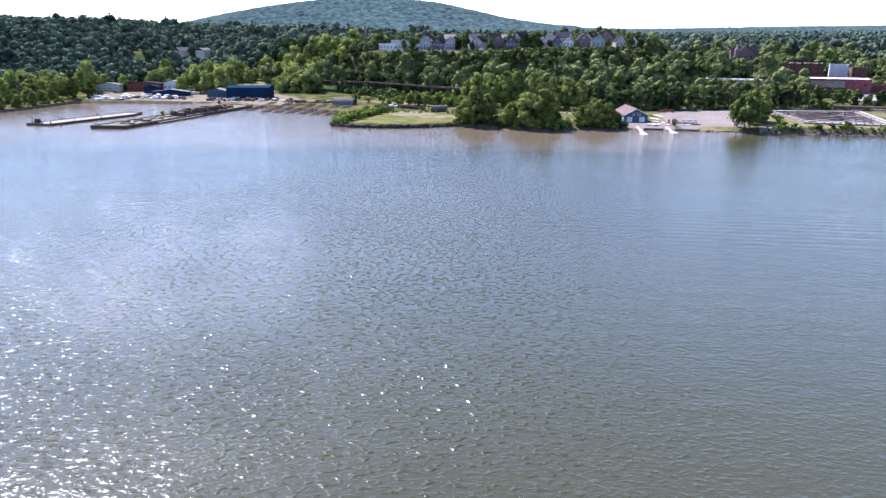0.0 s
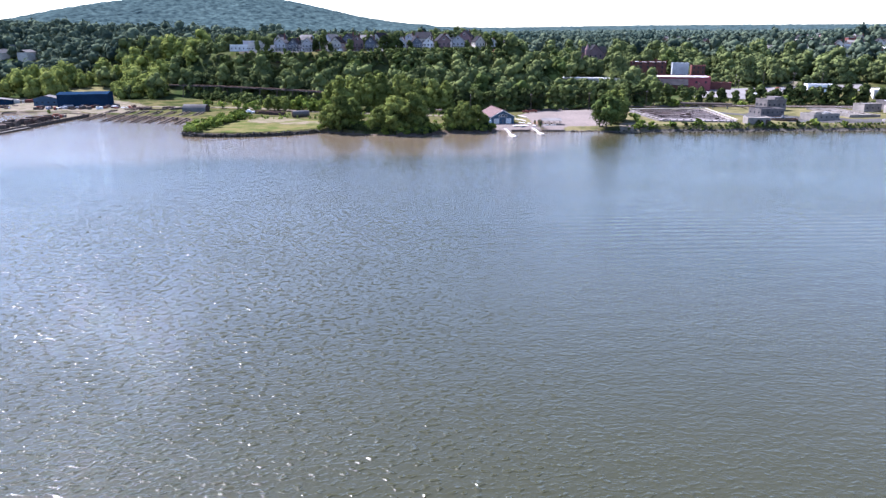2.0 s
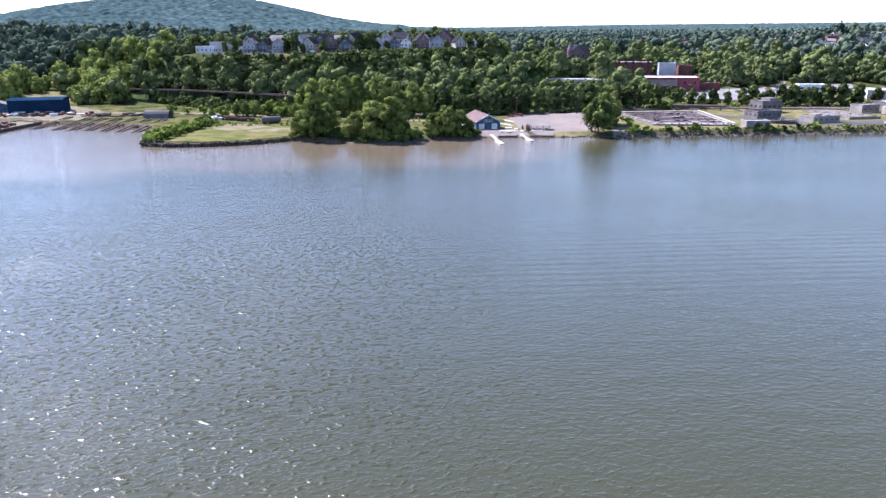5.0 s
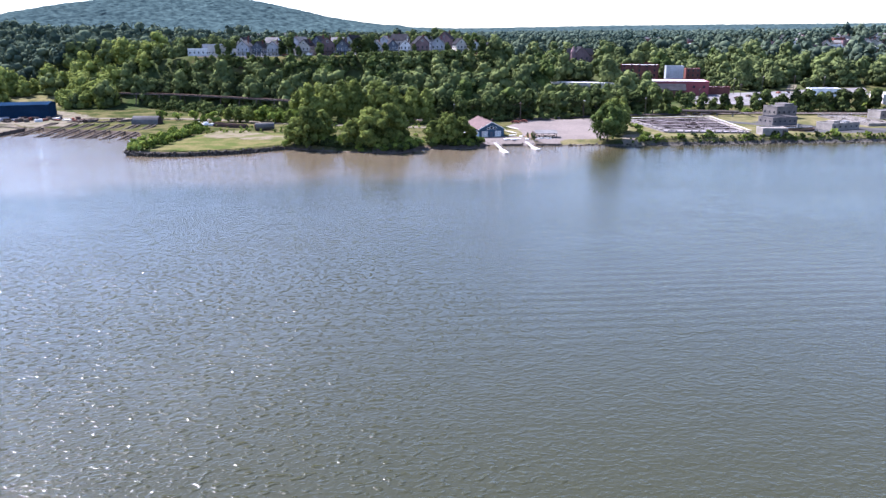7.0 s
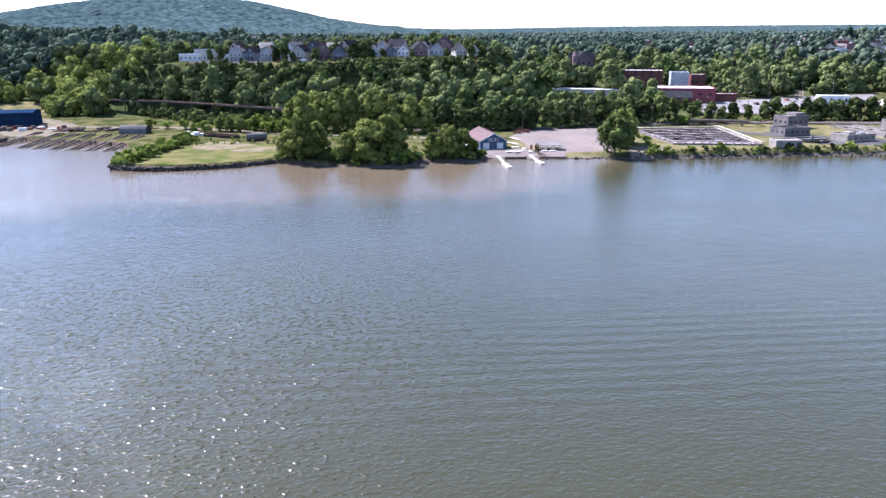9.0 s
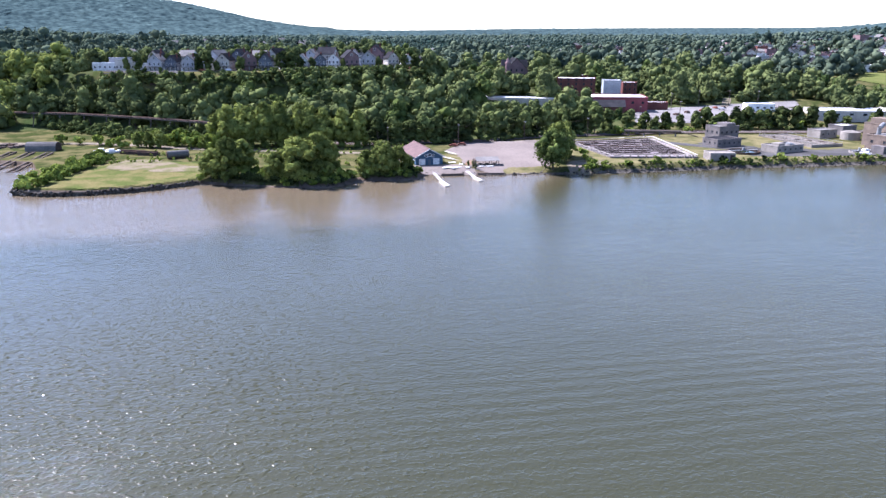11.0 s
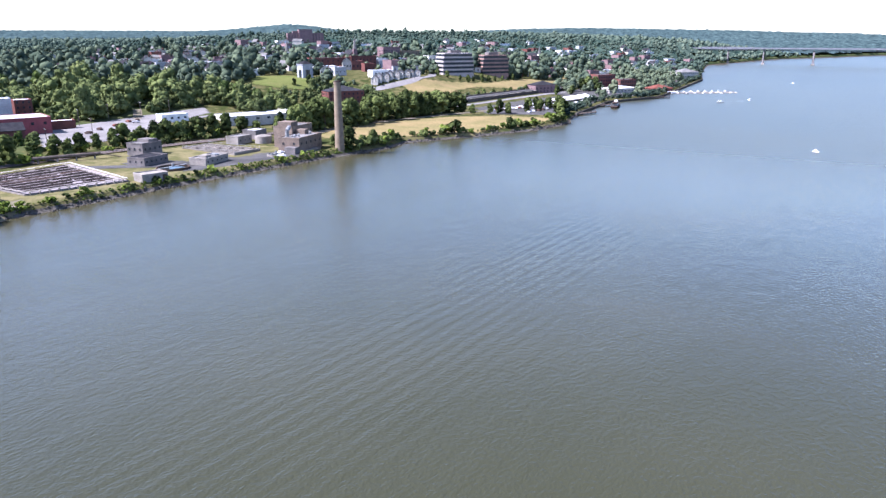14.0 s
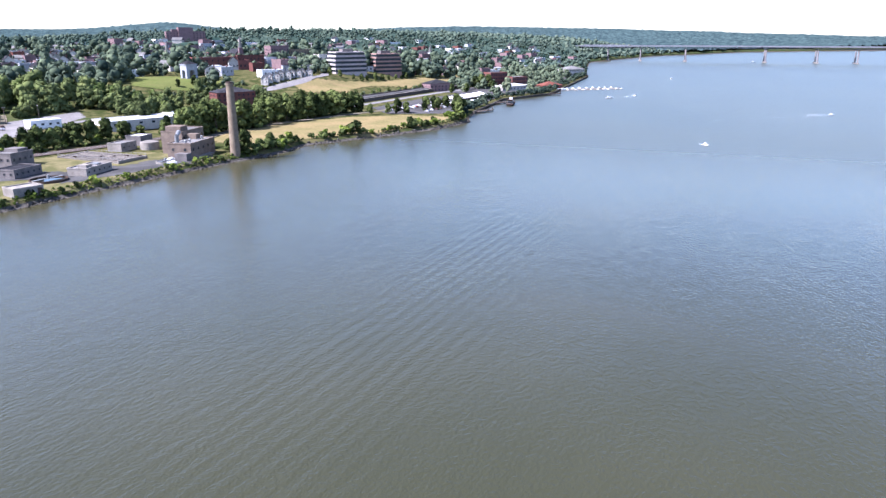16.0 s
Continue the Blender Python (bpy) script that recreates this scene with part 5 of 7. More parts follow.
block("digester_building", "low grey plant building joined to the digesters", "plant building", pose(221, 52, 3.2, 0, 0, PLANT_RZ), 12, 8, 3.8, CONCRETE, GREY_ROOF, windows=(3, 1, 2.0, 3, 1.0, 0.9, "SE"))
block("garage", "small grey garage with a pale flat roof", "garage", pose(239, 58, 3.2, 0, 0, PLANT_RZ), 10, 9, 4.6, GREY_WALL, WHITE_ROOF)


def filter_beds():
    ob = thing("filter_beds", "rectangular concrete tanks with long dark silted channels", "treatment tanks", pose(199.5, 43, 3.2, 0, 0, 91))
    w, d = 38.0, 17.0
    part("slab", Geo().box(-w / 2, -d / 2, -0.5, w / 2, d / 2, 0.6), CONCRETE, ob)
    for k in range(7):
        y = -d / 2 + d * k / 6
        part("channel_wall", Geo().box(-w / 2, y - 0.18, 0.604, w / 2, y + 0.18, 1.12), CONCRETE, ob)
        if k < 6:
            part("channel_bed", Geo().box(-w / 2 + 0.4, y + 0.2, 0.604, w / 2 - 0.4, y + d / 6 - 0.2, 0.8), SILT, ob, "dark silted channel")
            part("scraper_beam", Geo().beam((-w / 2 + 3 + 5.3 * k, y, 1.27), (-w / 2 + 3 + 5.3 * k, y + d / 6, 1.27), 0.8, 0.29), DARK_METAL, ob)
    for s in (-1, 1):
        part("end_wall", Geo().box(s * w / 2 - 0.3, -d / 2 - 0.3, 0, s * w / 2 + 0.3, d / 2 + 0.3, 1.25), CONCRETE, ob)
    for y in (-d / 2 - 0.1, d / 2 + 0.1):
        g = Geo()
        for k in range(13):
            x = -w / 2 + w * k / 12
            g.box(x - 0.05, y - 0.05, 1.0, x + 0.05, y + 0.05, 2.2)
        g.box(-w / 2, y - 0.05, 2.1, w / 2, y + 0.05, 2.2)
        part("railing", g, METAL, ob)


filter_beds()
b7 = block("incinerator_building", "blocky buff brick incinerator building with roof ducts", "plant building", pose(227, 9.5, 3.2, 0, 0, 15), 24, 12, 7.2, SLUDGE_BRICK, GREY_ROOF, windows=(5, 1, 4.6, 3.6, 1.3, 1.3, "SEW"))
part("duct", Geo().tube((-7, 3.5, 7.2), (-7, 3.5, 10.5), 1.0, 1.0, 12).tube((-7, 3.5, 10.3), (-1.5, 5.2, 11.6), 1.0, 1.0, 12), METAL, b7, "bright metal duct")
part("stair_house", Geo().box(5, 0, 7.3, 9, 5, 9.8), SLUDGE_BRICK, b7)
part("annex", Geo().box(-16.5, -6, -1, -12.02, 0, 3.4), GREY_WALL, b7, "low grey annex")
part("loading_dock", Geo().box(-8, -8.4, -1, 6, -6.02, 1.0), CONCRETE, b7)
for x in (-9, -5, 7):
    part("roof_vent", Geo().tube((x, -2, 7.3), (x, -2, 8.6), 0.5, 0.5, 10).tube((x, -2, 8.6), (x, -2, 9.0), 0.75, 0.3, 10), METAL, b7)
b8 = block("boiler_house", "tall buff brick boiler house with a flat roof", "plant building", pose(236, 23, 3.2, 0, 0, 15), 22, 11, 10.5, SLUDGE_BRICK, GREY_ROOF, windows=(6, 2, 3.2, 4.2, 1.4, 1.8, "SE"))
part("plant_room", Geo().box(-9, -4, 10.6, -2, 4, 13.2), SLUDGE_BRICK, b8)


def pipe_bridge(p, q, z, name, label):
    ob = thing(name, label, "pipe bridge")
    part("pipe", Geo().tube((*p, z), (*q, z), 0.8, None, 12), TIMBER, ob)
    part("stair", Geo().beam((q[0], q[1], z), (q[0] + 9, q[1] - 4, 3.4), 1.2, 0.3), TIMBER, ob)
    for k in range(4):
        u = 0.1 + 0.27 * k
        x, y = p[0] + (q[0] - p[0]) * u, p[1] + (q[1] - p[1]) * u
        part("trestle", Geo().box(x - 0.3, y - 0.3, 0, x + 0.3, y + 0.3, z - 0.7), CONCRETE, ob)


pipe_bridge((118, 84), (147, 72), 6.0, "pipe_bridge", "long dark conveyor carried over the plant on trestles")
patch("plant_yard", [(150, 13), (170, 6), (200, -1), (214, 0), (218, 14), (190, 20), (184, 28), (166, 30), (160, 50), (146, 52), (143, 34), (160, 28)], ASPHALT, "worn grey asphalt yard between the plant buildings", "yard", 0.2, 1.5, 1.5)

# ---- red factory and yards ----
block("brick_mill", "tall red brick mill with a white flat roof", "factory", pose(151, 240, 9, 0, 0, -25), 28, 20, 13, BRICK, WHITE_ROOF, windows=(5, 4, 2.5, 3.4, 1.4, 1.8, "SEW"))
block("brick_mill_wing", "long red brick mill wing with white roofs", "factory", pose(172, 268, 11, 0, 0, -25), 26, 14, 11, BRICK, WHITE_ROOF, windows=(8, 3, 2.5, 3.4, 1.4, 1.8, "SW"))
block("red_warehouse", "wide red painted warehouse with a white roof", "warehouse", pose(153, 172, 6, 0, 0, -20), 38, 28, 9.0, RED_PAINT, WHITE_ROOF, windows=(6, 1, 6, 3, 1.6, 1.6, "SE"))
block("gabled_mill", "red brick shed with a dark gabled roof", "shed", pose(138, 150, 6, 0, 0, -112), 13, 20, 5.5, BRICK, DARK_ROOF, "gable", 3.5, (2, 1, 3, 3, 1.4, 1.6, "NS"))
block("silver_tower", "silver sheet-clad tower block on the factory", "tower block", pose(165, 206, 9, 0, 0, -20), 12, 12, 13.5, SILVER, WHITE_ROOF)
block("factory_annex", "low brick annex with a white roof", "annex", pose(181, 168, 6, 0, 0, -20), 16, 8, 4.5, BRICK, WHITE_ROOF)
block("brick_store", "red brick store with a flat roof", "warehouse", pose(183, 214, 10, 0, 0, -20), 10, 12, 10, BRICK, WHITE_ROOF, windows=(3, 3, 2.5, 3.2, 1.2, 1.5, "SE"))
block("white_warehouse", "long low warehouse with a white membrane roof", "warehouse", pose(76, 221, 2.5, 0, 0, -29), 100, 14, 9.5, CREAM, WHITE_ROOF)
block("white_depot", "small white depot with a flat white roof", "depot", pose(243, 140, 6, 0, 0, -18), 17, 10, 4.5, WHITE, WHITE_ROOF, windows=(4, 1, 2.6, 3, 1.6, 1.2, "S"))
block("white_store", "low white store with a broad flat white roof", "store", pose(286, 106, 4.6, 0, 0, -20), 46, 24, 4.6, CREAM, WHITE_ROOF, windows=(6, 1, 3.0, 3, 2.4, 1.4, "SE"))
block("long_white_store", "long white store building with a white roof", "store", pose(338, 100, 3.4, 0, 0, -24), 44, 20, 5.0, CREAM, WHITE_ROOF, windows=(7, 1, 3.0, 3, 2.4, 1.4, "S"))
block("brick_warehouse", "four-storey red brick warehouse with a hipped roof", "warehouse", pose(402, 122, 5, 0, 0, -30), 30, 17, 11, BRICK, DARK_ROOF, "hip", 4, (8, 3, 2.4, 3.2, 1.2, 1.6, "SEW"))

# ---- stone tower on the lawn, church, hospital ----
def stone_tower():
    ob = thing("stone_tower", "square grey stone memorial tower with arches", "tower", on_land(480, 236, -18))
    w, h = 11.0, 12.5
    g = Geo()
    for sx in (-1, 1):
        for sy in (-1, 1):
            g.box(min(sx * w / 2, sx * (w / 2 - 3)), min(sy * w / 2, sy * (w / 2 - 3)), -1, max(sx * w / 2, sx * (w / 2 - 3)), max(sy * w / 2, sy * (w / 2 - 3)), 7.6)
    part("pier", g, PALE_STONE, ob)
    part("upper_wall", Geo().box(-w / 2, -w / 2, 7.604, w / 2, w / 2, h), PALE_STONE, ob)
    part("cornice", Geo().box(-w / 2 - 0.5, -w / 2 - 0.5, h + 0.004, w / 2 + 0.5, w / 2 + 0.5, h + 0.7), PALE_STONE, ob)
    part("roof", Geo().hip(w, w, h + 0.71, 3.2, 0.6), DARK_ROOF, ob, "dark low pyramid roof")
    part("inner_floor", Geo().box(-w / 2 + 3, -w / 2 + 3, -1, w / 2 - 3, w / 2 - 3, 7.5), GREY_WALL, ob)


stone_tower()
ch = block("brick_library", "pinkish brick gabled library with dark slate roofs", "church", pose(128, 334, 16.5, 0, 0, -10), 14, 24, 10, BROWN_STONE, DARK_ROOF, "gable", 7, (3, 2, 3, 4, 1.4, 2.2, "S"))
part("cross_gable", Geo().box(-12, -4, -1, 12, 4, 10), BROWN_STONE, ch)
part("cross_roof", Geo().add([(-11.5, -4.6, 9.6), (11.5, -4.6, 9.6), (11.5, 0, 15.6), (-11.5, 0, 15.6), (-11.5, 4.6, 9.6), (11.5, 4.6, 9.6)], [(0, 1, 2, 3), (3, 2, 5, 4), (0, 3, 4), (1, 5, 2)]), DARK_ROOF, ch)
part("turret", Geo().tube((-8, -14, -1), (-8, -14, 13), 2.2, None, 8).tube((-8, -14, 13), (-8, -14, 18), 2.5, 0.1, 8), BROWN_STONE, ch)
hosp = block("hospital", "massive dark brick hospital with stepped roofs", "hospital", pose(915, 632, 33, 0, 0, -45), 64, 30, 20, BROWN_STONE, GREY_ROOF, windows=(12, 5, 2.5, 3.6, 1.6, 1.6, "SEW"))
part("centre_block", Geo().box(-12, -18, -1, 12, 12, 27), BROWN_STONE, hosp)
part("plant_room", Geo().box(-22, -8, 20.6, -8, 8, 24), BROWN_STONE, hosp)


def office(x, y, rz, floors, w, d, band, label):
    """An office block of stacked floors: solid bands between continuous windows, each floor set back a little."""
    ob = thing("office_block", label, "office block", on_land(x, y, rz), group="twin office blocks")
    fh = 4.3
    for k in range(floors):
        s = 1.0 if k < floors - 1 else 0.93
        a, b = w / 2 * s, d / 2 * s
        part("floor_band", Geo().box(-a, -b, k * fh - (7 if k == 0 else 0), a, b, k * fh + 1.9), band, ob)
        part("window_band", Geo().box(-a + 0.45, -b + 0.45, k * fh + 1.904, a - 0.45, b - 0.45, (k + 1) * fh - 0.004), GLASS, ob, "continuous dark glass band")
    part("roof", Geo().box(-w / 2 * 0.9, -d / 2 * 0.9, floors * fh, w / 2 * 0.9, d / 2 * 0.9, floors * fh + 1.0), band, ob)
    part("plant_room", Geo().box(-6, -5, floors * fh + 1.004, 6, 5, floors * fh + 4.0), GREY_WALL, ob)


office(640, 150, -35, 5, 36, 26, OFFICE_PALE, "pale grey-pink stepped office block with dark window bands")
office(712, 138, -35, 5, 33, 26, OFFICE_BAND, "reddish-brown office block with dark window bands")

# ---- houses along the bluff ----
def house_pattern(kind):
    wall, roof, w, d, h, rise, label = {
        0: (SLATE_SIDING, DARK_ROOF, 8.5, 12, 7.0, 4.2, "tall dark blue gabled wooden house with a porch"),
        1: (CREAM, DARK_ROOF, 8.0, 12, 7.0, 4.0, "cream gabled wooden house with a porch"),
        2: (GREY_SIDING, GREY_ROOF, 9.0, 11, 7.2, 4.0, "pale grey gabled wooden house with a porch"),
        3: (BROWN_STONE, DARK_ROOF, 9.5, 12, 7.6, 4.4, "brown shingled gabled house with a porch"),
        4: (WHITE, GREY_ROOF, 8.0, 11, 6.8, 3.6, "white gabled wooden house with a porch"),
    }[kind]
    ob = block("house", label, "house", None, w, d, h, wall, roof, "gable", rise, (3, 2, 1.8, 3.0, 1.0, 1.6, "SEW"), "houses along the bluff")
    part("porch_roof", Geo().box(-w / 2, -d / 2 - 2.2, 2.9, w / 2, -d / 2 - 0.01, 3.15), roof, ob)
    for x in (-w / 2 + 0.3, 0, w / 2 - 0.3):
        part("porch_post", Geo().box(x - 0.12, -d / 2 - 2.1, -1, x + 0.12, -d / 2 - 1.86, 2.9), WHITE, ob)
    part("porch_floor", Geo().box(-w / 2, -d / 2 - 2.2, -1, w / 2, -d / 2 - 0.01, 0.4), GREY_SIDING, ob)
    part("door", Geo().box(-0.5, -d / 2 - 0.06, 0.41, 0.5, -d / 2 - 0.003, 2.5), TIMBER, ob)
    part("chimney", Geo().box(w * 0.2, 1, h, w * 0.2 + 0.8, 1.8, h + rise + 1.2), BRICK, ob, "brick chimney")
    add_window(ob, 0, -d / 2, h + rise * 0.35, 0, 0.9, 1.2)
    return ob


def house_y(x, i):
    return 211 + 2.5 * math.sin(i * 2.1) + 0.27 * max(0, -x - 100)


HOUSES = [house_pattern(k) for k in range(5)]
for i, (x, k) in enumerate([(-156.5, 2), (-145.5, 0), (-133.5, 2), (-109.5, 1), (-94.5, 3), (-82.5, 0), (-47.5, 0), (-37, 4), (-26.5, 3), (-13.5, 2), (2.5, 1)]):
    place(HOUSES[k], x, house_y(x, i), 0.97 + 0.07 * math.sin(i * 5.0), (-2 if x > -100 else -12) + 9 * math.sin(i * 3.3), lift=-0.3)

for i, (x, k) in enumerate([(-122.0, 4), (-70.5, 2), (-58.5, 4), (13.5, 4), (24.5, 3)]):
    place(HOUSES[k], x, house_y(x, i + 3) + 3, 0.9 + 0.06 * math.sin(i * 4.0), (-3 if x > -100 else -12) + 8 * math.sin(i * 2.3), lift=-0.3)
for i, (x, k) in enumerate([(-160, 1), (-139, 4), (-116, 2), (-101, 0), (-88, 4), (-76, 1), (-52, 2), (-41, 1), (-20, 4), (-6, 3)]):
    place(HOUSES[k], x, house_y(x, i) + 19 + 3 * math.sin(i * 1.7), 0.98 + 0.07 * math.sin(i * 3.0), 80 * (i % 3) - 20, lift=1.6)

for i, (x, w, d, h, wall) in enumerate(((-192, 17, 9, 4.6, WHITE), (-178, 13, 9, 6.5, CREAM), (-166.5, 12, 8, 4.2, WHITE), (-185, 12, 9, 7.4, GREY_SIDING))):
    block("terrace", "low pale flat-roofed terrace on the bluff street", "building", on_land(x, 214 + 0.27 * (-x - 100) + (9 if i == 3 else 0), -14), w, d, h, wall, GREY_ROOF, windows=(5, 1, 2.2, 3, 1.1, 1.3, "S"), group="terraces on the bluff")

# ---- boatyard: big blue shed, slips, quays ----
def blue_shed():
    ob = thing("boat_shed", "large dark blue metal boatyard shed", "shed", pose(-292, 168, 2.0, 0, 0, 10))
    w, d, h = 33.0, 22.0, 9.0
    part("wall", Geo().box(-w / 2, -d / 2, -1, w / 2, d / 2, h), NAVY, ob)
    part("roof", Geo().add([(-w / 2 - 0.4, -d / 2 - 0.4, h), (w / 2 + 0.4, -d / 2 - 0.4, h), (w / 2 + 0.4, 0, h + 1.2), (-w / 2 - 0.4, 0, h + 1.2), (-w / 2 - 0.4, d / 2 + 0.4, h), (w / 2 + 0.4, d / 2 + 0.4, h)],
                           [(0, 1, 2, 3), (3, 2, 5, 4), (1, 5, 2), (0, 3, 4), (0, 4, 5, 1)]), NAVY, ob, "dark blue metal roof")
    for k in range(19):
        x = -w / 2 + w * k / 18
        part("wall_rib", Geo().box(x - 0.06, -d / 2 - 0.1, -0.5, x + 0.06, -d / 2 - 0.002, h), NAVY, ob)
    part("door", Geo().box(4, -d / 2 - 0.14, -0.5, 12, -d / 2 - 0.11, 7), NAVY, ob)


blue_shed()

# ---- quays of the boatyard ----
def quay():
    ob = thing("barge_quay", "long timber-faced barge quay with a worn deck", "quay")
    p = [(-306, -6), (-285, -7), (-269, 119), (-287, 130)]
    part("fill", Geo().prism(p, -2, 1.3), DIRT, ob, "gravel fill")
    for a, b in zip(p, p[1:] + p[:1]):
        part("fender_wall", Geo().beam((*a, 1.75), (*b, 1.75), 1.0, 3.5), TIMBER, ob)
    for i in range(22):
        u = i / 21
        x, y = -285 + 16 * u, -7 + 126 * u
        part("fender_post", Geo().tube((x + 0.7, y, -2), (x + 0.7, y, 2.2), 0.22, None, 7), TIMBER, ob)
    return ob


quay()
fl = thing("work_float", "flat timber work float moored to the quay", "float")
part("deck", Geo().beam((-281.5, 18, 0.75), (-276, 60, 0.75), 4.5, 1.4), TIMBER, fl)
part("deck_boards", Geo().beam((-281.4, 18.4, 0.87), (-276.1, 59.6, 0.87), 4.0, 0.11), CONCRETE, fl)


def outer_quay():
    ob = thing("outer_quay", "low concrete quay running out into the basin", "quay")
    p = [(-358, 9), (-340, 5), (-322, 58), (-326, 72), (-336, 70)]
    part("fill", Geo().prism(p, -2, 0.9), CONCRETE, ob)
    for a, b in zip(p, p[1:] + p[:1]):
        part("fender_wall", Geo().beam((*a, 1.25), (*b, 1.25), 0.6, 2.6), TIMBER, ob)
    for x, y in ((-356, 11), (-348, 9), (-341, 7), (-336, 20), (-330, 36), (-352, 30), (-344, 52)):
        part("bollard", Geo().tube((x, y, 0.9), (x, y, 2.4), 0.3, None, 8), TIMBER, ob)
    hut = part("marker_hut", Geo().box(-353.6, 10, 0.9, -351.4, 12.2, 3.4), DARK_METAL, ob)
    part("mast", Geo().tube((-354.5, 11, 0.9), (-354.5, 11, 9), 0.1, 0.05, 6), METAL, hut)


outer_quay()


def work_boat(x, y, rz, l, w, label, hull=DARK_METAL, cabin=WHITE, z=0.0, group=""):
    """A small vessel: pointed hull, deck, wheelhouse."""
    ob = thing("boat", label, "boat", pose(x, y, z, 0, 0, rz), group)
    g = Geo()
    prof = [(-0.5, 0.42), (-0.2, 0.5), (0.2, 0.5), (0.38, 0.34), (0.5, 0.02)]
    ring = [(l * a, w * b) for a, b in prof] + [(l * a, -w * b) for a, b in reversed(prof)]
    low = [(px * 0.94, py * 0.7, -0.3) for px, py in ring]
    top = [(px, py, 0.16 * w + 0.35 + (0.10 * w if px > 0.3 * l else 0)) for px, py in ring]
    n = len(ring)
    g.add(low + top, [tuple(range(n)), tuple(range(2 * n - 1, n - 1, -1))] + [(i, n + i, n + (i + 1) % n, (i + 1) % n) for i in range(n)])
    part("hull", g, hull, ob)
    zz = 0.16 * w + 0.36
    cab = part("cabin", Geo().box(-l * 0.22, -w * 0.3, zz, l * 0.12, w * 0.3, zz + max(0.8, w * 0.42)), cabin, ob)
    part("windscreen", Geo().box(l * 0.12 + 0.003, -w * 0.27, zz + 0.3, l * 0.12 + 0.05, w * 0.27, zz + max(0.7, w * 0.36)), GLASS, cab)
    return ob


for x, y, rz, l in ((-388, 172, 20, 10), (-398, 168, 60, 8), (-378, 176, 100, 9), (-366, 170, 10, 11), (-408, 176, 80, 9), (-420, 168, 150, 8), (-432, 172, 30, 9), (-372, 160, 70, 8), (-355, 164, 110, 9)):
    work_boat(x, y, rz, l, 3.2, "laid-up white boat on the boatyard ground", WHITE, WHITE, land1(x, y) + 0.6, "boats in the boatyard")
for name, label, x, y, w, d, h, wall, roof, rz in (
        ("yard_shed", "small blue boatyard shed with a pale roof", -325, 178, 16, 11, 5, BLUE, GREY_ROOF, 5), ("yard_shed", "long low white and blue boatyard shed", -372, 186, 30, 8, 3.4, NAVY, GREY_ROOF, 8),
        ("yard_shed", "red boatyard shed with a flat roof", -418, 222, 30, 14, 6, RUST_RED, DARK_ROOF, 5), ("yard_office", "white boatyard office with a pale roof", -395, 228, 16, 10, 6, WHITE, GREY_ROOF, 5),
        ("yard_shed", "pale boatyard shed beside the trees", -446, 210, 20, 10, 5, CREAM, GREY_ROOF, 5), ("yard_hut", "small dark blue hut on the boatyard", -402, 206, 12, 8, 5, NAVY, DARK_ROOF, 5)):
    block(name, label, "shed", on_land(x, y, rz), w, d, h, wall, roof, "gable", 2.0, (4, 1, 2.2, 3, 1.2, 1.1, "S"), "sheds in the boatyard")
patch("boatyard_ground", [(-330, 140), (-287, 131), (-270, 122), (-246, 118), (-236, 150), (-270, 190), (-330, 215), (-400, 218), (-440, 200), (-430, 160), (-370, 148)], DIRT, "pale trodden boatyard ground", "yard", 0.15, 2.0, 2.0)
patch("yard_slope", [(-330, 215), (-292, 190), (-288, 240), (-310, 262), (-350, 262)], PLANT_GRASS, "pale grassy slope behind the boatyard", "grass slope", 0.3, 2.0, 2.0)


def scrap_pile(x, y, sx, sy, n, label, mats, height=1.6, z=None, rz=0.0):
    ob = thing("scrap_pile", label, "scrap pile", on_land(x, y, rz, 0.0) if z is None else pose(x, y, z, 0, 0, rz))
    for i in range(n):
        a, b = rng.uniform(-sx, sx), rng.uniform(-sy, sy)
        w, d, h = rng.uniform(0.8, 3.2), rng.uniform(0.6, 1.6), rng.uniform(0.5, height)
        t = rng.uniform(0, math.pi)
        c, s = math.cos(t), math.sin(t)
        pts = [(a + c * u - s * v, b + s * u + c * v) for u, v in ((-w, -d), (w, -d), (w, d), (-w, d))]
        part("scrap_piece", Geo().prism(pts, -0.3, h), mats[i % len(mats)], ob)


scrap_pile(-284, 70, 4.5, 24, 60, "dark heap of timber and rusted plant on the quay", [TIMBER, DARK_METAL, TIMBER, TIMBER, DARK_METAL], 3.4, 1.3, -7)
scrap_pile(-292, 26, 5, 22, 16, "loose timber baulks lying on the quay", [TIMBER, CONCRETE, TIMBER], 1.0, 1.3, -7)
scrap_pile(-282, 105, 4, 10, 16, "rusted equipment and timber on the quay", [RUST_RED, TIMBER, CONCRETE], 2.0, 1.3)
scrap_pile(-262, 150, 12, 8, 18, "scattered yard clutter of timber and steel", [TIMBER, DARK_METAL, WHITE, RUST_RED], 1.8)
scrap_pile(-300, 152, 20, 6, 34, "machinery, drums and timber behind the quay", [DARK_METAL, TIMBER, GREY_SIDING, TIMBER, RUST_RED], 2.6)
scrap_pile(-372, 168, 26, 9, 44, "boats, crates and machinery crowded in the boatyard", [CREAM, DARK_METAL, GREY_SIDING, TIMBER, TIMBER, RUST_RED, CREAM], 2.4)
scrap_pile(-350, 196, 30, 6, 24, "stacked containers and sheeted boats in the boatyard", [RUST_RED, GREY_SIDING, CREAM, TIMBER, TIMBER], 2.8)
scrap_pile(-412, 160, 16, 7, 18, "upturned boats and timber by the basin", [WHITE, TIMBER, CREAM, GREY_SIDING], 1.6)
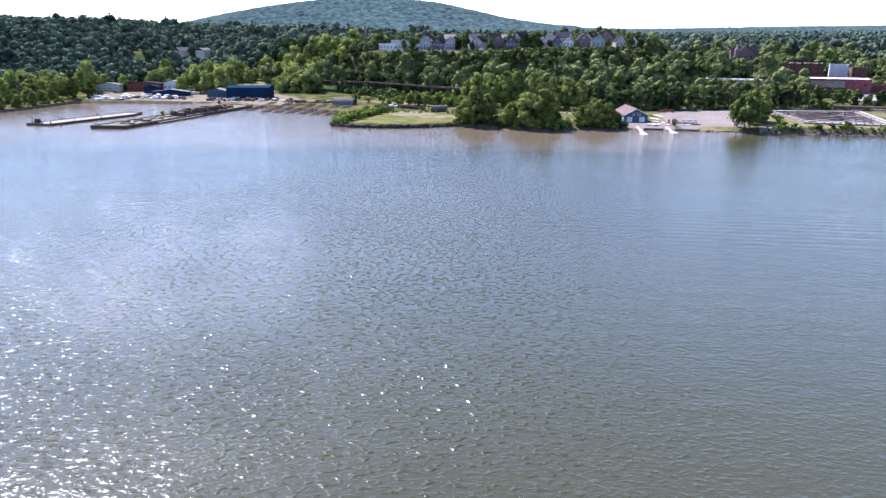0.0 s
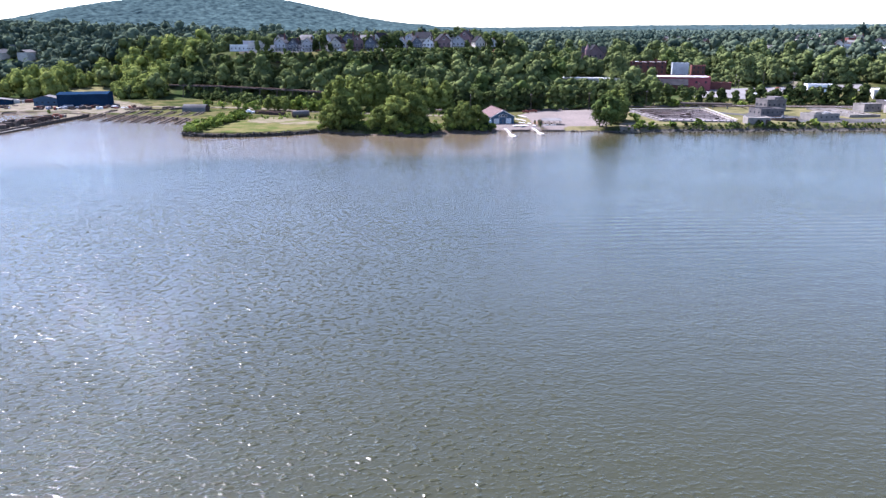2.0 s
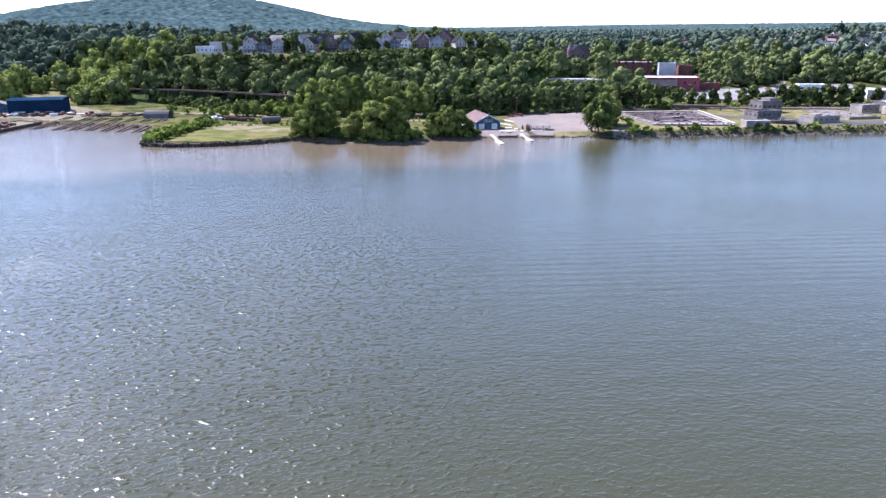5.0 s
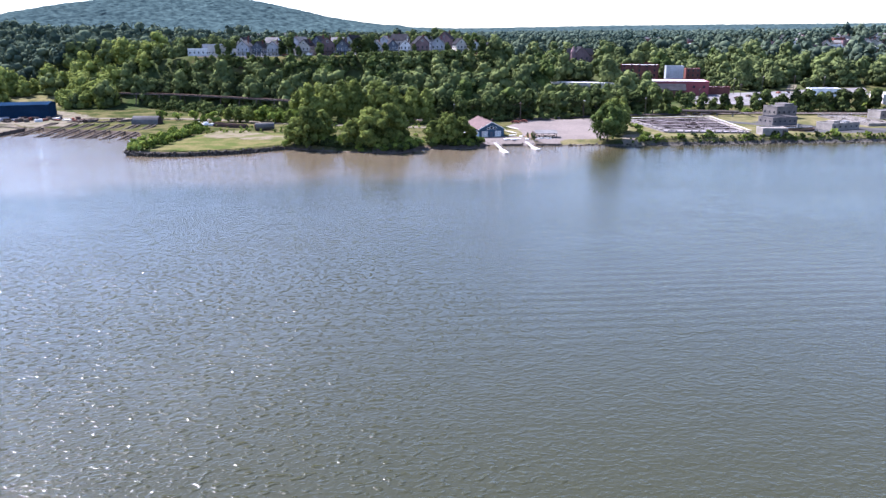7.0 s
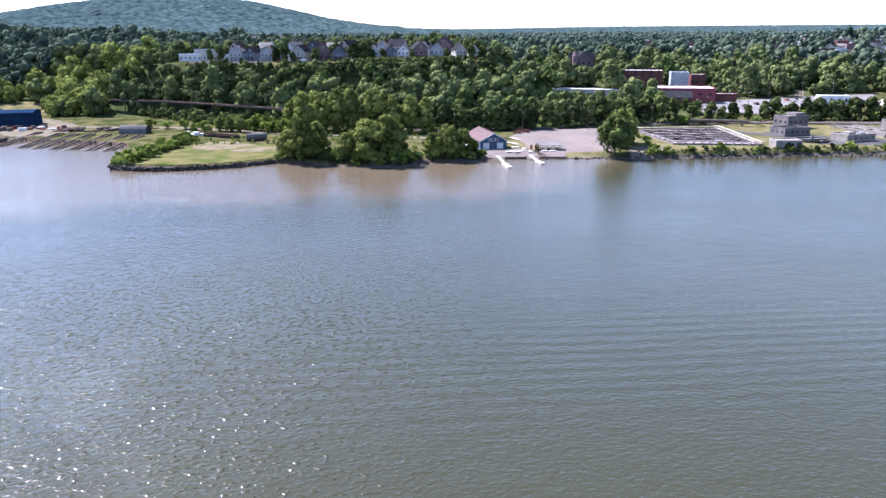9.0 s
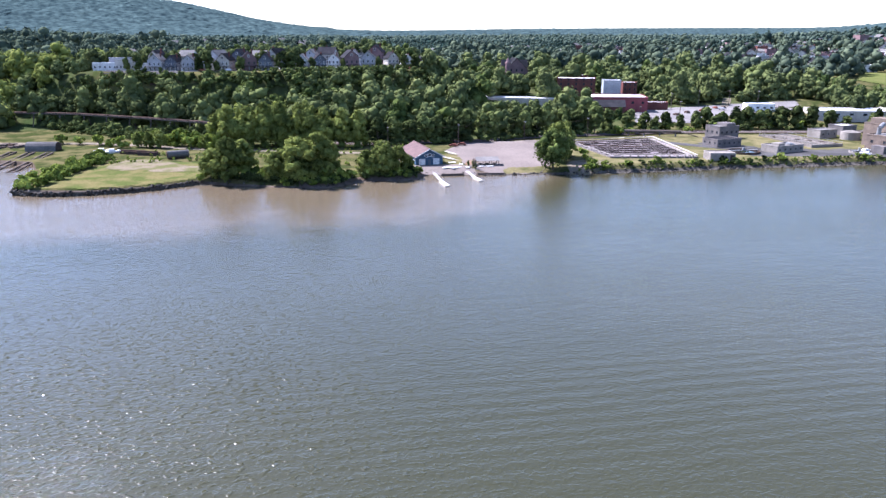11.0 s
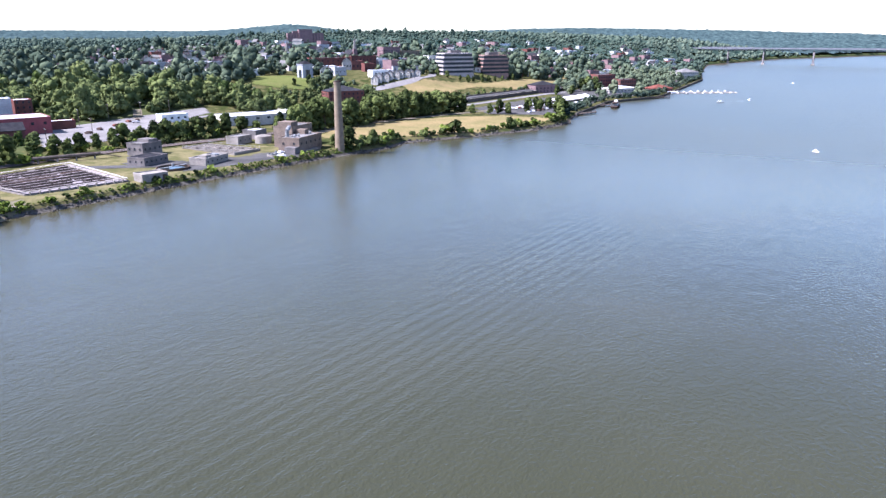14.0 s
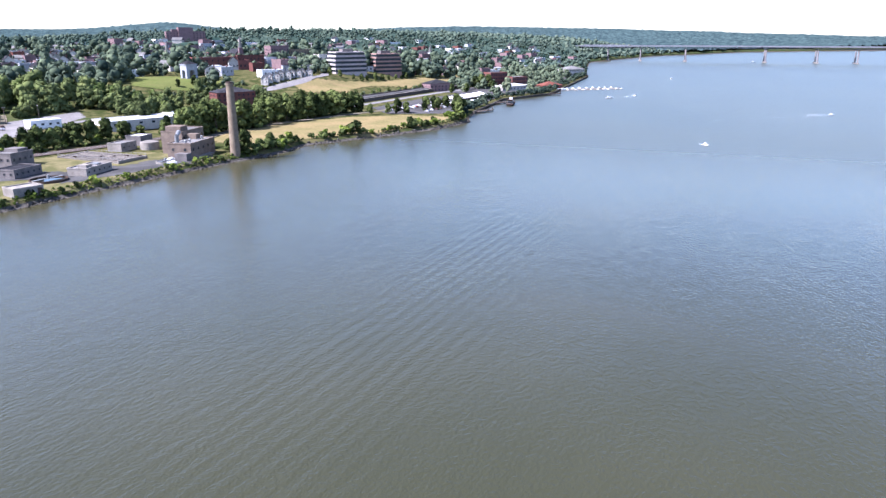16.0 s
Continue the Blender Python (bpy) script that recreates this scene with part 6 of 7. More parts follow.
scrap_pile(-232, 140, 18, 7, 30, "dark timber stacks behind the slipways", [TIMBER, DARK_METAL, TIMBER], 1.6)
scrap_pile(-326, 118, 10, 6, 16, "timber baulks and drums near the basin", [TIMBER, DARK_METAL, CONCRETE], 1.8)
for x, y, s in ((-296, 48, 0.9), (-293, 54, 0.8), (-300, 130, 0.7)):
    place(BUSH[0], x, y, s, 30, lift=max(0, 1.3 - land1(x, y)))

# sloping timber slipways running into the basin
for i in range(7):
    x = -243 + i * 10.2 if i < 6 else -258
    y = 106 - 3.1 * i if i < 6 else 112
    sl = thing("slipway", "dark sloping timber boat slipway", "slipway", group="slipways")
    for dx in (-1.6, 1.6):
        part("rail_beam", Geo().beam((x + dx - 4.0, y - 17, 0.15), (x + dx + 1.5, y + 20, 2.9), 0.8, 0.6), TIMBER, sl)
    for k in range(5):
        u = k / 4
        part("cross_beam", Geo().beam((x - 4 + 5.5 * u - 2, y - 17 + 37 * u, 0.1 + 2.7 * u), (x - 4 + 5.5 * u + 2, y - 17 + 37 * u, 0.1 + 2.7 * u), 0.5, 0.5), TIMBER, sl)


def barrel_shed():
    ob = thing("quonset_shed", "long grey barrel-roofed metal shed", "shed", on_land(-198, 123, -8))
    w, l, n = 3.8, 7.8, 10
    g = Geo()
    arc = [(math.cos(math.pi * i / n) * w, math.sin(math.pi * i / n) * 4.6) for i in range(n + 1)]
    m = n + 1
    g.add([(x, y * s, z * s) for s in (1.0, 0.97) for x in (-l, l) for y, z in arc],
          [(i, m + i, m + i + 1, i + 1) for i in range(n)] + [(2 * m + i + 1, 3 * m + i + 1, 3 * m + i, 2 * m + i) for i in range(n)]
          + [(i + 1, 2 * m + i + 1, 2 * m + i, i) for i in range(n)] + [(m + i, 3 * m + i, 3 * m + i + 1, m + i + 1) for i in range(n)])
    part("shell", g, GREY_ROOF, ob)
    # both ends closed by dark panels that imitate the shade inside
    for x in (-l + 0.2, l - 0.2):
        part("end_wall", Geo().add([(x, y, z) for y, z in arc], [tuple(range(n + 1))]).add([(x + 0.15, y, z) for y, z in arc], [tuple(range(n, -1, -1))]), DARK_METAL, ob, "dark end panel for the shade inside the shed")


barrel_shed()


def tank_trailer():
    ob = thing("tank_trailer", "pale cylindrical tank lying on a trailer frame", "tank", on_land(-120.5, 83, 15))
    part("tank", Geo().tube((-5, 0, 2.2), (5, 0, 2.2), 1.7, None, 20), GREY_ROOF, ob)
    part("end_cap", Geo().tube((-5.3, 0, 2.2), (-5.003, 0, 2.2), 1.2, 1.68, 20), DARK_METAL, ob)
    part("frame", Geo().box(-5, -1, 0.1, 5, 1, 0.5), DARK_METAL, ob)


tank_trailer()
for x, y, rz, l in ((-146, 100, -25, 14), (-138, 95, -22, 12)):
    ob = thing("steel_pontoon", "long rusted dark steel pontoon lying on the grass", "pontoon", on_land(x, y, rz), group="pontoons on the point")
    part("body", Geo().box(-l / 2, -1.3, -0.2, l / 2, 1.3, 1.6), DARK_METAL, ob)
    part("end_plate", Geo().box(-l / 2 - 0.25, -1.1, 0.1, -l / 2 - 0.003, 1.1, 1.4), RUST_RED, ob)
    part("pipe", Geo().tube((-l / 2, 0, 1.9), (l / 2, 0, 1.9), 0.35, None, 8), DARK_METAL, ob)
for x, y in ((-164, 109), (-158, 106)):
    work_boat(x, y, 10, 8, 2.6, "small white boat laid up on the grass", WHITE, WHITE, land1(x, y) + 0.3, "boats on the point")


# stone wall round the point, stone by stone
STONES = []
for i in range(5):
    g = np.random.default_rng(900 + i)
    v = ICO_V * g.uniform(0.75, 1.2, (12, 1)) * [1, 0.8, 0.7]
    STONES.append(array_mesh("stone", v, ICO_F, ROCK))


def stones(parent, spots, name="stone"):
    for x, y, z, s in spots:
        ob = part(name, STONES[int(rng.integers(5))], None, parent)
        ob.matrix_basis = pose(x, y, z, rng.uniform(0, 60), rng.uniform(0, 60), rng.uniform(0, 360)) @ Matrix.Diagonal((s, s, s, 1))


wall = thing("stone_wall", "rough dark dry-stone river wall round the point", "river wall")
pts = np.array([(-181, 62), (-178, 45), (-174, 22), (-160, 17.2), (-145, 16.2), (-130, 18.5), (-121, 20.8), (-110, 26), (-103, 29.5)])
seg = np.r_[0, np.cumsum(np.hypot(*np.diff(pts, axis=0).T))]
core = Geo()
for (x0, y0), (x1, y1) in zip(pts, pts[1:]):
    core.beam((x0, y0, 1.5), (x1, y1, 1.5), 1.2, 3.0)
part("core", core, ROCK, wall)
spots = []
for k in range(230):
    t = seg[-1] * k / 229
    spots.append((np.interp(t, seg, pts[:, 0]) + rng.uniform(-0.6, 0.9), np.interp(t, seg, pts[:, 1]) - 0.5 + rng.uniform(-0.6, 0.6), rng.uniform(0.0, 1.9), rng.uniform(0.5, 1.0)))
stones(wall, spots)
rip = thing("riprap", "broken grey stone along the water's edge", "stone bank")
spots = []
for k in range(290):
    x = rng.uniform(20, 250)
    v = rng.uniform(-0.6, 2.6)
    spots.append((x, float(bank_y(x)) + v, max(0.05, land1(x, float(bank_y(x)) + v)), rng.uniform(0.35, 0.95)))
stones(rip, spots)
rip2 = thing("riprap", "broken stone and driftwood below the dry field", "stone bank")
spots = []
for k in range(220):
    x = rng.uniform(252, 455)
    v = rng.uniform(-0.8, 3.0)
    spots.append((x, float(bank_y(x)) + v, max(0.05, land1(x, float(bank_y(x)) + v)), rng.uniform(0.5, 1.2)))
stones(rip2, spots)
rip3 = thing("beach_stones", "stones scattered on the muddy shore", "stones")
spots = []
for k in range(130):
    x = rng.uniform(-104, 20)
    v = rng.uniform(-1.5, 4)
    spots.append((x, float(bank_y(x)) + v, max(0.05, land1(x, float(bank_y(x)) + v)), rng.uniform(0.25, 0.75)))
stones(rip3, spots)

# ---- railway ----
RAIL = [(-330, 240), (-262, 226), (-206, 203), (-156, 170), (-117, 142), (-60, 113), (-20, 99), (20, 95), (70, 92), (118, 88)]
rt = thing("railway_trestle", "dark steel railway trestle on timber legs", "railway bridge")
for (x0, y0), (x1, y1) in zip(RAIL[1:5], RAIL[2:6]):
    for o in (-1.5, 1.5):
        part("girder", Geo().beam((x0 + o * 0.5, y0 + o * 0.8, 11.8), (x1 + o * 0.5, y1 + o * 0.8, 11.8 if x1 < -70 else 5.0), 0.5, 0.7), TIMBER, rt)
    part("deck", Geo().beam((x0, y0, 12.15), (x1, y1, 12.15 if x1 < -70 else 5.35), 2.2, 0.3), DARK_METAL, rt)
    for k in range(3):
        u = (k + 0.5) / 3
        x, y = x0 + (x1 - x0) * u, y0 + (y1 - y0) * u
        for o in (-1.6, 1.6):
            part("leg", Geo().tube((x + o * 1.2, y + o * 1.6, land1(x, y) - 1), (x + o * 0.5, y + o * 0.8, 11.0 if x1 < -70 else 6.0), 0.4, 0.35, 6), TIMBER, rt)
ribbon("railway_bed", RAIL[5:] + [(160, 84), (230, 66), (300, 56)], 8.0, TIMBER, "dark ballast bed of the railway", "railway", 0.5)
for o in (-0.8, 0.8):
    ribbon("rail", [(x, y + o) for x, y in RAIL[5:] + [(160, 84), (230, 66), (300, 56)]], 0.18, METAL, "worn steel rail", "rail", 0.66)

POLE = thing("utility_pole", "tall weathered wooden utility pole", "utility pole", group="utility poles")
part("post", Geo().tube((0, 0, -1), (0, 0, 11), 0.19, 0.13, 8), TIMBER, POLE)
part("crossarm", Geo().box(-1.2, -0.08, 9.9, 1.2, 0.08, 10.1), TIMBER, POLE)
for x in (-1.1, -0.5, 0.5, 1.1):
    part("insulator", Geo().tube((x, 0, 10.1), (x, 0, 10.4), 0.06, 0.05, 6), WHITE, POLE)
LINE = [(-14, 88), (24, 86), (60, 83), (96, 82), (140, 108), (172, 118), (196, 172), (222, 180), (244, 176), (262, 168)]
for x, y in LINE:
    place(POLE, x, y, 1.0, rng.uniform(-20, 20) + 90)
for (x0, y0), (x1, y1) in zip(LINE, LINE[1:]):
    for o in (-0.8, 0.8):
        a, b = Vector((x0, y0 + o, land1(x0, y0) + 10.2)), Vector((x1, y1 + o, land1(x1, y1) + 10.2))
        wire = bpy.data.curves.new("power_line", "CURVE")
        wire.dimensions, wire.bevel_depth, wire.bevel_resolution = "3D", 0.012, 0
        run = wire.splines.new("POLY")
        run.points.add(6)
        for k in range(7):
            run.points[k].co = (*(a.lerp(b, k / 6) - Vector((0, 0, 1.2 * (1 - (2 * k / 6 - 1) ** 2)))), 1)
        wire.materials.append(DARK_METAL)
        tagged(new("power_line", wire), "thin dark overhead power line", "cable", "power lines")

# ---- round the boathouse ----
def small_boat_rack(x, y, rz, tiers=3):
    ob = thing("boat_rack", "rack of pale rowing shells by the boathouse", "boat rack", on_land(x, y, rz))
    for yy in (-3, 0, 3):
        for sx in (-0.84, 0.84):
            part("upright", Geo().box(sx - 0.06, yy - 0.06, 0, sx + 0.06, yy + 0.06, 0.3 + 0.7 * tiers), METAL, ob)
    for k, z in enumerate((0.7, 1.4, 2.1)[:tiers]):
        for x_ in (-0.42, 0.42):
            part("rowing_shell", Geo().tube((x_, -6, z), (x_, 0, z), 0.05, 0.3, 8).tube((x_, 0, z), (x_, 6, z), 0.3, 0.05, 8), WHITE if k % 2 else CREAM, ob, "slim pale rowing shell")


small_boat_rack(-9.5, 48, 8)
small_boat_rack(-9.0, 62, 8)
small_boat_rack(11.0, 46, 20, 1)
small_boat_rack(14.5, 60, 15, 1)
for x, y, rz, l in ((6.5, 28.7, 4, 4.4), (10.2, 27.7, 24, 5.0), (10.5, 38.0, 2, 3.4), (13.8, 33.5, 80, 2.4), (15.4, 26.4, 70, 2.2), (21.9, 26.0, 10, 3.0), (25.6, 25.4, 14, 3.2)):
    ds = thing("dock_section", "spare white dock section lying on the gravel", "dock section", on_land(x, y, rz), group="spare dock sections")
    part("deck", Geo().box(-l / 2, -0.8, 0.30, l / 2, 0.8, 0.42), WHITE, ds)
    for sx in (-1, 1):
        part("float", Geo().box(min(sx * l * 0.15, sx * l * 0.45), -0.7, -0.1, max(sx * l * 0.15, sx * l * 0.45), 0.7, 0.298), GREY_SIDING, ds, "grey plastic float")
pg = thing("picnic_shelter", "low picnic shelter with a thin pale roof on dark posts", "shelter", on_land(25.5, 30, -8))
part("slab", Geo().box(-5, -3, -0.4, 5, 3, 0.2), CONCRETE, pg)
for x in (-4.6, -1.5, 1.5, 4.6):
    for y in (-2.6, 2.6):
        part("post", Geo().box(x - 0.12, y - 0.12, 0.2, x + 0.12, y + 0.12, 2.2), DARK_METAL, pg)
part("roof", Geo().add([(-5.2, -3.1, 2.15), (5.2, -3.1, 2.15), (5.2, 3.1, 3.0), (-5.2, 3.1, 3.0), (-5.2, -3.1, 2.3), (5.2, -3.1, 2.3), (5.2, 3.1, 3.15), (-5.2, 3.1, 3.15)], [(3, 2, 1, 0), (4, 5, 6, 7), (0, 1, 5, 4), (1, 2, 6, 5), (2, 3, 7, 6), (3, 0, 4, 7)]), GREY_ROOF, pg)
for x in (-3.2, 0, 3.2):
    part("table", Geo().box(x - 0.9, -1.0, 0.7, x + 0.9, 1.0, 0.82).box(x - 0.15, -0.8, 0.2, x + 0.15, 0.8, 0.7), TIMBER, pg)
part("fence", Geo().box(-6.2, -3.5, -0.4, -5.4, 2.5, 2.6), TIMBER, pg, "brown board screen")
for x, y, s in ((15.8, 27.6, 0.5), (17.6, 25.6, 0.55), (18.6, 24.4, 0.5)):
    cy = thing("cypress_shrub", "narrow dark upright evergreen shrub", "shrub", on_land(x, y))
    V, T = crown_arrays(0.9, 3.6, int(x * 10), 9, 200, 0.28, 0.0, 0, 0.5)
    part("crown", array_mesh("crown", V, T, LEAF), None, cy)
    part("trunk", Geo().tube((0, 0, -0.4), (0, 0, 2), 0.1, 0.05, 6), BARK, cy)
patch("rust_stained_ground", [(15, 30), (19, 42), (24, 44), (23, 38), (19.5, 30)], RUSTY_DIRT, "orange-stained dirt beside the picnic shelter", "bare ground", 0.2, 0.8, 1.4)
patch("weedy_strip", [(8, 38), (14, 30), (17, 44), (16, 60), (9, 62)], PLANT_GRASS, "thin weeds between boathouse and gravel yard", "weeds", 0.18, 0.8, 1.6)
patch("shore_weeds", [(30, 16.5), (46, 13.5), (50, 18), (40, 21), (31, 21)], PLANT_GRASS, "dry yellow weeds above the shore stones", "weeds", 0.19, 0.8, 1.2)
for i in range(7):
    ob = thing("dinghy", "upturned cream dinghy leaning by the boathouse", "dinghy", on_land(-10.6 - 0.35 * i, 39 + 3.2 * i, 84), group="dinghies by the boathouse")
    prof = [(-2.0, 0.55), (-0.8, 0.7), (0.6, 0.66), (1.6, 0.35), (2.1, 0.03)]
    ring = [(a, b) for a, b in prof] + [(a, -b) for a, b in reversed(prof)]
    part("hull", Geo().add([(a, b, 0.05) for a, b in ring] + [(a * 0.85, b * 0.55, 0.62) for a, b in ring], [tuple(range(9, -1, -1)), tuple(range(10, 20))] + [(m, (m + 1) % 10, 10 + (m + 1) % 10, 10 + m) for m in range(10)]), CREAM if i % 3 else WHITE, ob)
    part("keel", Geo().box(-1.6, -0.04, 0.623, 1.6, 0.04, 0.68), TIMBER, ob)
blk = thing("sea_wall", "low weathered timber sea wall below the gravel", "sea wall")
for (x0, y0), (x1, y1) in (((2, 20.5), (12, 19)), ((18, 18), (30, 15.5))):
    part("sheeting", Geo().beam((x0, y0, 1.0), (x1, y1, 1.0), 0.4, 1.1), TIMBER, blk)


def car(x, y, rz, paint, label):
    ob = thing("car", label, "car", on_land(x, y, rz, 0.25), group="parked cars")
    g = Geo().box(-2.2, -0.9, 0.35, 2.2, 0.9, 0.95)
    g.add([(-1.7, -0.85, 0.95), (1.3, -0.85, 0.95), (1.3, 0.85, 0.95), (-1.7, 0.85, 0.95), (-1.3, -0.72, 1.5), (0.6, -0.72, 1.5), (0.6, 0.72, 1.5), (-1.3, 0.72, 1.5)],
          [(4, 5, 6, 7), (0, 1, 5, 4), (1, 2, 6, 5), (2, 3, 7, 6), (3, 0, 4, 7)])
    part("body", g, paint, ob)
    part("windscreen", Geo().box(0.98, -0.66, 1.02, 1.06, 0.66, 1.4), GLASS, ob)
    for a in (-1.4, 1.4):
        for b in (-0.85, 0.85):
            part("wheel", Geo().tube((a, b - 0.1, 0.33), (a, b + 0.1, 0.33), 0.33, None, 12), DARK_METAL, ob)
    return ob


CARS = [car(0, 0, 0, m, lab) for m, lab in ((WHITE, "parked white car on pale ground"), (DARK_METAL, "parked dark car on pale ground"), (GREY_SIDING, "parked silver-grey car on pale ground"), (RUST_RED, "parked red car on pale ground"))]
for i in range(12):
    place(CARS[i % 4], -175 + i * 17.5 + rng.uniform(-3, 3), 203.5 + 0.05 * max(0, -(-175 + i * 17.5) - 90), 1.0, rng.uniform(-4, 4), lift=0.3)
for i in range(14):
    place(CARS[(i * 3) % 4], 462 + i * 6.5, 8 - 2.0 * i + rng.uniform(-2, 2), 1.0, 60, lift=0.25)
for x, y in ((190, 140), (205, 146), (222, 150), (178, 132), (186, 120), (210, 8), (204, 2), (20, 80), (25, 82), (222, 158), (230, 160)):
    place(CARS[int(rng.integers(4))], x, y, 1.0, rng.uniform(0, 180), lift=0.25)

# ---- town ----
def town_pattern(k):
    wall, roof, w, d, h, style, rise, label = [
        (BRICK, GREY_ROOF, 12, 14, 9, "flat", 0, "three-storey red brick town house with a flat roof"), (CREAM, DARK_ROOF, 10, 13, 8, "gable", 4, "cream gabled town house"),
        (WHITE, GREY_ROOF, 11, 12, 8, "gable", 3.5, "white gabled town house"), (BROWN_STONE, DARK_ROOF, 13, 16, 11, "flat", 0, "brown brick town building with a dark roof"),
        (GREY_SIDING, WHITE_ROOF, 16, 14, 8, "flat", 0, "grey town building with a pale roof"), (WHITE, WHITE_ROOF, 20, 14, 7, "flat", 0, "low white building with a white roof"),
    ][k]
    ob = block("town_house", label, "house", None, w, d, h, wall, roof, style, rise, (3, 1, 4.2, 3.3, 1.4, 2.2, "S"), "houses of the town")
    part("chimney", Geo().box(w * 0.25, -1, h, w * 0.25 + 0.9, 0, h + rise + 1.6), BRICK, ob, "brick chimney")
    return ob


for i in range(34):
    x = 470 + (i % 17) * 8.5 + rng.uniform(-1, 1)
    place(CARS[int(rng.integers(0, 3))], x, (-22 if i < 17 else 2) - 0.05 * (x - 470) + rng.uniform(-1, 1), 1.0, 70 + rng.uniform(-6, 6), lift=0.2)
TOWN = [town_pattern(k) for k in range(6)]
for x, y in CITY:
    place(TOWN[int(rng.choice([0, 1, 3, 3, 4, 4, 4, 4, 1, 5]))], x, y, rng.uniform(0.85, 1.25), rng.uniform(-50, -10), rng.uniform(0.85, 1.2), -0.5)
far_walls, far_roofs = Geo(), Geo()
for x, y in VILLAS:
    w, d, h, t = rng.uniform(8, 14), rng.uniform(9, 18), rng.uniform(5, 8), radians(rng.uniform(-60, 30))
    c, s_, z = math.cos(t), math.sin(t), land1(x, y)
    far_walls.prism([(x + c * a - s_ * b, y + s_ * a + c * b) for a, b in ((-w / 2, -d / 2), (w / 2, -d / 2), (w / 2, d / 2), (-w / 2, d / 2))], z - 1, z + h)
    g = Geo().gable(w, d, h, rng.uniform(2, 4), 0.4)
    far_roofs.add([(x + c * a - s_ * b, y + s_ * a + c * b, z + e) for a, b, e in g.v], g.f)
villas = thing("distant_houses", "pale houses scattered among distant trees", "houses", kind="stuff")
part("walls", far_walls, CREAM, villas)
part("roofs", far_roofs, GREY_ROOF, villas)
for i in range(9):
    u = i / 8
    rh = block("row_house", "white-gabled grey row house", "house", on_land(508 + 62 * u, 167 - 11 * u + (2 if i % 2 else 0), -62), 6.5, 9, 5.2, CREAM, GREY_ROOF, "gable", 2.6, (2, 2, 1.7, 2.4, 0.9, 1.2, "SW"), "row houses above the slope")
for label, x, y, w, d, h, wall, rz in (
        ("long red brick commercial block", 600, 306, 46, 22, 13, BRICK, -25), ("big tan brick commercial block", 795, 318, 36, 24, 17, BUFF, -30), ("red brick block with a flat roof", 655, 300, 34, 20, 14, BRICK, -28),
        ("grey commercial block in the town", 700, 290, 34, 16, 11, GREY_SIDING, -28), ("brick apartment block with flat roof", 560, 316, 24, 18, 12, BRICK, -20), ("dark brick block behind the offices", 760, 330, 26, 20, 22, BROWN_STONE, -30),
        ("brick waterfront apartment block", 748, 4, 22, 16, 16, BRICK, -35), ("brick waterfront block with a flat roof", 752, -22, 20, 14, 12, BRICK, -35), ("pale civic building behind the offices", 740, 236, 34, 22, 15, CREAM, -30)):
    block("commercial_block", label, "building", on_land(x, y, rz), w, d, h, wall, GREY_ROOF if "white" not in label else WHITE_ROOF, "flat", 0, (7, max(2, int(h / 4)), 2.4, 3.7, 1.5, 1.9, "SW", 4), "commercial blocks of the town")


def spire(x, y, h, label, wall):
    ob = thing("church", label, "church", on_land(x, y, -30))
    part("nave", gable_walls(14, 26, 9, 6), wall, ob)
    part("nave_roof", Geo().gable(14, 26, 9.02, 6), DARK_ROOF, ob)
    part("tower", Geo().box(-2.8, -17, -1, 2.8, -13.02, h * 0.5), wall, ob)
    part("spire", Geo().tube((0, -15, h * 0.5), (0, -15, h), 3.0, 0.1, 8), GREY_ROOF, ob, "slender pale spire")


spire(760, 400, 33, "town church with a slender pale spire", BROWN_STONE)
spire(660, 440, 27, "small town church with a pale spire", CREAM)
spire(1010, 210, 26, "white-towered town church on the hill", WHITE)
rw = thing("retaining_wall", "long dark retaining wall carrying the railway", "wall")
WALLS = [(440, 66), (490, 58), (560, 52), (640, 44), (720, 30)]
for (x0, y0), (x1, y1) in zip(WALLS, WALLS[1:]):
    z0, z1 = land1(x0, y0), land1(x1, y1)
    part("wall_panel", Geo().beam((x0, y0, z0 + 3.0), (x1, y1, z1 + 3.0), 1.0, 4.6), TIMBER, rw)
    part("coping", Geo().beam((x0, y0, z0 + 3.3), (x1, y1, z1 + 3.3), 1.5, 0.295), CONCRETE, rw)
    part("deck", Geo().beam((x0 + 1.5, y0 + 6, z0 + 3.6), (x1 + 1.5, y1 + 6, z1 + 3.6), 9.0, 0.6), ASPHALT, rw)
    part("parapet", Geo().beam((x0 + 3, y0 + 11, z0 + 4.6), (x1 + 3, y1 + 11, z1 + 4.6), 0.6, 1.4), TIMBER, rw)
ribbon("riverside_road", [(430, 58), (490, 46), (560, 40), (640, 32), (720, 18)], 8.0, PALE_LOT, "pale road below the railway wall", "road", 0.3)
P = np.stack([rng.uniform(446, 720, 90), np.zeros(90)], -1)
P[:, 1] = np.interp(P[:, 0], [440, 560, 720], [80, 68, 46]) + rng.uniform(-3, 6, 90)
# town-side bushes and trees also take the leaf colour with haze mixed in
woods("wall_bushes", P, rng.uniform(0.16, 0.4, 90), "near", (8.8, 17.0, 15, 270, 0.98, 0.2), "bushes and small trees above the railway wall", LEAF_MID_HAZE)
stand(ROUND, [(x, y, rng.uniform(0.3, 0.5)) for x, y in ((616, 128), (624, 122), (636, 122), (650, 118), (664, 116), (676, 114), (692, 112), (706, 112), (722, 112), (604, 138), (596, 146), (740, 122))])
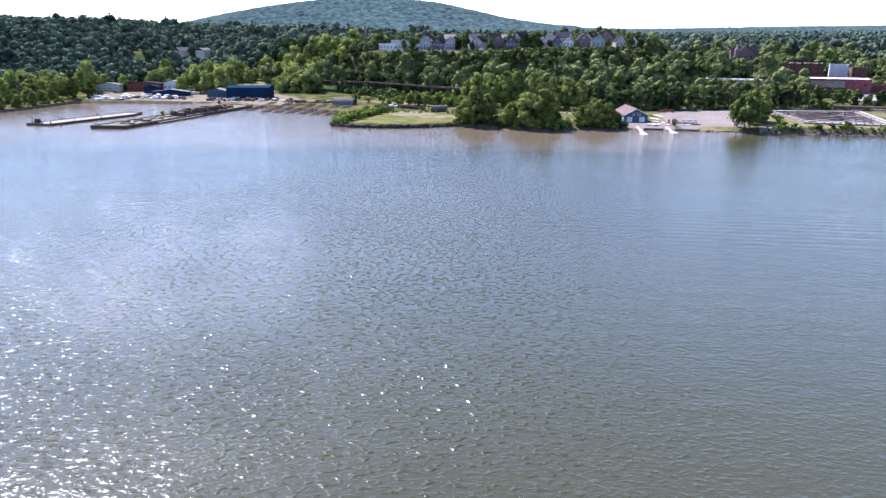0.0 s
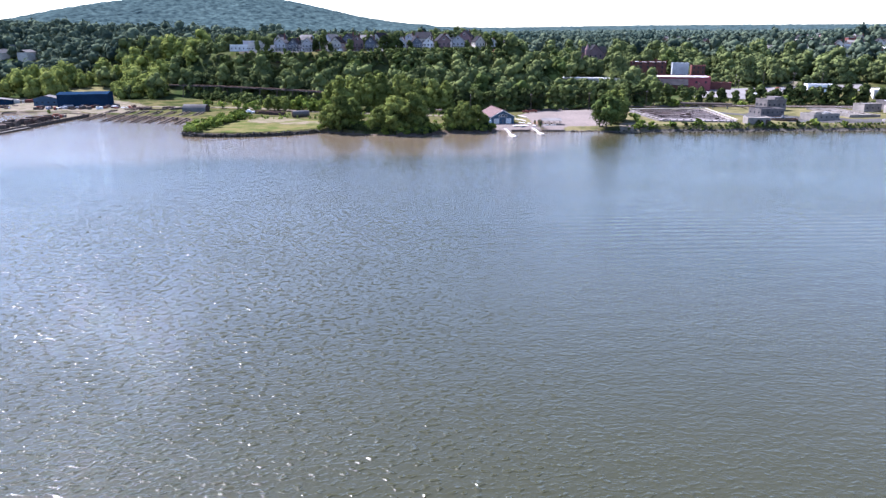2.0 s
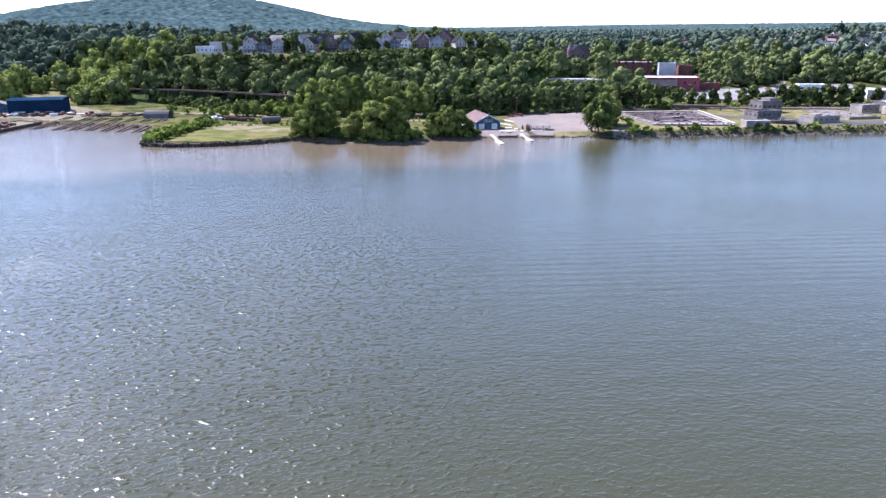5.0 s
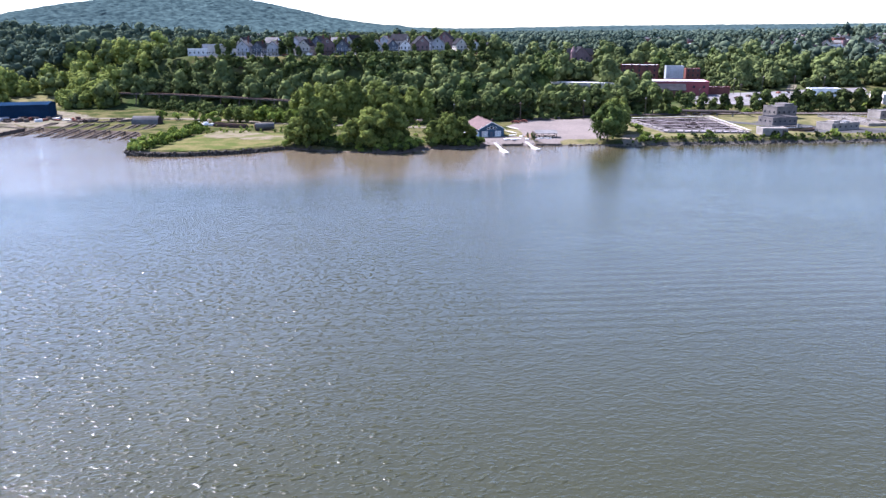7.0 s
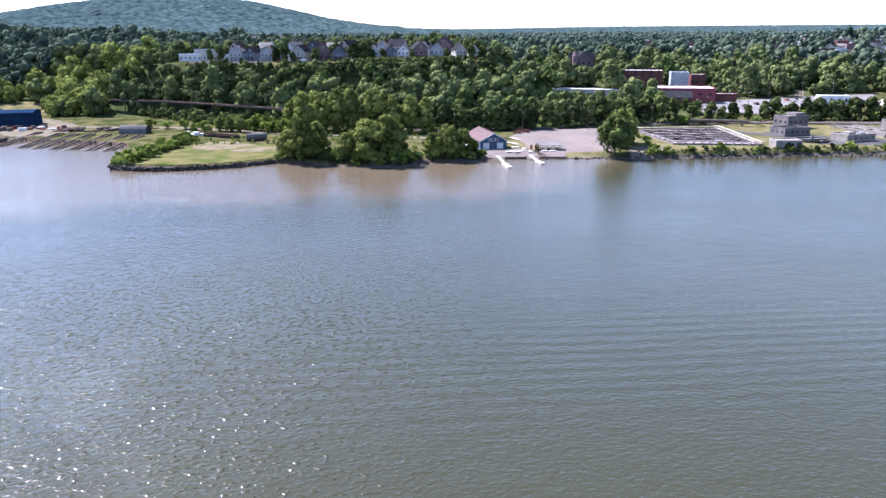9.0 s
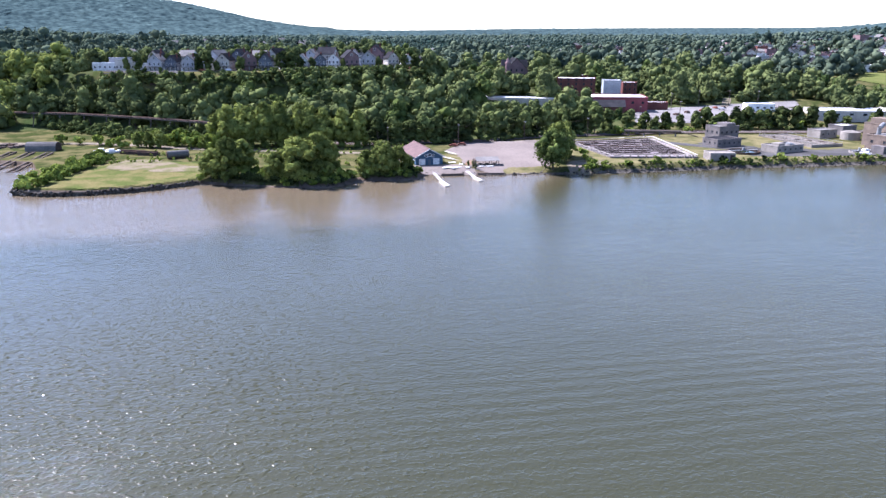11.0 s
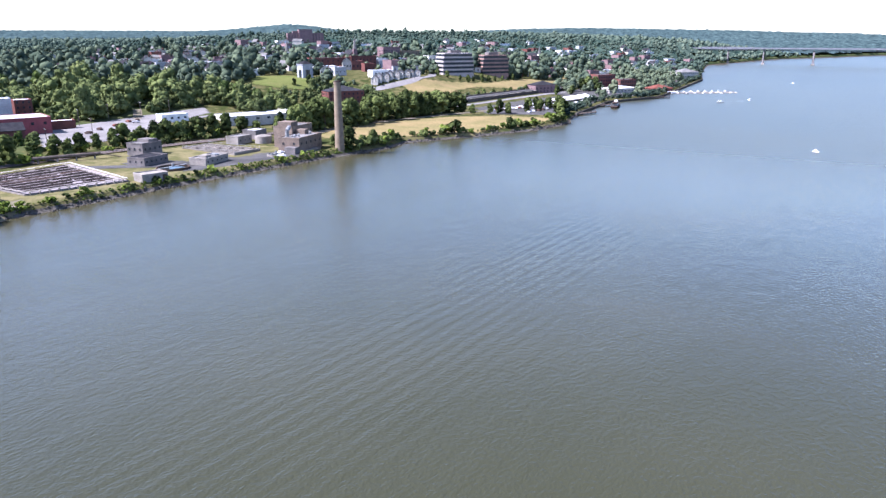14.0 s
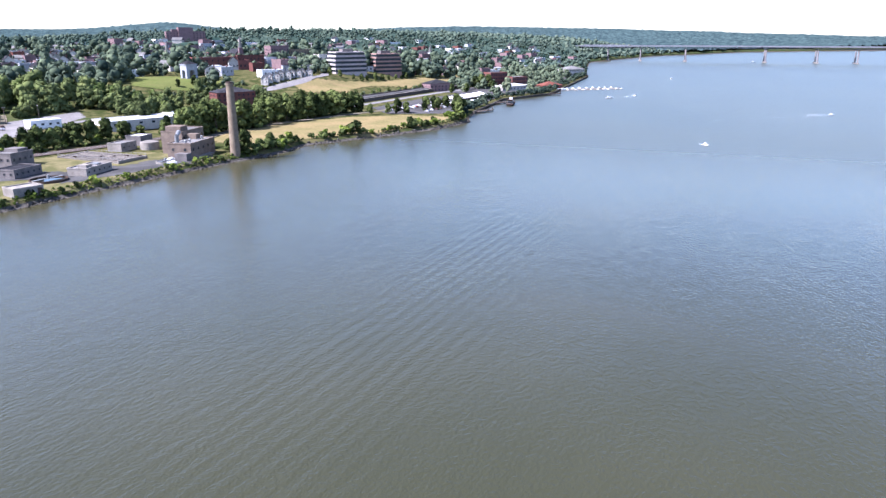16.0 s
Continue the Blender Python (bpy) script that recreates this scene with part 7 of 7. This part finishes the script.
stand(ROUND, [(500 + 16 * i, 74 - 1.6 * i + rng.uniform(-3, 3), 0.42) for i in range(16)] + [(452 + 12 * i, 98 - 5 * i, 0.4) for i in range(5)] + [(500, 118, 0.45), (713, 10, 1.0), (718, 4, 0.95), (708, 16, 0.9), (722, 14, 0.95), (640, 20, 0.6), (660, 10, 0.6), (690, -10, 0.7), (720, -20, 0.7)])
block("boarded_house", "dark wooden waterfront house with a low roof", "house", on_land(655, 44, -30), 26, 16, 8, BROWN_STONE, DARK_ROOF, "hip", 4, (6, 2, 2, 3, 1.3, 1.5, "SW", 3))

# ---- waterfront ----
ww = thing("waterfront_wall", "low dark stone wall along the town waterfront", "river wall")
EDGE = [x for x in range(500, 1061, 20)]
for x0, x1 in zip(EDGE, EDGE[1:]):
    part("wall_panel", Geo().beam((x0, float(bank_y(x0)) + 1.0, 2.2), (x1, float(bank_y(x1)) + 1.0, 2.2), 1.6, 3.2), ROCK, ww)
x = rng.uniform(470, 1240, 260)
P = np.stack([x, bank_y(x) + rng.uniform(4, 14, 260)], -1)
woods("shore_growth", P, rng.uniform(0.5, 1.5, 260), "scrub", (3.2, 4.6, 4, 48, 0.68, 0.0), "bushes and weeds along the town shore", LEAF_MID_HAZE)
patch("waterfront_ground", [(640, -30), (700, -62), (800, -62), (1040, -52), (1060, -10), (1060, 24), (820, 12), (640, 36)], ASPHALT, "paved waterfront ground", "pavement", 0.25, 3.0, 1.5)
P = rng.uniform((640, -62), (1060, 50), (120, 2))
P = P[P[:, 1] > bank_y(P[:, 0]) + 9]
P = P[[min(math.hypot(x - a, y - b) for a, b in ((748, 4), (752, -22), (772, -58), (718, -26), (655, 44))) > 17 for x, y in P]]
woods("waterfront_trees", P, rng.uniform(0.45, 0.95, len(P)), "near", (8.8, 17.0, 15, 270, 0.98, 0.2), "trees along the waterfront streets", LEAF_MID_HAZE)
for i in range(5):
    x, y = 560 + 13 * i, -14 - 2.0 * i
    mq = thing("marquee", "white open-sided marquee tent by the river", "marquee", on_land(x, y, -20), group="marquees on the waterfront")
    part("canopy", Geo().hip(12, 12, 3.0, 2.6, 0.2), WHITE, mq)
    for a in (-5.8, 5.8):
        for b in (-5.8, 5.8):
            part("pole", Geo().tube((a, b, -0.5), (a, b, 3.0), 0.12, None, 6), METAL, mq)
fb = work_boat(588, -62, 15, 26, 7, "white passenger boat on a dark hull at the landing", DARK_METAL, GREY_SIDING, 0, "")
for z in (2.2, 3.6):
    part("window_band", Geo().box(-5.8, -2.16, z, 3.2, 2.16, z + 0.7), GLASS, fb, "dark cabin windows")
part("upper_deck", Geo().box(-7.5, -2.6, 4.45, 4.2, 2.6, 4.65), DARK_METAL, fb)
part("wheelhouse", Geo().box(0.2, -1.3, 4.654, 2.6, 1.3, 6.4), WHITE, fb)
for pts, label in (([(505, -54), (528, -62)], "dark timber fishing pier"), ([(690, -66), (716, -84)], "dark timber pier with a mooring pile"), ([(575, -45), (602, -56)], "floating timber landing stage")):
    pr = thing("timber_pier", label, "pier", group="waterfront piers")
    (x0, y0), (x1, y1) = pts
    part("deck", Geo().beam((x0, y0, 1.5), (x1, y1, 1.5), 4, 0.5), TIMBER, pr)
    for k in range(5):
        x, y = x0 + (x1 - x0) * k / 4, y0 + (y1 - y0) * k / 4
        part("fender_post", Geo().tube((x, y, -2), (x, y, 2.6 if k < 4 else 4.5), 0.4, None, 7), TIMBER, pr)
rs = block("restaurant", "red-roofed waterfront restaurant on piles", "restaurant", pose(772, -58, 1.8, 0, 0, -30), 28, 14, 4, RUST_RED, RUST_RED, "hip", 4, (7, 1, 2.4, 3, 2.0, 1.6, "SW", 4), roof_label="faded red hipped roof")
part("verandah", Geo().box(-17, -13, -2, 17, -9.02, 0.4), WHITE, rs)
block("waterfront_bar", "long low waterfront building with a pale roof", "restaurant", on_land(718, -26, -25), 40, 14, 5, CREAM, WHITE_ROOF, "hip", 2.5, (8, 1, 2.4, 3, 2.0, 1.5, "SW", 3))
block("waterfront_hotel", "white many-windowed waterfront mansion", "mansion", on_land(1034, -34, -30), 34, 20, 9, CREAM, GREY_ROOF, "hip", 5, (9, 2, 3, 4, 1.8, 2.2, "SW", 5))
block("boat_store", "long low brick store near the shore", "store", on_land(1180, 6, -40), 60, 20, 8, BRICK, GREY_ROOF)
mar = thing("marina_dock", "floating marina docks with finger piers", "dock")
part("walkway", Geo().beam((775, -62, 0.8), (842, -134, 0.8), 3.0, 0.7), CONCRETE, mar)
for i in range(10):
    u = (i + 0.5) / 10
    x, y = 775 + 67 * u, -62 - 72 * u
    part("finger_pier", Geo().beam((x, y, 0.75), (x - 12, y - 11, 0.75), 1.2, 0.5), CONCRETE, mar)
    for s in (0, 1):
        work_boat(x - 7 + s * 15 + rng.uniform(-3, 3), y - 9 + s * 15 + rng.uniform(-2, 2), 43 + 180 * s + rng.uniform(-14, 14), rng.uniform(4.5, 7.5), rng.uniform(1.5, 2.2), "white motor cruiser moored at the marina", WHITE, WHITE, 0, "boats at the marina")


def wake(x, y, rz, l, w, label):
    """Foam streaks trailing from a boat: thin low ridges spreading astern."""
    ob = thing("boat_wake", label, "wake", pose(x, y, 0.02, 0, 0, rz), kind="stuff")
    for s in (-1, 0, 1):
        n, g = 26, Geo()
        for k in range(n):
            u, v = k / n, (k + 0.8) / n
            wd_ = w * (0.5 if s else 0.28) * (0.25 + u) * 0.4
            y0, y1 = s * w * u ** 0.8, s * w * v ** 0.8
            g.add([(-l * u, y0 - wd_, 0.02), (-l * v, y1 - wd_, 0.02), (-l * v, y1 + wd_, 0.05), (-l * u, y0 + wd_, 0.05)], [(0, 3, 2, 1)])
        part("foam_streak", g, FOAM, ob)


for x, y, rz, l, w, wl, ww in ((704, -140.5, 150, 9, 2.8, 30, 2.4), (746, -164.5, 200, 8, 2.6, 12, 1.6), (435, -244, 235, 4.6, 1.8, 5, 0.7), (661, -351, 295, 4.6, 1.6, 20, 1.2), (1054, -186, 200, 9, 3, 12, 2), (1778, -332, 150, 14, 4, 14, 2)):
    work_boat(x, y, rz, l, w, "small white motor boat on the river", WHITE, WHITE, 0, "boats on the river")
    wake(x, y, rz, wl, ww, "white foam wake behind a motor boat")

# the long thin trail of a distant speedboat
trail = thing("boat_wake", "long thin pale wake trailing across the river", "wake", kind="stuff")
g = Geo()
a, b = Vector((656, -346)), Vector((463, -141))
side = Vector((-(b - a).y, (b - a).x)).normalized()
for i in range(70):
    u = i / 70
    p, q = a.lerp(b, u), a.lerp(b, u + 0.004 + 0.007 * rng.random())
    off, half = side * rng.normal(0, 1.2) * (0.3 + u), side * (0.10 + 0.22 * rng.random()) * (1.1 - 0.5 * u)
    g.add([(*(p + off - half), 0.04), (*(q + off - half), 0.04), (*(q + off + half), 0.05), (*(p + off + half), 0.05)], [(0, 1, 2, 3)])
part("foam_streak", g, FOAM, trail)

# ---- the long bridge ----
def long_bridge():
    ob = thing("river_bridge", "long steel truss road bridge on slender piers", "bridge")
    piers = [(1786, 16), (1783, -67), (1782, -177), (1789, -359), (1798, -470), (1806, -553), (1816, -650), (1834, -780), (1856, -930), (1882, -1090), (1912, -1260)]
    def deck_z(y):
        return float(np.interp(-y, [-290, -140, -16, 83, 375, 700, 1500], [28, 29.5, 34.0, 35.8, 36.0, 36.6, 38]))
    ends = [(1812, 290), (1797, 140)] + piers
    for (x0, y0), (x1, y1) in zip(ends, ends[1:]):
        z0, z1 = deck_z(y0), deck_z(y1)
        for o in (-1, 1):
            ox, oy = o * 10.5, o * 1.0
            part("deck", Geo().beam((x0 + ox, y0 + oy, z0), (x1 + ox, y1 + oy, z1), 11, 1.6), BRIDGE_STEEL, ob)
            depth = 3.6 if y1 > -100 else 4.6
            ch = part("truss", Geo().beam((x0 + ox, y0 + oy, z0 - depth), (x1 + ox, y1 + oy, z1 - depth), 1.4, 1.0), BRIDGE_STEEL, ob)
            n = max(3, int(math.hypot(x1 - x0, y1 - y0) / 14))
            g = Geo()
            for k in range(n):
                u, v, m = k / n, (k + 1) / n, (k + 0.5) / n
                P = lambda t, dz: (x0 + ox + (x1 - x0) * t, y0 + oy + (y1 - y0) * t, z0 + (z1 - z0) * t - dz)
                g.beam(P(u, 1.7), P(m, depth - 0.2), 0.9, 0.6)
                g.beam(P(m, depth - 0.2), P(v, 1.7), 0.9, 0.6)
            part("web_member", g, BRIDGE_STEEL, ch)
            part("rail", Geo().beam((x0 + ox * 1.5, y0 + oy * 1.5, z0 + 1.3), (x1 + ox * 1.5, y1 + oy * 1.5, z1 + 1.3), 0.4, 1.1), BRIDGE_STEEL, ob)
    for x, y in piers:
        z = deck_z(y) - (3.6 if y > -100 else 4.6)
        for o in (-1, 1):
            part("pier", Geo().tube((x + o * 10.5, y + o, -2), (x + o * 10.5, y + o, z), 1.9, 1.4, 8), PIER, ob, "pinkish-grey concrete pier")
        part("pier_base", Geo().beam((x - 14, y - 1, 2.2), (x + 14, y + 1, 2.2), 8, 4), CONCRETE, ob)


long_bridge()

# ======== pattern pieces have served ========
bpy.data.batch_remove([o for p in (*ROUND, *TALL, *BANKT, *BUSH, *SHRUB, *HOUSES, *CARS, *TOWN, POLE) for o in (*p.children_recursive, p)])

# ======== from the drawing's grid to the river's grid ========
# The plan above is drawn on a grid round one station on the water; these terms carry it over to true bearings, distances and levels.
STATION = np.array((-48.0, -290.0))
TERMS = [(i, j) for i in range(6) for j in range(4) if i + j <= 5]
GRID = ((0.00053, -0.04998, 0.02512, -0.00482, 0.00957, -0.05939, 0.02069, -0.00266, 0.00169, -0.00307, -0.00467, 0.00178, -0.04872, 0.02559, -0.00719, 0.00068, 0.00469, 0.01849),
         (0.02442, 0.11564, -0.06432, -0.00001, -0.00699, -0.17677, 0.05262, 0.00177, -0.13674, 0.07644, 0.04411, -0.00710, 0.13604, 0.05456, -0.04777, 0.03405, -0.09059, -0.05092),
         (0.00140, 0.01539, -0.00093, -0.00081, 0.00808, 0.00410, -0.00678, 0.00137, -0.00355, -0.02943, 0.01225, -0.00173, -0.01441, 0.01637, -0.00346, 0.00842, 0.00196, -0.00084))


def river_grid(P):
    """True places of plan points (n x 3)."""
    d = P[:, :2] - STATION
    D, a = np.hypot(d[:, 0], d[:, 1]), np.arctan2(d[:, 1], d[:, 0])
    u, v = np.clip(a - radians(60), -1.4, 1.6), np.clip(np.log(np.maximum(D, 1.0) / 400), -1, 2.6)
    B = np.stack([u ** i * v ** j for i, j in TERMS], -1)
    turn, far, rise = (B @ np.array(g) for g in GRID)
    ashore = step(-2.0, 12.0, P[:, 1] - bank_y(P[:, 0]))
    Dn, an = D * np.exp(far), a + turn
    return np.stack([STATION[0] + Dn * np.cos(an), STATION[1] + Dn * np.sin(an), P[:, 2] * np.exp(far) + D * rise * ashore], -1)


def to_grid(ob):
    """Carries over one object: drawn in place, point by point; stood at a pose, by its foot, turned and sized as the grid is there."""
    m = ob.matrix_basis
    if m == Matrix.Identity(4):
        if ob.type == "MESH":
            n = len(ob.data.vertices)
            co = np.empty(n * 3, np.float32)
            ob.data.vertices.foreach_get("co", co)
            ob.data.vertices.foreach_set("co", river_grid(co.reshape(-1, 3).astype(float)).astype(np.float32).ravel())
            ob.data.update()
        elif ob.type == "CURVE":
            for run in ob.data.splines:
                for p in run.points:
                    p.co = (*river_grid(np.array([p.co[:3]]))[0], 1)
        for child in ob.children:
            to_grid(child)
    else:
        x, y, z = m.translation
        q = river_grid(np.array([(x, y, z), (x + 2, y, z), (x, y + 2, z)], float))
        ax, ay = (q[1] - q[0])[:2] / 2, (q[2] - q[0])[:2] / 2
        size = math.sqrt(abs(ax[0] * ay[1] - ax[1] * ay[0]))
        turn = math.atan2(ax[1] - ay[0], ax[0] + ay[1])
        foot = m.copy()
        foot.translation = (0, 0, 0)
        ob.matrix_basis = Matrix.Translation(q[0]) @ Matrix.Rotation(turn, 4, "Z") @ Matrix.Scale(size, 4) @ foot


for ob in [o for o in scene.objects if o.parent is None and o.type in ("MESH", "EMPTY", "CURVE") and o.name != "water"]:
    to_grid(ob)
